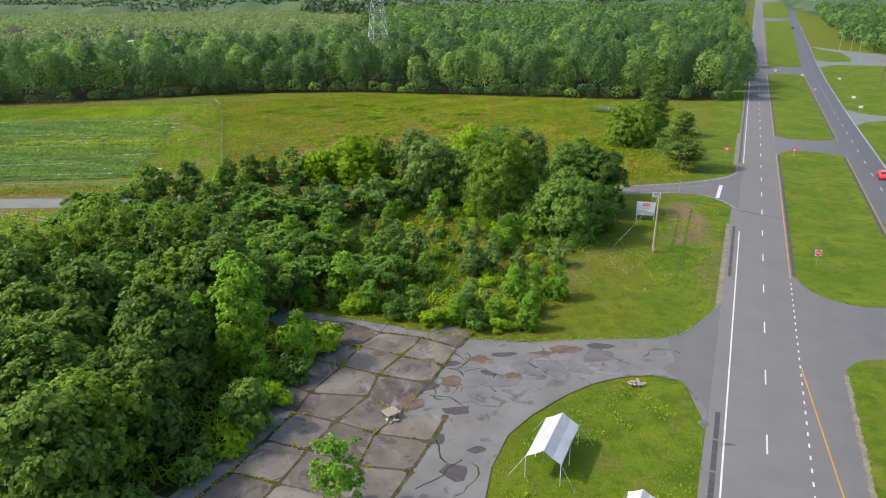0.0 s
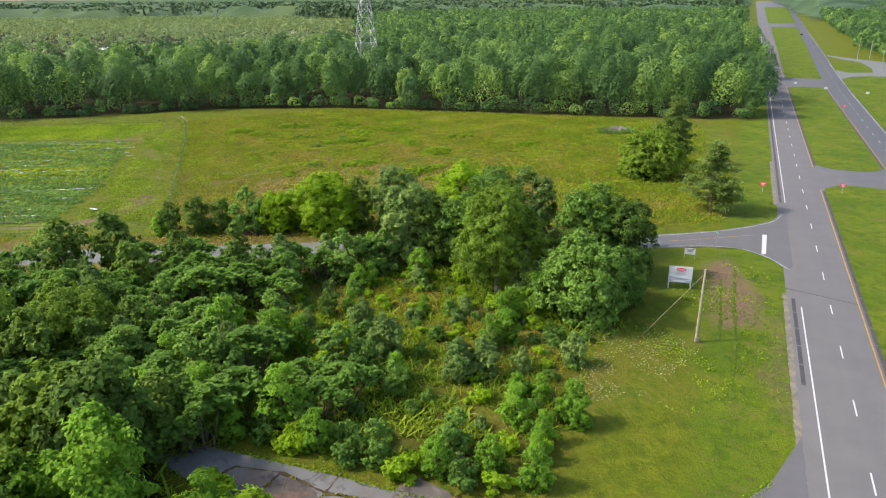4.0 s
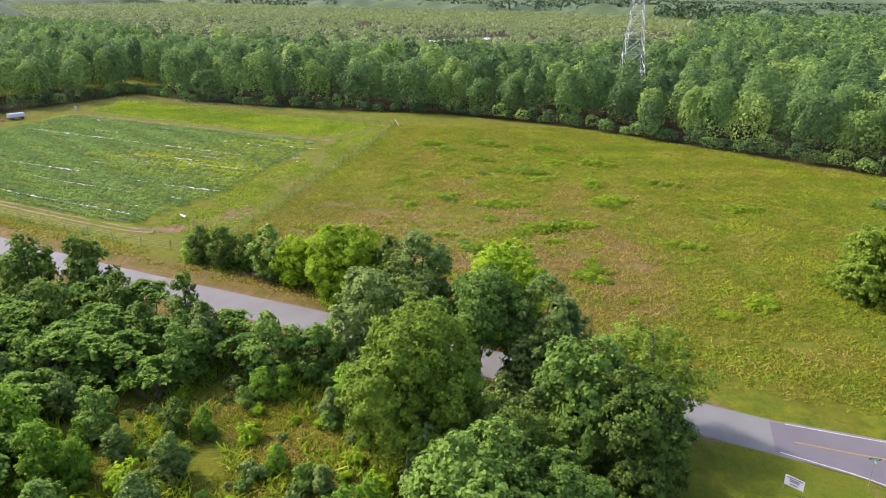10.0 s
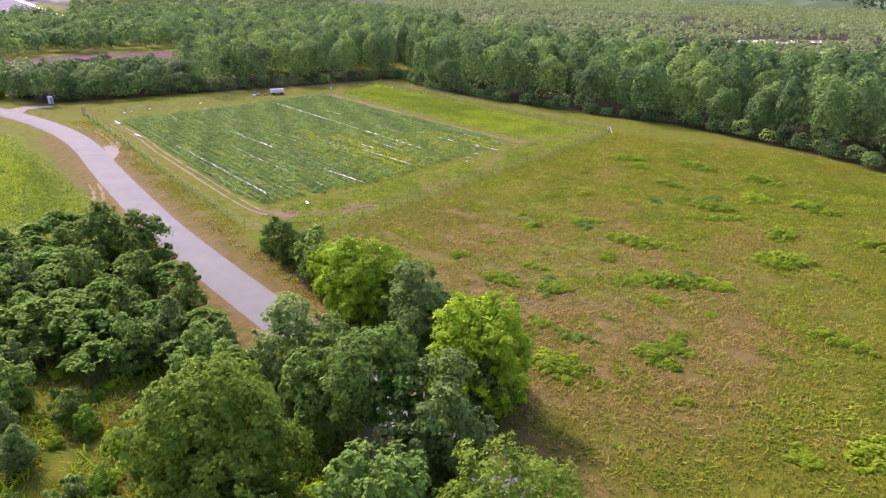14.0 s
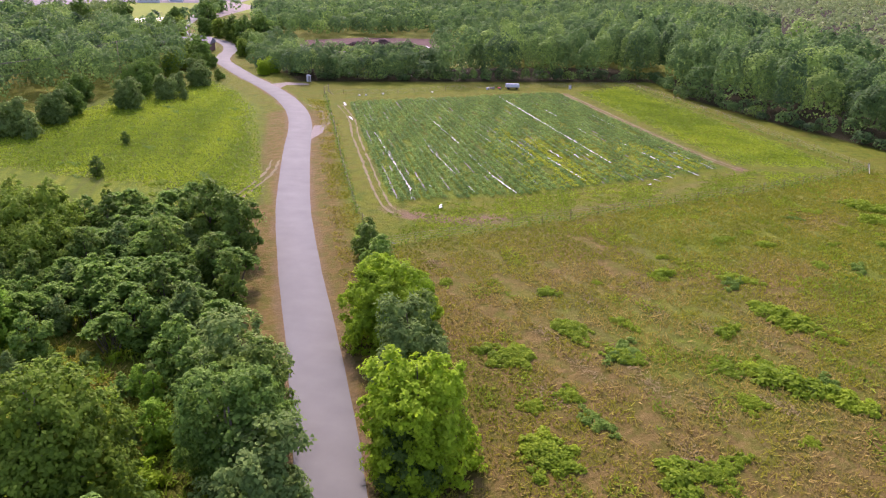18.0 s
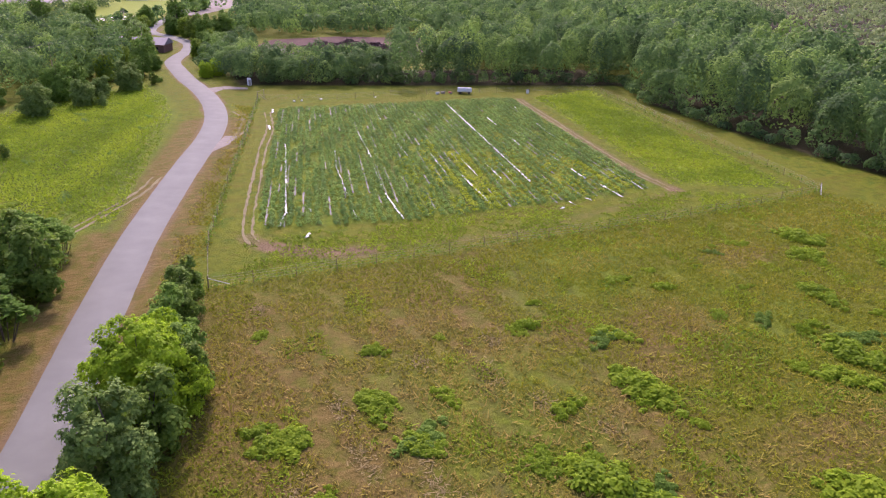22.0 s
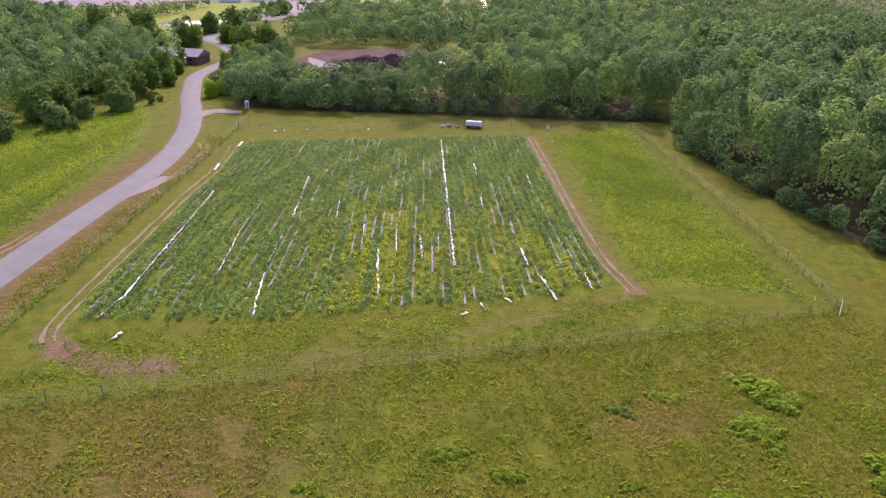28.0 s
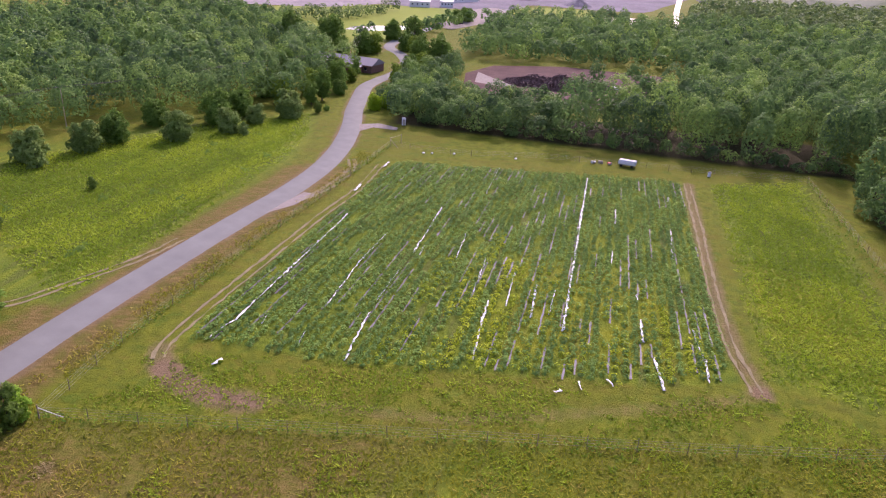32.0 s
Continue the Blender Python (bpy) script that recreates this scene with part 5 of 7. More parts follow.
small_sign = thing("directional_sign", "small white notice board with dark lines on two thin posts", "sign", pose(42.3, 126.0, 0, 0, 0, -16))
for x in (-0.75, 0.75):
    part("post", tube(bmesh.new(), (x, 0.03, -0.1), (x, 0.03, 1.55), 0.03, 0.03, 6), METAL, small_sign)
sf = board("panel", small_sign, 1.55, 0.95, WHITE_SIGN, 1.25, 0.03)
for z, w in ((1.6, 1.3), (1.42, 0.8), (1.27, 0.8)):
    part("text_bar", box(bmesh.new(), w, 0.01, 0.1, pose(0, -0.022, z), 0.002), DARK_BAR, sf)
part("arrow", box(bmesh.new(), 0.7, 0.01, 0.08, pose(0, -0.022, 1.0), 0.002), DARK_BAR, sf)

street = thing("street_name_sign", "green street name blades on a thin metal post", "sign", pose(48.0, 130.6, 0))
part("post", tube(bmesh.new(), (0, 0, -0.1), (0, 0, 2.6), 0.035, 0.035, 6), METAL, street)
for k, z in ((20, 2.7), (-70, 2.52)):
    bl = part("name_blade", box(bmesh.new(), 0.95, 0.02, 0.2, pose(0, 0, z, 0, 0, k), 0.004), GREEN_SIGN, street)
    part("text_bar", box(bmesh.new(), 0.6, 0.026, 0.07, pose(0, 0, z, 0, 0, k), 0.002), WHITE_SIGN, bl)


def red_sign(x, y, turn, s=0.9, h=2.3):
    root = thing("do_not_enter_sign", "red and white square traffic sign on a thin post", "traffic sign", pose(x, y, 0, 0, 0, turn), "traffic signs")
    part("post", tube(bmesh.new(), (0, 0.03, -0.1), (0, 0.03, h + 0.4), 0.03, 0.03, 6), METAL, root)
    pl = board("plate", root, s, s, WHITE_SIGN, h, 0.02)
    b2 = bmesh.new()
    bmesh.ops.create_cone(b2, cap_ends=True, segments=24, radius1=s * 0.46, radius2=s * 0.46, depth=0.008, matrix=pose(0, -0.014, h, 90, 0, 0))
    part("disc", b2, RED_SIGN, pl)
    part("bar", box(bmesh.new(), s * 0.66, 0.006, s * 0.15, pose(0, -0.022, h), 0.001), WHITE_SIGN, pl)


def wrong_way(x, y, turn, h=1.6):
    root = thing("red_traffic_sign", "wide red rectangular traffic sign on a thin post", "traffic sign", pose(x, y, 0, 0, 0, turn), "traffic signs")
    part("post", tube(bmesh.new(), (0, 0.03, -0.1), (0, 0.03, h + 0.3), 0.03, 0.03, 6), METAL, root)
    pl = board("plate", root, 1.07, 0.76, RED_SIGN, h, 0.02)
    for z, w in ((h + 0.14, 0.8), (h - 0.16, 0.5)):
        part("text_bar", box(bmesh.new(), w, 0.006, 0.15, pose(0, -0.014, z), 0.001), WHITE_SIGN, pl)


red_sign(55.0, 92.0, -12)
wrong_way(84.4, 161.8, -12)
wrong_way(69.4, 163.6, -20)
wrong_way(*hw(240, 18.5), -20)
dia = thing("diamond_sign", "back of a diamond warning sign on a thin post", "traffic sign", pose(24.9, 51.2, 0, 0, 0, -22), "traffic signs")
part("post", tube(bmesh.new(), (0, 0, -0.1), (0, 0, 2.5), 0.03, 0.03, 6), METAL, dia)
part("plate", box(bmesh.new(), 0.78, 0.02, 0.78, pose(0, 0.03, 2.2, 0, 45, 0), 0.004), METAL, dia)

pole = thing("utility_pole", "bare pale wooden pole with a guy wire", "utility pole", pose(34.2, 99.3, 0))
part("mast", tube(bmesh.new(), (0, 0, -0.3), (0.25, 0.3, 8.8), 0.16, 0.11, 10), WOODPOLE, pole)
part("guy_wire", tube(bmesh.new(), (0.22, 0.25, 8.3), (-5.8, 1.6, 0.0), 0.02, 0.02, 4), WOODPOLE, pole, "pale guy wire")
part("guy_wire", tube(bmesh.new(), (0.25, 0.3, 8.7), (0.25 + 0.877 * 70, 0.3 - 0.474 * 70, 8.7 - 0.077 * 70), 0.018, 0.018, 4), CABLE, pole, "thin dark cable across the highway")
part("meter_box", box(bmesh.new(), 0.35, 0.22, 0.5, pose(0.05, -0.25, 0.35), 0.02), METAL, pole)


def tent(m, w=2.9, ln=5.9, eave=2.0, ridge=2.9):
    root = thing("party_tent", "white gabled party tent on thin poles in the grass", "tent", m)
    bm = bmesh.new()
    n, rows = 8, []
    for i in range(n + 1):
        t = i / n
        y = (t - 0.5) * ln
        sag = -0.10 * math.sin(math.pi * (t * 2 % 1))
        rows.append([bm.verts.new(p) for p in ((-w / 2, y, eave - 0.22), (-w / 2, y, eave + sag * 0.5), (-w / 4, y, (eave + ridge) / 2 - 0.06 + sag), (0, y, ridge + sag * 0.6), (w / 4, y, (eave + ridge) / 2 - 0.06 + sag), (w / 2, y, eave + sag * 0.5), (w / 2, y, eave - 0.22))])
    for a, b in zip(rows, rows[1:]):
        for k in range(6):
            bm.faces.new((a[k], a[k + 1], b[k + 1], b[k]))
    bmesh.ops.solidify(bm, geom=bm.faces[:], thickness=0.015)
    part("canopy", bm, CLOTH, root)
    for x in (-w / 2, w / 2):
        for y in (-ln / 2, 0, ln / 2):
            part("tent_pole", tube(bmesh.new(), (x, y, -0.05), (x, y, eave), 0.03, 0.03, 6), WHITE_SIGN, root)
        for y in (-ln / 2, ln / 2):
            part("guy_rope", tube(bmesh.new(), (x, y, eave), (x * 1.9, y * 1.12, 0), 0.012, 0.012, 4), WHITE_SIGN, root)
    return root


tent(pose(11.75, 49.4, 0, 0, 0, -24))
tent(pose(16.3, 40.2, 0, 0, 0, -24), 2.0, 5.0, 2.0, 2.5)

pallet = thing("pallet", "weathered wooden pallet heaped with scrap on the slabs", "pallet", pose(-2.2, 56.0, 0.07, 0, 0, 35))
PALE_WOOD = plain("weathered_grey_wood", (0.28, 0.25, 0.21), 0.9, 0.1, scale=3, vary=0.35)
for x in np.linspace(-0.6, 0.6, 6):
    part("board", box(bmesh.new(), 0.18, 1.3, 0.03, pose(x, 0, 0.62), 0.005), PALE_WOOD, pallet)
for x in (-0.6, 0.6):
    for y in (-0.55, 0.55):
        part("leg", box(bmesh.new(), 0.09, 0.09, 0.62, pose(x, y, 0.3), 0.008), PALE_WOOD, pallet)
for k in range(9):
    part("scrap", box(bmesh.new(), rs.uniform(0.2, 0.5), rs.uniform(0.1, 0.25), 0.1, pose(rs.uniform(-0.7, 0.2), rs.uniform(-1.0, -0.4), 0.1 + 0.07 * (k % 3), 0, 0, rs.uniform(0, 180)), 0.02), CLOTH if k % 2 else PALE_WOOD, pallet)
rubble = thing("rubble_pile", "small heap of broken concrete and sticks on the grass", "rubble", pose(22.0, 61.4, 0))
for k in range(12):
    part("chunk", box(bmesh.new(), rs.uniform(0.2, 0.7), rs.uniform(0.1, 0.3), rs.uniform(0.08, 0.2), pose(rs.uniform(-0.8, 0.8), rs.uniform(-0.4, 0.4), 0.1 + 0.06 * (k % 3), rs.uniform(-15, 15), rs.uniform(-15, 15), rs.uniform(0, 180)), 0.03), PALE_WOOD, rubble)

GLASS_DARK = plain("dark_window", (0.02, 0.025, 0.03), 0.1, 0.6, scale=2, vary=0.2)
TYRE = plain("tyre_rubber", (0.02, 0.02, 0.02), 0.85, 0.1, scale=4, vary=0.3)


def car(m, paint, label):
    root = thing("car", label, "car", m)
    bm = bmesh.new()
    prof = [(-2.2, 0.35), (-2.25, 0.75), (-2.0, 0.95), (-1.0, 1.02), (1.35, 1.0), (2.1, 0.85), (2.25, 0.6), (2.2, 0.3)]
    cab = [(-1.7, 0.98), (-1.1, 1.42), (0.5, 1.45), (1.25, 1.0)]
    for pr, hwid, tuck in ((prof, 0.9, 0.0), (cab, 0.8, 0.14)):
        a = [bm.verts.new((-hwid + (tuck if z > 1.2 else 0), y, z)) for y, z in pr]
        b = [bm.verts.new((hwid - (tuck if z > 1.2 else 0), y, z)) for y, z in pr]
        bm.faces.new(a)
        bm.faces.new(b[::-1])
        for i in range(len(pr)):
            bm.faces.new((a[i], b[i], b[i - 1], a[i - 1]))
    bmesh.ops.recalc_face_normals(bm, faces=bm.faces)
    part("body", bm, paint, root)
    for y0, y1, z0, z1 in ((-1.62, -1.18, 1.08, 1.38), (0.6, 1.12, 1.06, 1.4)):
        b2 = bmesh.new()
        f = [b2.verts.new(p) for p in ((-0.62, y0, z0 + 0.03 if y0 < 0 else z1), (0.62, y0, z0 + 0.03 if y0 < 0 else z1), (0.66, y1, z1 + 0.03 if y0 < 0 else z0 + 0.06), (-0.66, y1, z1 + 0.03 if y0 < 0 else z0 + 0.06))]
        b2.faces.new(f)
        part("windscreen", b2, GLASS_DARK, root)
    for x in (-0.82, 0.82):
        for y in (-1.4, 1.4):
            b2 = bmesh.new()
            bmesh.ops.create_cone(b2, cap_ends=True, segments=14, radius1=0.33, radius2=0.33, depth=0.22, matrix=pose(x, y, 0.33, 0, 90, 0))
            part("wheel", b2, TYRE, root)
    return root


car(pose(93.2, 141.2, 0.01, 0, 0, HEAD + 180), plain("red_car_paint", (0.45, 0.03, 0.04), 0.25, 0.5, scale=1, vary=0.1), "small red car driving on the highway")
car(pose(*hw(700, 29.5), 0.01, 0, 0, HEAD + 180), plain("dark_car_paint", (0.03, 0.035, 0.045), 0.25, 0.5, scale=1, vary=0.1), "dark car far along the highway")

# east side of the highway
tagged(flat("east_driveway", [hw(172, 25.0), hw(204, 25.0), hw(196, 28.5), hw(192, 36), hw(206, 70), hw(198, 70), hw(184, 34), hw(180, 28.5)], 0.02, ASPHALT_SIDE), "pale asphalt driveway east of the highway", "driveway", kind="structure")
east_lot = tagged(flat("east_lot", [hw(338, 27), hw(382, 28.5), hw(370, 33), hw(374, 44), hw(395, 46), hw(430, 45), hw(452, 36), hw(470, 31.8), hw(480, 31.8), hw(462, 40), hw(448, 50), hw(440, 55), hw(424, 68), hw(410, 120), hw(350, 120), hw(354, 58), hw(356, 40), hw(350, 32)], 0.03, ASPHALT_SIDE), "pale empty parking lot east of the highway", "pavement", kind="structure")
flat("worn_patch", [hw(372, 58), hw(412, 58), hw(404, 95), hw(366, 95)], 0.036, ASPHALT_OLD, east_lot)
for u, v in ((450, 45.5), (375, 47.3), (452, 52)):
    lp = thing("utility_pole", "grey utility pole by the parking lot", "utility pole", pose(*hw(u, v), 0))
    part("mast", tube(bmesh.new(), (0, 0, -0.1), (0, 0, 10.5), 0.17, 0.11, 8), METAL, lp)
    part("crossarm", box(bmesh.new(), 2.2, 0.12, 0.12, pose(0, 0, 9.8, 0, 0, -22), 0.02), METAL, lp)
ep = thing("utility_pole", "dark wooden utility pole east of the highway", "utility pole", pose(*hw(249, 39.7), 0))
part("mast", tube(bmesh.new(), (0, 0, -0.3), (1.6, 0, 10.5), 0.2, 0.12, 8), BARK, ep)
for u, v in ((282, 30.4), (225, 29.6), (202, 29.2), (292, 17.1), (307, 6.8)):
    ms = thing("yard_sign", "small white yard sign in the grass", "sign", pose(*hw(u, v), 0, 0, 0, -20), "yard signs")
    part("post", tube(bmesh.new(), (0, 0.03, -0.1), (0, 0.03, 1.2), 0.03, 0.03, 6), METAL, ms)
    board("panel", ms, 1.2, 0.8, WHITE_SIGN, 1.2, 0.03)

# ---- vegetable field ----
BLACK_PLASTIC = plain("grey_mulch_film", (0.088, 0.090, 0.084), 0.6, 0.25, scale=1.5, vary=0.4)
WHITE_PLASTIC = plain("white_mulch_film", (0.52, 0.53, 0.55), 0.5, 0.4, scale=1.2, vary=0.12)
rf = np.random.default_rng(12)


def row_line(y0, x):
    """Where a row that crosses x = -70 at y0 lies at x."""
    return y0 + (0.03 + 0.06 * (y0 - 146) / 78) * (x + 70)


for k in range(50):
    y0 = 147.4 + 1.54 * k
    x0 = float(np.interp(y0, [146, 171, 189, 212, 224], [-64.5, -66.5, -71.5, -77, -83])) + rf.uniform(-1.2, 0.8)
    x1 = float(np.interp(y0, [146, 216], [-157, -172])) + rf.uniform(-1, 1)
    xs = np.arange(x1, x0, 0.5)
    xs = xs + rf.uniform(-0.18, 0.18, len(xs))
    gapf = np.sin(xs * 0.11 + k * 1.7) + np.sin(xs * 0.31 + k) * 0.6 + rf.normal(0, 0.5, len(xs))
    xs = xs[gapf > -1.15]
    yel = 174 < y0 < 222 and k % 4 != 1
    thick = 0.85 if 183 < y0 < 193 or k in (44, 46) else 0.3
    lim = float(np.interp(y0, [174, 184, 194, 205, 222], [-104, -116, -108, -106, -98]))
    for mat, sel, nm, lb in ((LEAF_CROP, (xs < lim) | (not yel) | (rf.uniform(size=len(xs)) < 1 - thick), "crop_row", "green vegetable crop row growing through mulch film"), (LEAF_YELLOW, None, "weedy_crop_row", "crop row overgrown with yellow-flowering weeds")):
        if sel is None:
            px = xs[(xs > lim + 6 * np.sin(k)) & (rf.uniform(size=len(xs)) < thick)] if yel else xs[:0]
        else:
            px = xs[sel]
        if len(px) < 4:
            continue
        c = np.repeat(np.column_stack([px, row_line(y0, px) + rf.normal(0, 0.2, len(px)), np.full(len(px), 0.22)]), 15, 0)
        d = rf.normal(size=c.shape)
        d[:, 2] = np.abs(d[:, 2])
        d /= np.linalg.norm(d, axis=1)[:, None]
        big = np.repeat(rf.choice([0.6, 0.95, 1.5], len(px), p=[0.3, 0.5, 0.2]) * rf.uniform(0.8, 1.2, len(px)), 15)[:, None]
        v, f = cards(c + d * [0.5, 0.52, 0.36] * big, d + [0, 0, 0.7], 0.235, rf, 1.5)
        plant = np.clip(rf.normal(0.42, 0.3, len(px)) + 0.25 * np.sin(px * 0.23 + k * 0.9), 0, 1.1)
        ob = new(nm, arrays(nm, v, f, mat, tone=np.repeat(plant, 60)))
        tagged(ob, lb, "crop row", "rows of the vegetable field", "stuff")
    # worn mulch film under the row
    parts = []
    x = x1
    film = thing("mulch_film", "worn grey mulch film strip along a crop row", "mulch film", None, "mulch film of the field")
    while x < x0 - 3:
        ln = rf.uniform(4, 16)
        if rf.uniform() < 0.33:
            seg = np.arange(x, min(x + ln, x0), 1.0)
            if len(seg) > 2:
                strip("film_piece", np.column_stack([seg, row_line(y0, seg) + 0.7]), -0.13, 0.13, 0.05, BLACK_PLASTIC, film, ragged=0.05)
        x += ln + rf.uniform(0, 8)
    if not film.children:
        bpy.data.objects.remove(film)
STRIPS_SOUTH = ((-71, 151.3, -118, 148.4, 3), (-64.7, 150.7, -71, 151.2, 2), (-98, 160, -112, 159.6, 3), (-80, 161.9, -98, 160, 2), (-105, 167.6, -130, 165.2, 3), (-85, 168.5, -97, 167.8, 2), (-67, 171.1, -81, 168.9, 3), (-71.6, 155.5, -74.2, 155, 2), (-68.5, 163.1, -72, 162.6, 3), (-106, 175.7, -119, 174, 1.5), (-94, 182.1, -108, 180.8, 2), (-74, 187.5, -92, 185.2, 4), (-91, 188.4, -105, 186.9, 2), (-89, 192.8, -101, 191.6, 3), (-91, 195.4, -100, 195, 2), (-86.6, 198.3, -165.6, 192.4, 4))
STRIPS_NORTH = ((-136, 201.9, -145, 201.2, 3), (-115, 203, -121, 202.6, 2), (-122, 213.8, -138, 213.1, 2), (-101, 208.5, -104, 208.3, 2), (-88, 210.1, -95, 209.4, 4), (-76, 213.5, -84, 212, 4), (-86, 218.8, -95, 217.3, 3), (-80, 219.3, -86, 219, 4), (-132, 143.6, -137, 143.2, 5), (-152, 142.8, -156, 142.6, 5), (-143, 171.8, -164, 170, 1.5), (-156, 212, -158.8, 212, 5), (-104, 169, -109, 168.4, 2), (-70.3, 199.8, -71.2, 200.4, 6), (-59.6, 155, -61.2, 155.6, 5), (-72, 203, -74, 202.4, 3), (-74.5, 207, -76, 206, 4))
for xa, ya, xb, yb, w in STRIPS_SOUTH + STRIPS_NORTH:
    n = max(4, int(abs(xa - xb) / 0.6))
    t = np.linspace(0, 1, n)
    line = np.column_stack([xa + (xb - xa) * t, ya + (yb - ya) * t + rf.normal(0, 0.07, n)])
    half = 0.050 * w * (0.35 + 0.9 * rf.uniform(size=n))
    ob = strip("mulch_plastic", line, -half, half, 0.30, WHITE_PLASTIC, None)
    ob.data.vertices.foreach_set("co", (np.array([v.co for v in ob.data.vertices]) + rf.normal(0, 0.06, (2 * n, 3)) * [0, 0.4, 1]).astype(np.float32).ravel())
    sol = ob.modifiers.new("thickness", "SOLIDIFY")
    sol.thickness = 0.02
    tagged(ob, "torn strip of white mulch plastic lying in the crop", "plastic strip", "white plastic strips")

# ---- tracks round the field ----
DIRT_TRACK = plain("track_dirt", (0.185, 0.163, 0.088), 0.95, 0.1, scale=0.6, vary=0.4, bump=0.6)


def track(pts, gap, w, mat, label, z=0.012, n=2, rag=0.12):
    line = smooth_line(pts, 1.5)
    root = thing("dirt_track", label, "dirt track", kind="structure")
    for k in range(n):
        off = (k - (n - 1) / 2) * gap
        strip("wheel_rut", line, off - w / 2, off + w / 2, z, mat, root, ragged=rag)
    return root


track([(-154, 141.3), (-134, 143.6), (-116, 143.5), (-92, 144.4), (-74, 145.0), (-62, 145.9), (-58.6, 147.4)], 1.5, 0.42, DIRT_TRACK, "two dirt ruts along the field's south side")
track([(-173, 216.5), (-150, 218.2), (-136, 219.3), (-109, 221.0), (-91.4, 223.0), (-80.6, 225.7)], 1.4, 0.45, DIRT_TRACK, "dirt track with two ruts along the field", rag=0.12)
track([(-50, 84), (-55.5, 95), (-58, 106), (-62, 116.4), (-72.3, 120.6), (-84, 124.2), (-94, 125.2)], 1.5, 0.5, DIRT_TRACK, "dirt ruts leaving the farm road")
track([(-119, 134.0), (-127, 136.4), (-137, 136.9), (-147, 136.2), (-155, 132.6)], 1.4, 0.75, DIRT_TRACK, "short dirt pull-off loop beside the farm road")
tagged(flat("gravel_pulloff", [(-112, 132.6), (-119, 135.6), (-127, 136.6), (-127, 133.6), (-120, 132.9)], 0.02, GRAVEL), "pale gravel where the loop meets the road", "gravel", kind="structure")
tagged(flat("gravel_drive", [(-182, 123.0), (-190, 119.6), (-193.5, 125), (-191, 132), (-188, 132.5), (-188, 125)], 0.02, GRAVEL), "grey gravel spur off the farm road", "gravel", kind="structure")

# ---- fence ----
WIRE = plain("fence_wire", (0.28, 0.27, 0.24), 0.6, 0.4, 0.5, scale=3, vary=0.2)
POST_WOOD = plain("fence_post_wood", (0.2, 0.16, 0.11), 0.9, 0.1, scale=3, vary=0.35)


def fence(pts, label, gap=5.8, h=1.75):
    root = thing("wire_fence", label, "fence", group="field fences")
    line = np.array(pts, float)
    seg = np.linalg.norm(np.diff(line, axis=0), axis=1)
    s = np.concatenate([[0], np.cumsum(seg)])
    n = int(s[-1] / gap)
    at = np.linspace(0, s[-1], n + 1)
    places = np.column_stack([np.interp(at, s, line[:, 0]), np.interp(at, s, line[:, 1])])
    for x, y in places:
        lean = rf.normal(0, 0.06, 2)
        part("post", tube(bmesh.new(), (x, y, -0.3), (x + lean[0], y + lean[1], h + rf.normal(0, 0.08)), 0.055, 0.045, 6), POST_WOOD, root)
    for z in (0.35, 0.8, 1.25, 1.6):
        ring = np.array([(0, 0, 0.014), (0.008, 0.008, -0.007), (-0.008, -0.008, -0.007)])
        at3 = np.column_stack([places, np.full(len(places), z)])
        v = (at3[:, None, :] + ring[None]).reshape(-1, 3)
        f = [(3 * i + k, 3 * i + (k + 1) % 3, 3 * i + 3 + (k + 1) % 3, 3 * i + 3 + k) for i in range(len(places) - 1) for k in range(3)]
        part("wire", arrays("wire", v, f, WIRE), None, root)
    return root


fence([(-42.8, 142.9), (-49.6, 166.8), (-57.6, 194.4), (-63.7, 216), (-70, 236), (-77.6, 255.4)], "wooden post and wire fence across the meadow")
fence([(-77.6, 255.4), (-127.4, 252.7), (-188, 246.5)], "wooden post and wire fence below the woods")
fence([(-42.8, 142.9), (-58, 140.4), (-90, 139.2), (-130, 138.6), (-171, 137.2)], "wooden post and wire fence beside the farm road")
fence([(-171, 137.2), (-170.5, 157), (-178, 178), (-188, 246.5)], "wooden post and wire fence behind the field")
brace = thing("fence_brace", "pale timber brace at the fence's corner", "fence brace", pose(-42.8, 142.9, 0))
part("corner_post", tube(bmesh.new(), (0, 0, -0.3), (0, 0, 1.9), 0.09, 0.08, 8), POST_WOOD, brace)
part("brace_rail", tube(bmesh.new(), (0, 0, 1.5), (-1.0, 2.6, 0.1), 0.05, 0.05, 6), WHITE_SIGN, brace, "pale diagonal rail")
gate = thing("field_gate", "pale pole gate frame at the field's corner", "gate", pose(-171.5, 137.0, 0))
part("gate_post", tube(bmesh.new(), (0, 0, -0.3), (0, 0, 2.4), 0.08, 0.07, 8), PALE_WOOD, gate)
part("gate_post", tube(bmesh.new(), (-4.5, 1.5, -0.3), (-4.5, 1.5, 2.4), 0.08, 0.07, 8), PALE_WOOD, gate)
part("gate_rail", tube(bmesh.new(), (0, 0, 2.2), (-4.5, 1.5, 2.2), 0.05, 0.05, 6), PALE_WOOD, gate)
part("gate_rail", tube(bmesh.new(), (0, 0, 2.0), (2.0, 3.0, 0.1), 0.05, 0.05, 6), PALE_WOOD, gate)
gate2 = thing("fence_brace", "pale leaning pole at the far fence corner", "fence brace", pose(-77.6, 255.4, 0))
part("brace_rail", tube(bmesh.new(), (0, 0, 1.7), (2.2, -1.2, 0.1), 0.06, 0.06, 6), WHITE_SIGN, gate2)
part("corner_post", tube(bmesh.new(), (0, 0, -0.3), (0, 0, 1.9), 0.09, 0.08, 8), POST_WOOD, gate2)

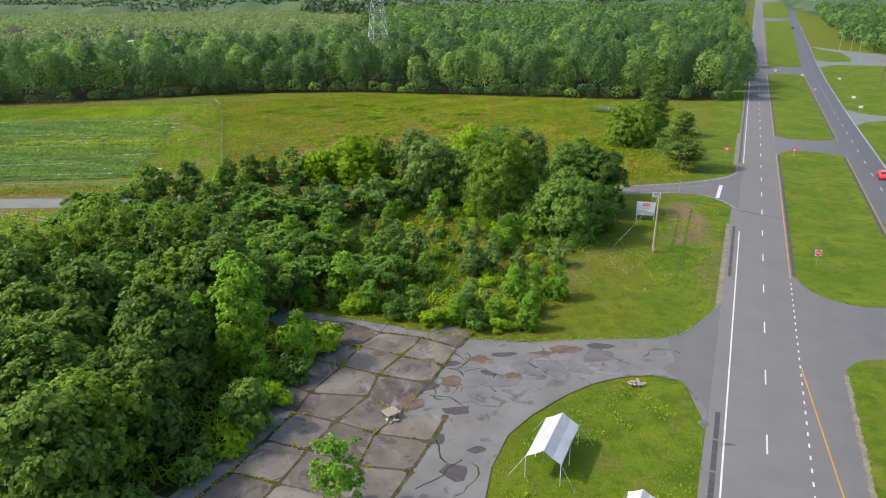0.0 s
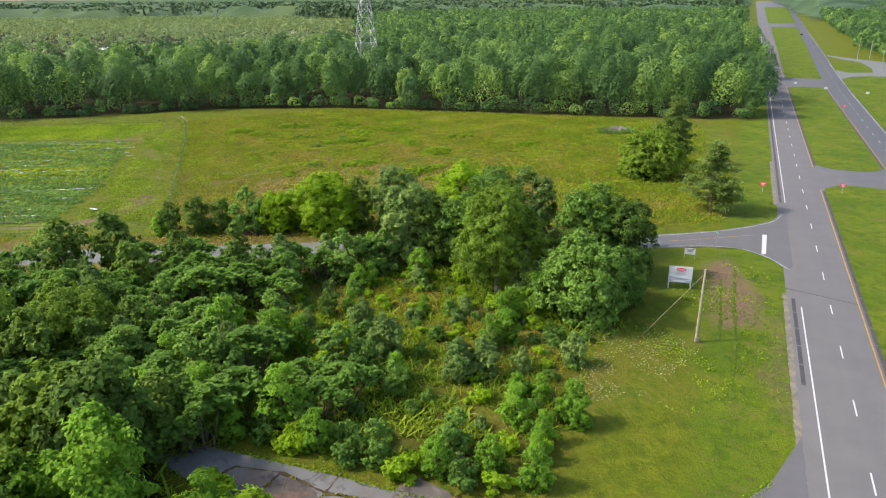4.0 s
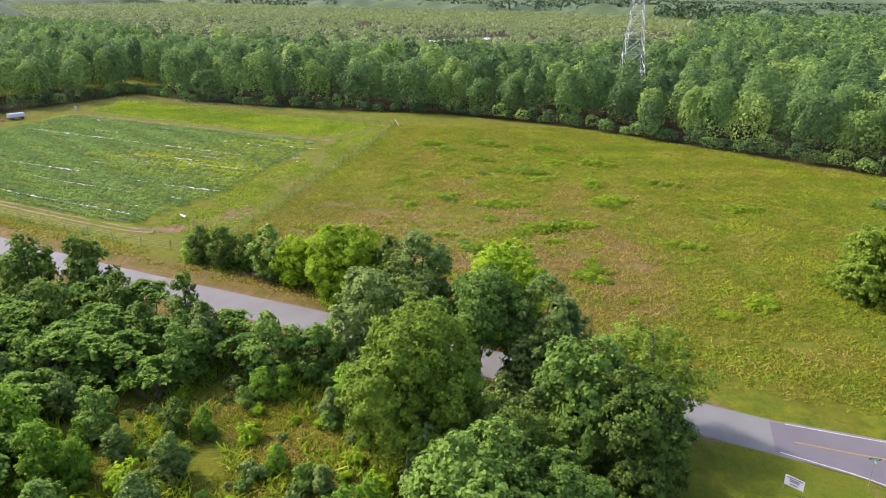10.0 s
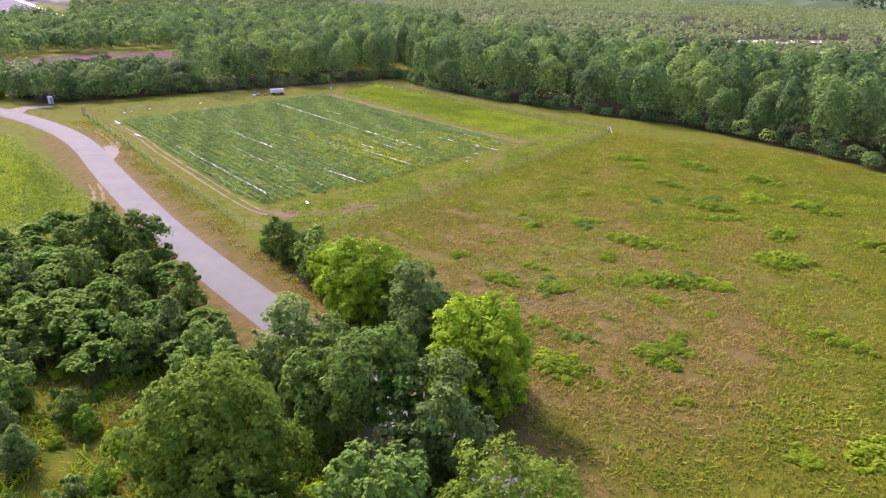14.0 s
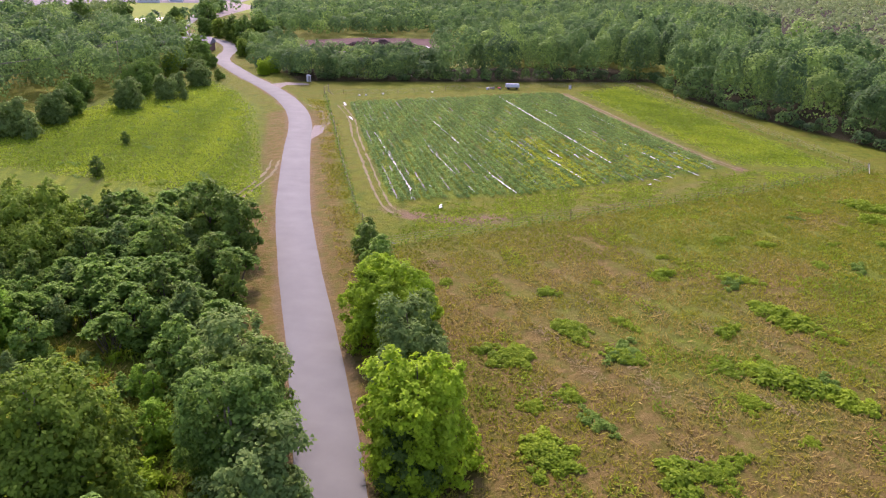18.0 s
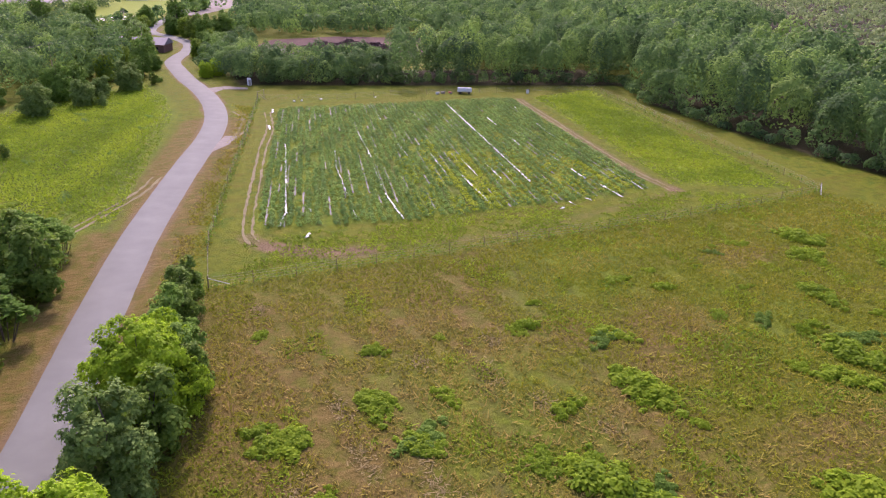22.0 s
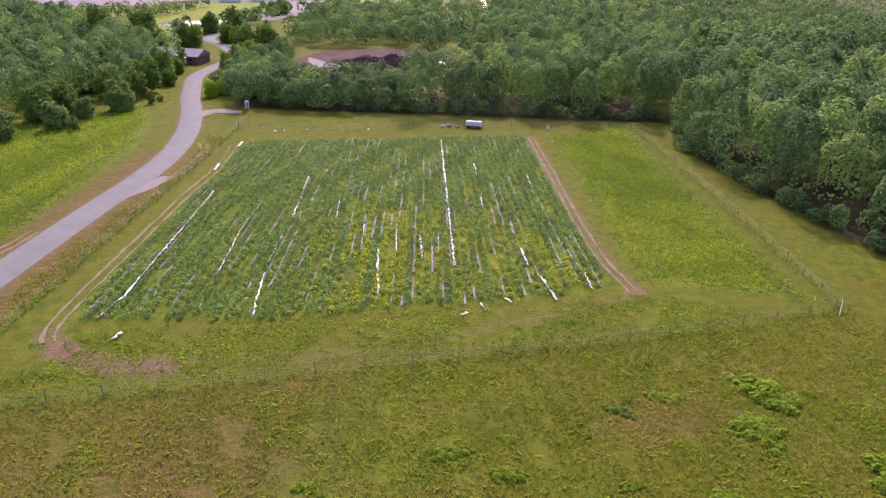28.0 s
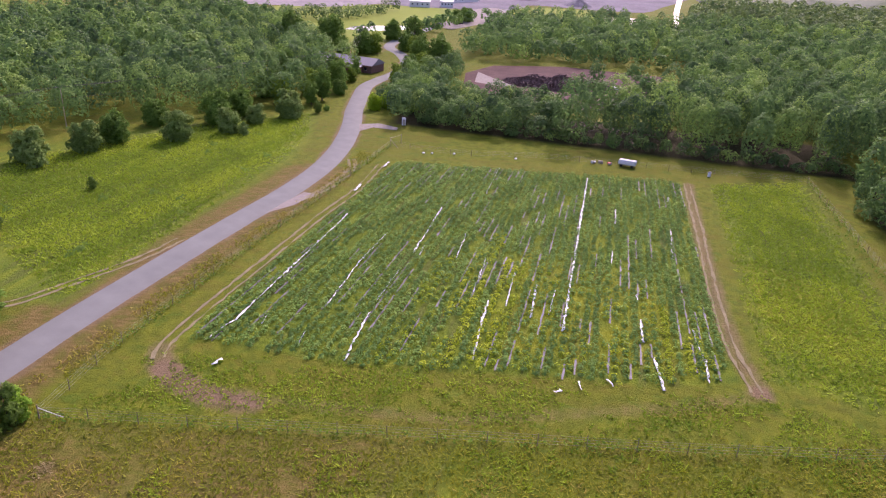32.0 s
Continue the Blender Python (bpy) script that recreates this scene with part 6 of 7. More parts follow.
# ---- things about the field ----
trailer = thing("farm_trailer", "white box trailer loaded with crates behind the field", "trailer", pose(-181.6, 201.0, 0, 0, 0, 82))
part("bed", box(bmesh.new(), 4.6, 2.1, 0.25, pose(0, 0, 0.75), 0.03), METAL, trailer)
part("side_panel", box(bmesh.new(), 4.5, 0.06, 0.9, pose(0, -1.02, 1.3), 0.02), WHITE_PLASTIC, trailer)
part("side_panel", box(bmesh.new(), 4.5, 0.06, 0.9, pose(0, 1.02, 1.3), 0.02), WHITE_PLASTIC, trailer)
for k in range(4):
    part("crate", box(bmesh.new(), 0.95, 0.9, 0.8, pose(-1.65 + 1.1 * k, -0.5, 1.5, 0, 0, rf.uniform(-5, 5)), 0.05), WHITE_PLASTIC, trailer)
    part("crate", box(bmesh.new(), 0.95, 0.9, 0.7, pose(-1.65 + 1.1 * k, 0.5, 1.4, 0, 0, rf.uniform(-5, 5)), 0.05), BLACK_PLASTIC if k == 2 else WHITE_PLASTIC, trailer)
for x in (-1.4, 1.4):
    for y in (-1.05, 1.05):
        bm = bmesh.new()
        bmesh.ops.create_cone(bm, cap_ends=True, segments=14, radius1=0.36, radius2=0.36, depth=0.22, matrix=pose(x, y, 0.36, 90, 0, 0))
        part("wheel", bm, TYRE, trailer)
for x, y, mat, lb in ((-181, 196.5, RED_SIGN, "small red machine parked by the trailer"), (-181.5, 194, PALE_WOOD, "weathered crate pile by the trailer"), (-180.5, 192.2, WHITE_PLASTIC, "heap of white plastic by the trailer")):
    jk = thing("junk_heap", lb, "junk", pose(x, y, 0))
    for k in range(5):
        part("piece", box(bmesh.new(), rf.uniform(0.4, 1.0), rf.uniform(0.3, 0.8), rf.uniform(0.3, 0.7), pose(rf.uniform(-0.5, 0.5), rf.uniform(-0.6, 0.6), 0.25 + 0.15 * (k % 2), rf.uniform(-10, 10), 0, rf.uniform(0, 90)), 0.06), mat if k % 2 else PALE_WOOD, jk)
for x, y in ((-168.4, 147.8), (-169.2, 150), (-171.4, 155.6), (-174.5, 172)):
    bg_ = thing("plastic_bundle", "crumpled bundle of pale plastic on the grass", "plastic bundle", pose(x, y, 0), "plastic bundles")
    bm = bmesh.new()
    bmesh.ops.create_icosphere(bm, subdivisions=2, radius=0.38)
    for v in bm.verts:
        v.co *= rf.uniform(0.75, 1.2)
        v.co.z = max(0.0, v.co.z * 0.6 + 0.2)
    part("bundle", bm, WHITE_PLASTIC, bg_)


def privy(x, y, label, mat):
    root = thing("portable_toilet", label, "portable toilet", pose(x, y, 0, 0, 0, 20))
    part("cabin", box(bmesh.new(), 1.15, 1.15, 2.1, pose(0, 0, 1.1), 0.05), mat, root)
    part("door", box(bmesh.new(), 0.04, 0.75, 1.8, pose(0.59, 0, 1.0), 0.01), PALE_WOOD, root, "dull tan door")
    bm = bmesh.new()
    bmesh.ops.create_cone(bm, cap_ends=True, segments=4, radius1=0.9, radius2=0.45, depth=0.25, matrix=pose(0, 0, 2.27, 0, 0, 45))
    part("roof", bm, WHITE_PLASTIC, root)


privy(-195.0, 132.2, "pale portable toilet by the gravel spur", WHITE_PLASTIC)
bin_ = thing("feed_bin", "short pale bin with a dark top behind the field", "bin", pose(-182.1, 222.0, 0, 0, 0, 20))
part("drum", tube(bmesh.new(), (0, 0, 0), (0, 0, 1.15), 0.42, 0.46, 12), WHITE_PLASTIC, bin_)
part("lid", tube(bmesh.new(), (0, 0, 1.15), (0, 0, 1.32), 0.5, 0.3, 12), DARK_BAR, bin_, "dark lid")

# ---- west: house, yard, industry ----
ROOF = plain("grey_metal_roof", (0.15, 0.15, 0.165), 0.65, 0.3, 0.0, scale=0.8, vary=0.15)
BRICK = plain("dark_brick", (0.17, 0.10, 0.08), 0.9, 0.1, scale=2, vary=0.3)


def house(m, ln, w, eave, ridge, label, roof=None, wall=None, name="house", wins=5):
    root = thing(name, label, "house" if name == "house" else "building", m)
    body = part("wall", box(bmesh.new(), w, ln, eave, pose(0, 0, eave / 2), 0.03), wall or BRICK, root)
    bm = bmesh.new()
    hw_, hl = w / 2 + 0.6, ln / 2 + 0.6
    v = [bm.verts.new(p) for p in ((-hw_, -hl, eave), (hw_, -hl, eave), (0, -hl, ridge), (-hw_, hl, eave), (hw_, hl, eave), (0, hl, ridge))]
    for f in ((0, 2, 5, 3), (1, 4, 5, 2), (0, 1, 2), (3, 5, 4), (0, 3, 4, 1)):
        bm.faces.new([v[i] for i in f])
    bmesh.ops.recalc_face_normals(bm, faces=bm.faces)
    part("roof", bm, roof or ROOF, root)
    for k in range(wins):
        y = -ln / 2 + ln * (k + 0.5) / wins
        for sx in (-1, 1):
            wn_ = part("window", box(bmesh.new(), 0.06, 1.3, 1.1, pose(sx * (w / 2 + 0.02), y, eave * 0.55), 0.01), GLASS_DARK, root)
            part("sill", box(bmesh.new(), 0.12, 1.5, 0.08, pose(sx * (w / 2 + 0.05), y, eave * 0.55 - 0.6), 0.01), WHITE_SIGN, wn_)
    return root


HA = -9.0
house(pose(-277, 76, 0, 0, 0, HA), 30, 10, 3.2, 5.6, "long dark brick house with a grey metal roof")
house(pose(-270, 83.0, 0, 0, 0, HA + 90), 6, 4.5, 2.6, 4.2, "small front wing with a pale roof", plain("pale_roof", (0.4, 0.38, 0.37), 0.6, scale=1, vary=0.15), wins=2)
dirt_yard = tagged(flat("dirt_yard", [(-294, 124), (-262, 132), (-244, 158), (-246, 186), (-268, 198), (-300, 206), (-334, 206), (-336, 160), (-320, 130)], 0.03, plain("red_brown_dirt", (0.082, 0.050, 0.042), 0.95, 0.1, scale=0.15, vary=0.4, bump=0.5)), "bare red-brown dirt yard behind the hedgerow", "dirt yard", kind="structure")
tagged(flat("pale_yard_track", [(-300, 128), (-276, 133), (-272, 148), (-280, 150), (-286, 140)], 0.06, GRAVEL), "pale gravel track in the dirt yard", "gravel", kind="structure")
rd = np.random.default_rng(8)
n = 5200
a, q = rd.uniform(0, 6.28, n), np.sqrt(rd.uniform(0, 1, n))
c = np.column_stack([-286 + 12 * q * np.cos(a), 166 + 23 * q * np.sin(a), np.zeros(n)])
c[:, 2] = (2.6 + 1.0 * np.sin(c[:, 1] * 0.5) + 0.6 * np.sin(c[:, 0] * 0.9)) * (1 - q**2) * rd.uniform(0.6, 1.05, n) + 0.25
v, f = cards(c, rd.normal(size=(n, 3)) + [0, 0, 0.6], 0.75, rd, 2.4)
tagged(new("debris_pile", arrays("debris_pile", v, f, plain("brown_wood_debris", (0.17, 0.115, 0.10), 0.95, 0.1, scale=1.0, vary=0.5))), "long heap of dark brown wood debris", "debris pile", kind="stuff")
tarp = thing("tarp", "crumpled white tarpaulin by the debris heap", "tarp", pose(-292, 187, 0.1))
bm = bmesh.new()
bmesh.ops.create_icosphere(bm, subdivisions=3, radius=2.6)
for v_ in bm.verts:
    v_.co.z = max(0, v_.co.z * 0.35 * rd.uniform(0.7, 1.2))
part("sheet", bm, WHITE_PLASTIC, tarp)


def level(name, pts, z, mat, label, cat):
    return tagged(flat(name, smooth_line(pts + pts[:1], 12)[:-1].tolist(), z, mat), label, cat, kind="structure")


FIELD_GRASS = Mat("far_mown_grass", 0.95, 0.1)
FIELD_GRASS.colour(FIELD_GRASS.mix(FIELD_GRASS.noise(0.03, 5), (0.10, 0.15, 0.016), (0.16, 0.205, 0.022)))
FIELD_GRASS.bump(FIELD_GRASS.noise(0.8, 3), 0.5, 0.3)
YARD_PALE = plain("pale_quarry_gravel", (0.203, 0.188, 0.180), 0.95, 0.1, scale=0.03, vary=0.35)
YARD_GREY = plain("grey_stone_yard", (0.128, 0.124, 0.135), 0.95, 0.1, scale=0.03, vary=0.35)
level("far_pasture", [(-345, -40), (-350, 50), (-480, 52), (-560, 58), (-560, -10), (-470, -80)], 0.05, FIELD_GRASS.m, "bright mown pasture beyond the house", "pasture")
level("far_lawn", [(-470, 66), (-560, 76), (-640, 90), (-640, 150), (-560, 130), (-480, 90)], 0.05, FIELD_GRASS.m, "bright mown lawn by the far road", "pasture")
level("far_gravel_lot", [(-438, 74), (-446, 61), (-520, 56), (-560, 47), (-606, 62), (-545, 91), (-508, 87)], 0.09, GRAVEL, "pale gravel lot beside the far road", "gravel")
level("far_pond", [(-396, 20), (-412, 18), (-434, 42), (-432, 50), (-416, 50), (-398, 34)], 0.12, WATER.m, "pale farm pond with a flat surface", "pond")
level("far_pond", [(-548, 150), (-570, 142), (-605, 165), (-602, 190), (-575, 186), (-552, 168)], 0.12, WATER.m, "green quarry pond", "pond")
level("canal", [(-560, 207), (-640, 206), (-740, 205), (-1150, 208), (-1150, 214), (-740, 210), (-640, 210), (-560, 210)], 0.14, WATER.m, "straight bright water channel", "canal")
level("stone_yard", [(-566, -60), (-566, 20), (-600, 70), (-660, 84), (-660, 150), (-720, 190), (-1100, 190), (-1100, -260), (-640, -260)], 0.08, YARD_GREY, "wide grey stone yard in the distance", "industrial yard")
level("stone_yard", [(-480, -110), (-520, -40), (-640, -30), (-760, -120), (-620, -220), (-500, -170)], 0.10, YARD_PALE, "pale sandy quarry yard in the distance", "industrial yard")
level("dark_stockyard", [(-760, 235), (-1250, 235), (-1250, 620), (-1000, 560), (-820, 420)], 0.08, plain("dark_slag", (0.06, 0.058, 0.07), 0.95, 0.1, scale=0.02, vary=0.4), "dark grey stockyard far off", "industrial yard")
for x, y, r_, h, mat in ((-600, -70, 14, 6, YARD_PALE), (-650, -50, 26, 7, YARD_GREY), (-720, 60, 18, 7, YARD_GREY), (-690, 120, 14, 6, YARD_GREY), (-760, 10, 24, 8, YARD_PALE), (-620, -130, 20, 7, YARD_PALE), (-820, 110, 26, 8, YARD_GREY), (-900, -60, 30, 9, YARD_GREY)):
    hp = thing("stone_heap", "conical heap of crushed stone", "stone heap", pose(x, y, 0), "stone heaps")
    bm = bmesh.new()
    bmesh.ops.create_cone(bm, cap_ends=True, segments=18, radius1=r_, radius2=r_ * 0.12, depth=h, matrix=pose(0, 0, h / 2))
    for v_ in bm.verts:
        if v_.co.z > 0.2:
            v_.co.x += rd.uniform(-2, 2)
    part("heap", bm, mat, hp)
for x, y, ln, w, tr in ((-566, 8, 16, 8, 20), (-582, 26, 10, 7, 20), (-640, 20, 40, 14, 70), (-720, -20, 46, 16, 80), (-780, 70, 36, 14, 60), (-840, -90, 60, 20, 70)):
    house(pose(x, y, 0, 0, 0, tr), ln, w, 4.5, 6.2, "low white industrial building far off", WHITE_SIGN, WHITE_SIGN, "industrial_building", 4)
for x, y, tr in ((-440, 57, 80), (-470, 63, 80)):
    tk = thing("truck", "dark flatbed truck by the far road", "truck", pose(x, y + 6, 0, 0, 0, tr))
    part("cab", box(bmesh.new(), 2.4, 2.2, 2.4, pose(0, 4.2, 1.6), 0.15), DARK_BAR, tk)
    part("bed", box(bmesh.new(), 2.5, 7.5, 1.6, pose(0, -0.9, 1.4), 0.08), BRICK, tk)
    for y2 in (-3.2, 0.2, 4.0):
        bm = bmesh.new()
        bmesh.ops.create_cone(bm, cap_ends=True, segments=12, radius1=0.5, radius2=0.5, depth=2.5, matrix=pose(0, y2, 0.5, 0, 90, 0))
        part("axle", bm, TYRE, tk)
for x, y in ((-478, 66), (-488, 70), (-496, 66)):
    place(ROUND, x, y, 0.9)
for x, y, s in ((-330, 42, 1.5), (-372, 60, 1.1), (-350, 80, 1.2), (-296, 112, 1.0), (-318, 66, 1.1), (-360, 30, 1.2)):
    place((ROUND, OLIVE, OAK)[int(abs(x)) % 3], x, y, s)
for x, y, s in ((-202, 86.3, 0.95), (-214, 95, 0.85), (-222, 86, 1.0), (-210, 76, 1.0), (-229, 72, 1.1), (-243, 87, 0.8), (-233, 92, 0.85), (-206, 95, 0.6), (-250, 84, 0.75), (-226, 96, 0.55), (-304, 47, 1.0), (-318, 27, 1.3), (-330, 4, 1.2), (-306, 60, 0.9), (-322, 70, 1.1), (-259, 105, 0.8), (-272, 106, 0.9), (-286, 106, 0.9), (-294, 103, 1.0), (-304, 100, 1.1), (-316, 95, 1.1), (-328, 88, 1.0), (-338, 80, 0.9), (-299, 110, 1.1), (-256, 80, 0.9), (-263, 86, 0.6), (-250, 90, 0.6), (-268, 62, 1.0)):
    place((WOOD_B, OAK, ROUND, WOOD_A)[int(abs(x) + abs(y)) % 4], x, y, s)
tree_line = scatter([(-415, -20), (-420, -2), (-446, 6), (-480, 8), (-520, 12), (-520, 2), (-470, -8), (-440, -30), (-390, -60), (-380, -45)], 8, r=rd)
woods("pasture_tree_line", tree_line, 8, 9, 70, 1.1, "line of green trees across the far pasture", LEAF_SCRUB_HAZED, rd)
# power line over the south meadow
poles = [(-88, 28), (-147.7, 48.7), (-207.2, 68.5), (-262, 84), (-330, 60)]
for x, y in poles:
    up = thing("utility_pole", "grey wooden power pole with a crossarm", "utility pole", pose(x, y, 0, 0, 0, 18), "power poles")
    part("mast", tube(bmesh.new(), (0, 0, -0.3), (0, 0, 11.5), 0.17, 0.11, 8), WOODPOLE, up)
    part("crossarm", box(bmesh.new(), 0.12, 2.4, 0.14, pose(0, 0, 11.0), 0.01), WOODPOLE, up)
    for yy in (-1.1, 0, 1.1):
        part("insulator", tube(bmesh.new(), (0, yy, 11.05), (0, yy, 11.35), 0.06, 0.04, 6), METAL, up)
lines = thing("power_line", "thin dark power cables between the poles", "power line")
for k in (-1.0, 0.0, 1.0, 2.0):
    for (xa, ya), (xb, yb) in zip(poles[:-1], poles[1:]):
        bm = bmesh.new()
        z0 = 11.3 if k < 2 else 8.0
        o = k if k < 2 else 0
        pts = [(xa + (xb - xa) * t - 0.3 * o, ya + (yb - ya) * t + 0.95 * o, z0 - 4 * 0.9 * t * (1 - t)) for t in np.linspace(0, 1, 9)]
        for p, q_ in zip(pts[:-1], pts[1:]):
            tube(bm, p, q_, 0.03, 0.03, 4)
        part("cable", bm, CABLE, lines)

# ---- lattice tower ----
TOWER = plain("galvanised_tower_steel", (0.36, 0.38, 0.4), 0.5, 0.5, 0.4, scale=1, vary=0.15)
tower = thing("lattice_tower", "tall grey steel lattice transmission tower above the woods", "transmission tower", pose(-25, 331, 0, 0, 0, 25))
levels = [(0, 5.2), (7, 4.5), (13, 3.9), (19, 3.3), (24, 2.85), (29, 2.4), (33.5, 2.0), (38, 1.6), (42, 1.3), (46, 1.0), (50, 0.8), (54, 0.6)]
for (z0, r0), (z1, r1) in zip(levels[:-1], levels[1:]):
    for k in range(4):
        ca, sa = (1, 1, -1, -1)[k], (1, -1, -1, 1)[k]
        cb, sb = (1, -1, -1, 1)[k], (-1, -1, 1, 1)[k]
        part("leg", tube(bmesh.new(), (ca * r0, sa * r0, z0), (ca * r1, sa * r1, z1), 0.1, 0.09, 4), TOWER, tower)
        part("diagonal", tube(bmesh.new(), (ca * r0, sa * r0, z0), (cb * r1, sb * r1, z1), 0.05, 0.05, 4), TOWER, tower)
        part("diagonal", tube(bmesh.new(), (cb * r0, sb * r0, z0), (ca * r1, sa * r1, z1), 0.05, 0.05, 4), TOWER, tower)
        part("strut", tube(bmesh.new(), (ca * r1, sa * r1, z1), (cb * r1, sb * r1, z1), 0.05, 0.05, 4), TOWER, tower)
for z, ln in ((38, 7.5), (44, 9), (50, 7)):
    for s in (-1, 1):
        part("crossarm", tube(bmesh.new(), (0, 0, z), (s * ln, 0, z + 0.4), 0.2, 0.08, 4), TOWER, tower)
        part("crossarm", tube(bmesh.new(), (0, 0, z + 2), (s * ln, 0, z + 0.4), 0.12, 0.06, 4), TOWER, tower)

# ---- meadow growth ----
rm = np.random.default_rng(17)
WEEDS = [(-14.7, 192, 2.0, 0), (-8.2, 168, 1.3, 1), (-4.7, 177.7, 0.9, 0), (0.1, 184.6, 1.0, 1), (-8.8, 155, 1.2, 0), (7.1, 153.6, 1.4, 0), (4.1, 159.6, 1.0, 1), (-14.5, 164, 1.3, 0), (-29, 183.2, 1.0, 2), (-27.5, 181.5, 0.7, 0), (-29.2, 208.4, 0.9, 0), (-11.4, 182.6, 1.0, 2), (0.8, 187.8, 0.9, 1), (3.1, 176.8, 1.0, 0), (-27.9, 213.7, 0.9, 1), (-25, 191.2, 1.1, 1), (-24.6, 217.3, 0.8, 2), (-10.3, 153, 1.2, 0), (-47.6, 233, 1.4, 0), (-40.9, 199, 0.9, 0), (-49.8, 217.9, 0.7, 1), (-22, 224, 1.2, 1), (-52.7, 224, 0.9, 0)]
LEAF_PATCH = leaf_material("leaf_weed_patch", (0.088, 0.158, 0.008), (0.158, 0.254, 0.010), (0.248, 0.346, 0.015), 0.4, "object", 0.6)


LEAF_PATCH_DARK = leaf_material("leaf_weed_patch_dark", (0.050, 0.112, 0.014), (0.096, 0.184, 0.022), (0.160, 0.262, 0.034), 0.35, "object", 0.6)


def weed_patch(seed, mat=None):
    """A ragged patch of leafy weeds in small mounds, thin at its rim."""
    r = np.random.default_rng(seed)
    root = thing("weed_clump", "wide ragged patch of green leafy weeds in the meadow", "weed clump")
    k = 34
    a, q = r.uniform(0, 2 * math.pi, k), np.sqrt(r.uniform(0, 1, k))
    lobes = 0.62 + 0.25 * np.sin(2 * a + r.uniform(0, 6)) + 0.2 * np.sin(3 * a + r.uniform(0, 6)) + 0.14 * np.sin(7 * a + r.uniform(0, 6))
    mound = np.column_stack([3.7 * q * lobes * np.cos(a), 2.7 * q * lobes * np.sin(a), np.zeros(k)])
    size = r.uniform(0.35, 0.85, k) * (1.15 - 0.5 * q)
    i = r.choice(k, 2600, p=size**2 / (size**2).sum())
    d = r.normal(size=(2600, 3))
    d[:, 2] = np.abs(d[:, 2])
    d /= np.linalg.norm(d, axis=1)[:, None]
    p = mound[i] + d * size[i][:, None] * [1, 1, 0.85] * r.uniform(0.6, 1.1, (2600, 1))
    v, f = cards(p, d * 0.6 + r.normal(0, 0.35, (2600, 3)) + [0, 0, 0.7], 0.18, r, 1.6)
    part("leaves", arrays("leaves", v, f, mat or LEAF_PATCH), None, root)
    return root


PATCHES = [weed_patch(50 + k) for k in range(4)]
DARK_PATCHES = [weed_patch(60 + k, LEAF_PATCH_DARK) for k in range(2)]
for x, y, s, t in ((-14.1, 192, 1.0, 20), (-0.2, 183.6, 1.25, 60), (-9, 154.7, 0.8, 0), (-7.7, 167.4, 0.75, 40), (-19.6, 219.7, 1.2, 10), (-47.6, 232.1, 0.9, 80), (3.6, 205.2, 1.3, 30), (12.8, 164.2, 0.9, 0), (35.8, 166.3, 1.0, 70), (3.8, 203.1, 0.9, 0), (-17.9, 231.7, 1.1, 0), (-26.1, 192.7, 0.7, 50), (-55, 236, 1.2, 20), (-40, 244, 1.3, 0), (-25, 246, 1.2, 70), (-8, 236, 1.3, 10), (10, 225, 1.1, 0), (28, 213, 1.1, 40), (-3, 216, 1.1, 90), (22, 186, 0.9, 0), (-3.7, 178.1, 0.6, 0), (-34, 226, 0.9, 0), (3.5, 187.5, 0.9, 15), (-3.2, 181, 0.7, 70), (9, 153.5, 0.8, 30), (-14, 163.2, 0.7, 10), (-14, 215.4, 0.9, 50), (13, 167.5, 0.6, 80)):
    place(PATCHES[int(abs(x)) % 4], x, y, s * 1.45, t, 0, 0.85)["group"] = "weed clumps of the meadow"
for x, y in scatter([(-30, 150), (-62, 245), (-10, 265), (40, 235), (52, 175), (30, 150)], 11, r=rm):
    if rm.uniform() < 0.5:
        place(PATCHES[rm.integers(0, 4)], x, y, rm.uniform(0.3, 0.8), rm.uniform(0, 360), 0, 1.0)["group"] = "weed clumps of the meadow"
for x, y in scatter([(-70, 121), (-110, 119), (-150, 116), (-180, 105), (-160, 90), (-120, 84), (-90, 80), (-68, 96)], 8.5, r=rm):
    if rm.uniform() < 0.6:
        proto = PATCHES[rm.integers(0, 4)] if rm.uniform() < 0.5 else DARK_PATCHES[rm.integers(0, 2)]
        place(proto, x, y, rm.uniform(0.35, 0.8), rm.uniform(0, 30), 0, rm.uniform(0.5, 0.8))["group"] = "weed clumps of the south meadow"
for x, y, s, k in WEEDS:
    place(DARK_PATCHES[k % 2] if k == 1 else PATCHES[int(abs(x * 3)) % 4], x, y, s * 0.8, rm.uniform(0, 360), 0, 1.2 if k == 2 else 0.9)["group"] = "weed clumps of the meadow"


def fieldnoise(p, scale, seed):
    r = np.random.default_rng(seed)
    f = np.zeros(len(p))
    for o in range(3):
        for _ in range(6):
            k = r.normal(size=2) * scale * 2**o
            f += np.sin(p @ k + r.uniform(0, 6.28)) / 1.5**o
    return f / 4.5


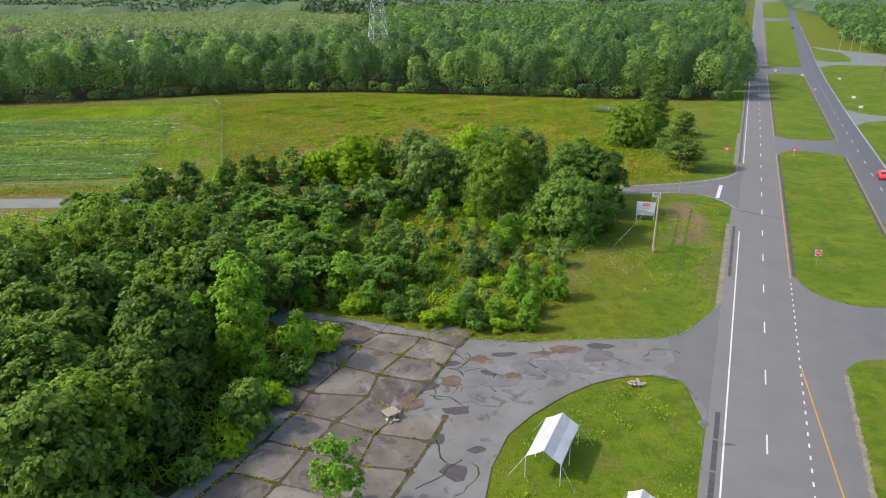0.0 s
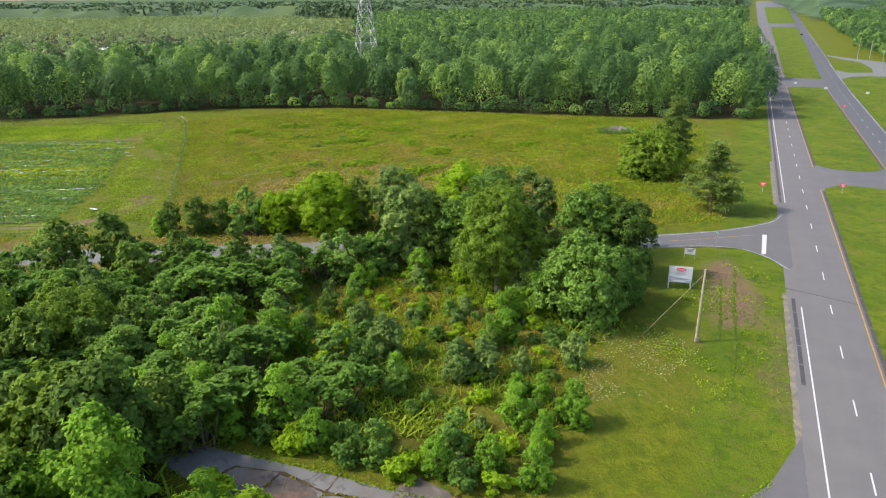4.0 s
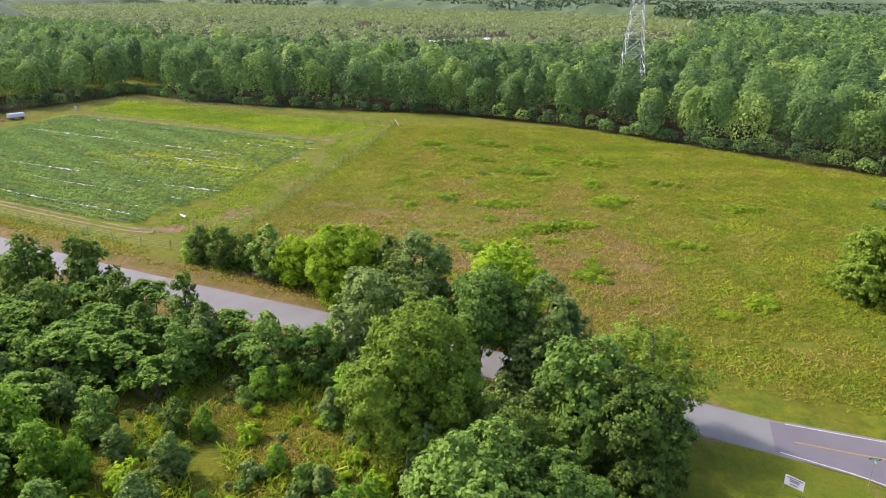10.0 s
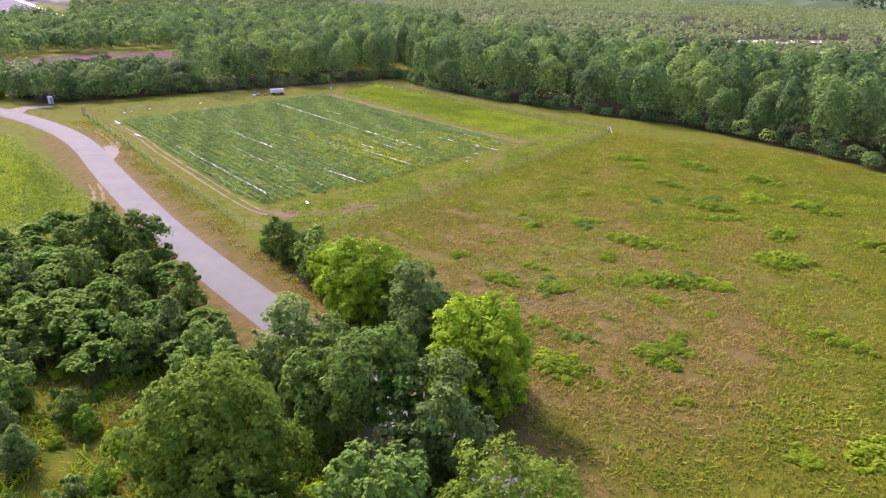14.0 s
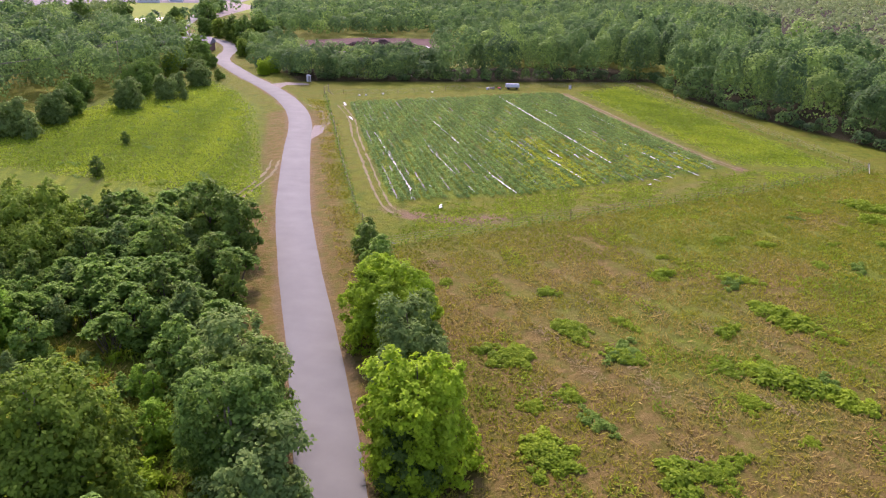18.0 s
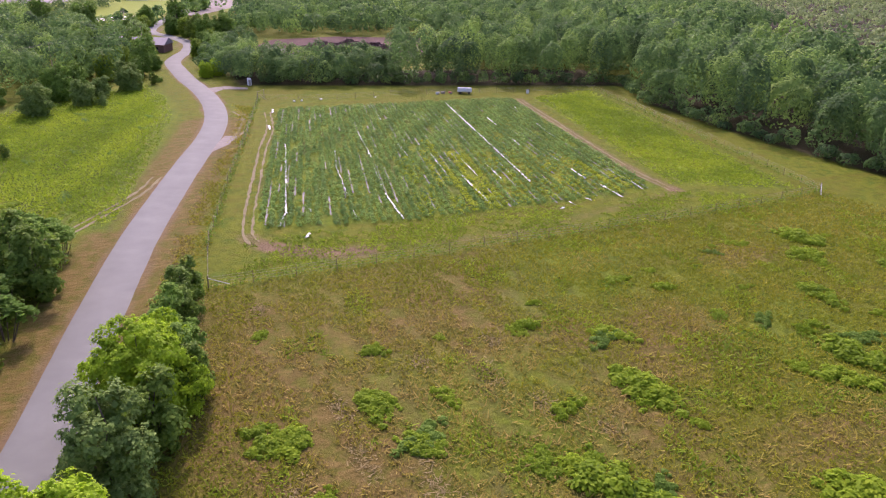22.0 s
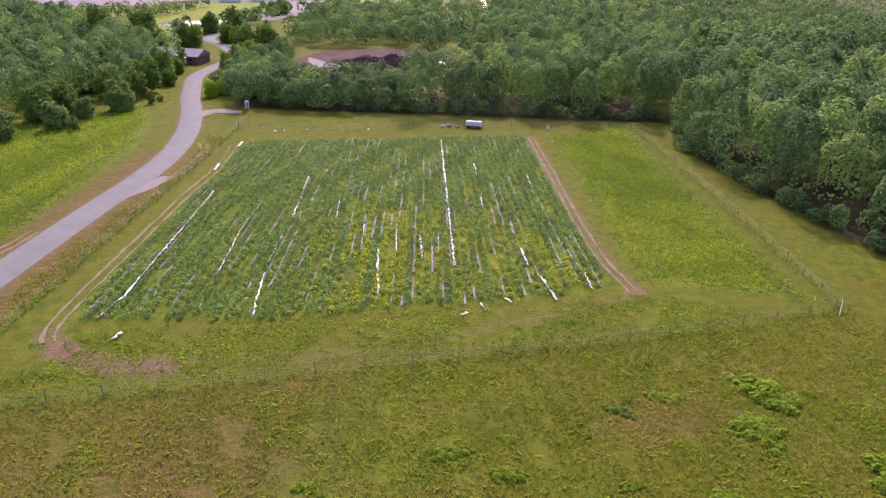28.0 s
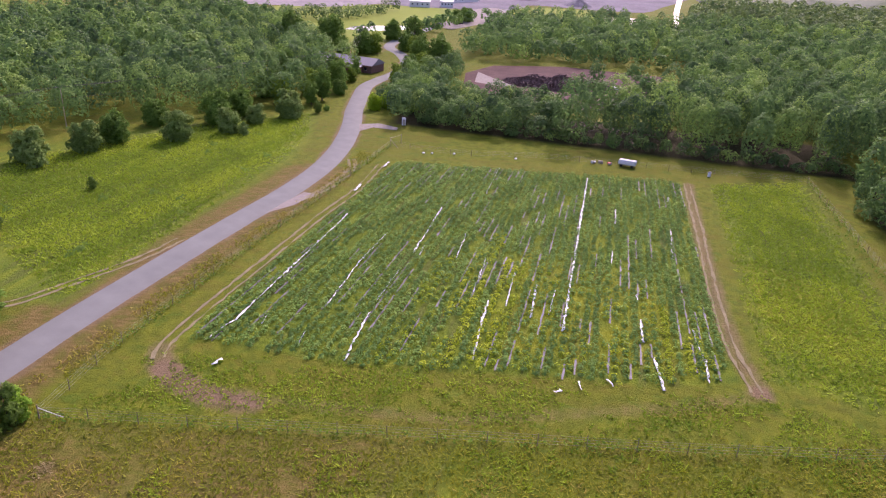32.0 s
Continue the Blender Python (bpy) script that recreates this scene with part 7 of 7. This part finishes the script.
def blades(name, p, height, width, lean, mat, label, tone, category="grass"):
    """Upright, leaning blades of grass at the points p, as one sheet."""
    n = len(p)
    a = rm.uniform(0, 6.283, n)
    side = np.column_stack([np.cos(a), np.sin(a), np.zeros(n)])
    hgt = np.broadcast_to(height, n) * rm.uniform(0.6, 1.4, n)
    tip = np.column_stack([rm.normal(0, lean, (n, 2)) * hgt[:, None], hgt])
    w = (np.broadcast_to(width, n) * rm.uniform(0.6, 1.4, n))[:, None] * side
    foot = np.column_stack([p, np.full(n, -0.02)])
    v = np.stack([foot - w * 0.5, foot + w * 0.5, foot + tip + w * 0.3, foot + tip - w * 0.3], 1).reshape(-1, 3)
    ob = new(name, arrays(name, v, np.arange(4 * n).reshape(n, 4), mat, tone=np.repeat(tone, 4)))
    return tagged(ob, label, category, kind="stuff")


def grass(name, poly, gap, height, width, mat, label, tone_of, keep=None, per=3, lean=1.0, fade=7.0):
    """Tufts of blades over a stretch of ground."""
    p = scatter(poly, gap, r=rm)
    if keep is not None:
        p = p[keep(p)]
    rim = away(p, list(poly) + [poly[0]])
    p = p[rm.uniform(0, 1, len(p)) < 0.15 + rim / fade]
    tone = np.repeat(tone_of(p) + rm.normal(0, 0.1, len(p)), per)
    tall = np.repeat(rm.uniform(0.6, 1.5, len(p)), per)
    p = np.repeat(p, per, 0) + rm.normal(0, gap * 0.32, (per * len(p), 2))
    return blades(name, p, height * tall, width, lean, mat, label, np.clip(tone, 0, 1.2))


def drybelt(p):
    q = (p - [-8, 170]) @ np.array([[0.957, -0.29], [0.29, 0.957]])
    return np.exp(-((q[:, 0] / 34) ** 2 + (q[:, 1] / 20) ** 2)) * np.clip(0.75 + 1.1 * fieldnoise(q * [0.4, 1.3], 0.22, 56), 0, 1.4)


def mottle(p):
    """Uneven growth of the meadow at several sizes, drawn out along the old mowing lines."""
    q = p @ np.array([[0.957, -0.29], [0.29, 0.957]])
    return fieldnoise(p, 0.09, 4) * 0.35 + fieldnoise(q * [1.0, 0.35], 0.35, 6) * 0.5 + fieldnoise(p, 0.9, 16) * 0.4


MEADOW_GROWTH = [(-44, 140), (-80, 257), (-30, 280), (7, 271), (57, 257), (84, 240), (66, 165), (54, 144), (20, 139)]
grass("meadow_grass", MEADOW_GROWTH, 0.5, 0.22, 0.14, LEAF_GRASS, "tall uneven meadow grass with dry seed heads", lambda p: 0.30 + 0.85 * mottle(p) + 0.45 * drybelt(p) + 0.5 * brown(p), keep=lambda p: fieldnoise(p, 0.7, 42) + 0.5 * drybelt(p) < 0.7)
grass("meadow_weeds", MEADOW_GROWTH, 0.55, 0.2, 0.17, LEAF_WEED, "low leafy weeds scattered through the meadow", lambda p: 0.35 + 0.5 * fieldnoise(p, 0.4, 19), keep=lambda p: fieldnoise(p, 0.16, 8) + 0.7 * fieldnoise(p, 0.6, 9) + 0.006 * (p[:, 0] + 20) + 0.004 * (p[:, 1] - 195) - 0.35 * drybelt(p) - 0.6 * brown(p) > 0.3, lean=1.1)
grass("field_margin_weeds", [(-176, 222), (-84, 227), (-79, 253), (-188, 245)], 0.5, 0.22, 0.22, LEAF_WEED, "lush green weeds beyond the crop", lambda p: 0.45 + 0.45 * fieldnoise(p, 0.15, 3) + 0.3 * fieldnoise(p, 0.6, 13), lean=1.1)
grass("field_front_grass", [(-45, 144), (-60, 144), (-68, 175), (-80, 226), (-76, 250)], 0.5, 0.16, 0.2, LEAF_WEED, "green grass between fence and crop", lambda p: 0.3 + 0.5 * fieldnoise(p, 0.3, 3), keep=lambda p: fieldnoise(p, 0.5, 43) > -0.35, fade=4.0)
grass("south_meadow_weeds", [(-66, 124), (-110, 121), (-150, 117), (-175, 110), (-195, 100), (-160, 76), (-118, 60), (-92, 70)], 0.5, 0.22, 0.22, LEAF_WEED, "lush weeds in bands over the south meadow", lambda p: 0.5 + 0.6 * fieldnoise(p * [0.25, 1.3], 0.2, 5) + 0.15 * fieldnoise(p, 0.5, 15), lean=1.1)
grass("thicket_undergrowth", WOOD_THICKET, 0.5, 0.5, 0.17, LEAF_WEED, "tangled green undergrowth in the thicket", lambda p: 0.4 + 0.6 * fieldnoise(p, 0.2, 7) + 0.3 * fieldnoise(p, 0.8, 17), keep=lambda p: fieldnoise(p, 0.35, 10) > np.where(inside(p, GLADE), 0.15, -0.45), lean=0.9)
grass("glade_grass", GLADE, 0.42, 0.3, 0.075, LEAF_GRASS, "tall olive and brown grass in the thicket's clearing", lambda p: 0.62 + 0.7 * fieldnoise(p, 0.3, 27), keep=lambda p: fieldnoise(p, 0.4, 28) > -0.4, per=6)
grass("wood_rim_undergrowth", WOOD_SOUTH, 0.6, 0.6, 0.25, LEAF_WEED, "vines and weeds on the woodland floor", lambda p: rm.uniform(0, 0.5, len(p)), lean=1.2)
grass("road_verge_grass", [(-58, 141), (-130, 139.5), (-160, 138), (-166, 130.5), (-143, 134), (-125, 135), (-105, 134.6), (-60, 135), (0, 138), (30, 138.5), (40, 141), (0, 141)], 0.5, 0.18, 0.18, LEAF_GRASS, "dry verge grass along the farm road", lambda p: 0.62 + 0.5 * fieldnoise(p, 0.3, 2), keep=lambda p: fieldnoise(p, 0.6, 44) > -0.3, fade=2.0)
# straw beaten flat in the dry belt
straw = np.concatenate([np.array([x, y]) + rm.normal(0, 1, (230, 2)) * [sx * 1.3, 0.6] @ np.array([[0.957, 0.29], [-0.29, 0.957]]) for x, y, sx in ((-19, 176.5, 1.5), (-12, 181, 1.1), (-8.5, 186, 1.6), (-22, 169, 0.8), (-2, 168, 1.5), (-14, 160, 1.0), (3, 172, 1.3), (-6, 162, 1.3), (4, 180, 1.0), (-26, 178, 0.7), (-1, 157, 1.2), (10, 167, 1.1), (-36, 150, 0.6))])
blades("flattened_straw", straw, 0.1, 0.12, 2.4, LEAF_STRAW, "pale straw beaten flat in the meadow", rm.uniform(0, 1, len(straw)))
for pts, wd in (([(-42.8, 142.9), (-57.6, 194.4), (-70, 236), (-77.6, 255.4)], 0.5), ([(-77.6, 255.4), (-188, 246.5)], 0.6), ([(-58, 140.4), (-171, 137.2)], 0.4)):
    L = smooth_line(pts, 0.45)
    p = np.repeat(L, 3, 0) + rm.normal(0, wd, (3 * len(L), 2))
    v, f = cards(np.column_stack([p, rm.uniform(0.1, 0.95, len(p))]), rm.normal(size=(len(p), 3)) + [0, 0, 0.5], 0.26, rm, 1.5)
    tagged(new("fence_weeds", arrays("fence_weeds", v, f, LEAF_PATCH_DARK, tone=np.repeat(rm.uniform(0, 0.6, len(p)), 4))), "tall dark weeds grown up along the fence", "weeds", kind="stuff")
brush = thing("brush_pile", "heap of grey brush and weeds in the meadow", "brush pile", pose(55.5, 229.5, 0))
n = 700
a, q = rm.uniform(0, 6.28, n), np.sqrt(rm.uniform(0, 1, n))
c = np.column_stack([4.5 * q * np.cos(a), 2.6 * q * np.sin(a), 1.5 * (1 - q**2) * rm.uniform(0.4, 1, n) + 0.1])
v, f = cards(c, rm.normal(size=(n, 3)), 0.35, rm, 3.0)
part("stick_heap", arrays("stick_heap", v, f, PALE_WOOD), None, brush)
n = 900
a = rm.uniform(0, 6.28, n)
c = np.column_stack([5.4 * np.cos(a) * rm.uniform(0.75, 1.1, n), 3.3 * np.sin(a) * rm.uniform(0.75, 1.1, n), rm.uniform(0.1, 1.3, n)])
v, f = cards(c, rm.normal(size=(n, 3)) + [0, 0, 0.5], 0.35, rm, 1.5)
part("weed_cover", arrays("weed_cover", v, f, LEAF_MID), None, brush)
dead = thing("brush_pile", "low pile of bare dead branches by the road", "brush pile", pose(-27.5, 140.6, 0))
bm = bmesh.new()
for _ in range(90):
    x, y = rm.normal(0, 1.6), rm.normal(0, 0.9)
    d = rm.normal(size=3) * [1, 1, 0.35]
    tube(bm, (x - d[0], y - d[1], max(0.05, 0.5 - d[2])), (x + d[0], y + d[1], max(0.1, 0.6 + d[2])), 0.035, 0.015, 4)
part("dead_brushwood", bm, BARK, dead)
FLOWER = plain("white_clover", (0.36, 0.38, 0.2), 0.8, 0.1, scale=2, vary=0.2)
for poly, gap in (([(18, 85), (26, 88), (34, 97), (31, 102), (24, 99), (19, 92)], 0.42),):
    p = scatter(poly, gap, r=rm)
    p = p[fieldnoise(p, 0.35, 14) > -0.1]
    v, f = cards(np.column_stack([p, rm.uniform(0.12, 0.3, len(p))]), rm.normal(0, 0.3, (len(p), 3)) + [0, 0, 1], 0.13, rm, 1.0)
    tagged(new("white_flowers", arrays("white_flowers", v, f, FLOWER)), "patch of small white flowers in the grass", "flowers", kind="stuff")

# weeds in the joints of the old lot
jp = np.concatenate([ln + rm.normal(0, 0.1, ln.shape) for ln in joint_lines for _ in range(5)])
jp = jp[fieldnoise(jp, 0.3, 23) + 0.6 * fieldnoise(jp, 1.1, 24) > 0.2]
v, f = cards(np.column_stack([jp, rm.uniform(0.06, 0.2, len(jp))]), rm.normal(0, 0.7, (len(jp), 3)) + [0, 0, 1], 0.16, rm, 1.6)
tagged(new("joint_weeds", arrays("joint_weeds", v, f, LEAF_GRASS, tone=np.repeat(rm.uniform(0, 1.0, len(jp)), 4))), "olive and brown grass grown up in the slab joints", "weeds", kind="stuff")
# ragged grass over the pavement's rim
edge = [p for p in PAVE[4:14]] 
L = smooth_line(edge, 0.3)
p = np.repeat(L, 5, 0) + rm.normal(0, 0.22, (5 * len(L), 2))
v, f = cards(np.column_stack([p, rm.uniform(0.04, 0.22, len(p))]), rm.normal(0, 0.7, (len(p), 3)) + [0, 0, 1], 0.13, rm, 1.7)
tagged(new("rim_grass", arrays("rim_grass", v, f, LEAF_WEED, tone=np.repeat(rm.uniform(0, 0.5, len(p)), 4))), "tufts of grass creeping over the lot's rim", "grass", kind="stuff")
grass("verge_tufts", [hw(30, -16), hw(38, -6), hw(74, -6.5), hw(76, -18), hw(56, -20), hw(42, -24)], 0.4, 0.1, 0.13, LEAF_WEED, "short tufts in the mown verge", lambda p: 0.3 + 0.6 * fieldnoise(p, 0.3, 31), keep=lambda p: fieldnoise(p, 0.35, 32) > -0.1)
grass("lawn_tufts", [(4, 30), (9, 52), (18, 60.5), (24.5, 61), (26, 54), (19, 30)], 0.36, 0.1, 0.12, LEAF_WEED, "short tufts in the mown lawn", lambda p: 0.3 + 0.6 * fieldnoise(p, 0.3, 33), keep=lambda p: fieldnoise(p, 0.35, 34) > -0.1)
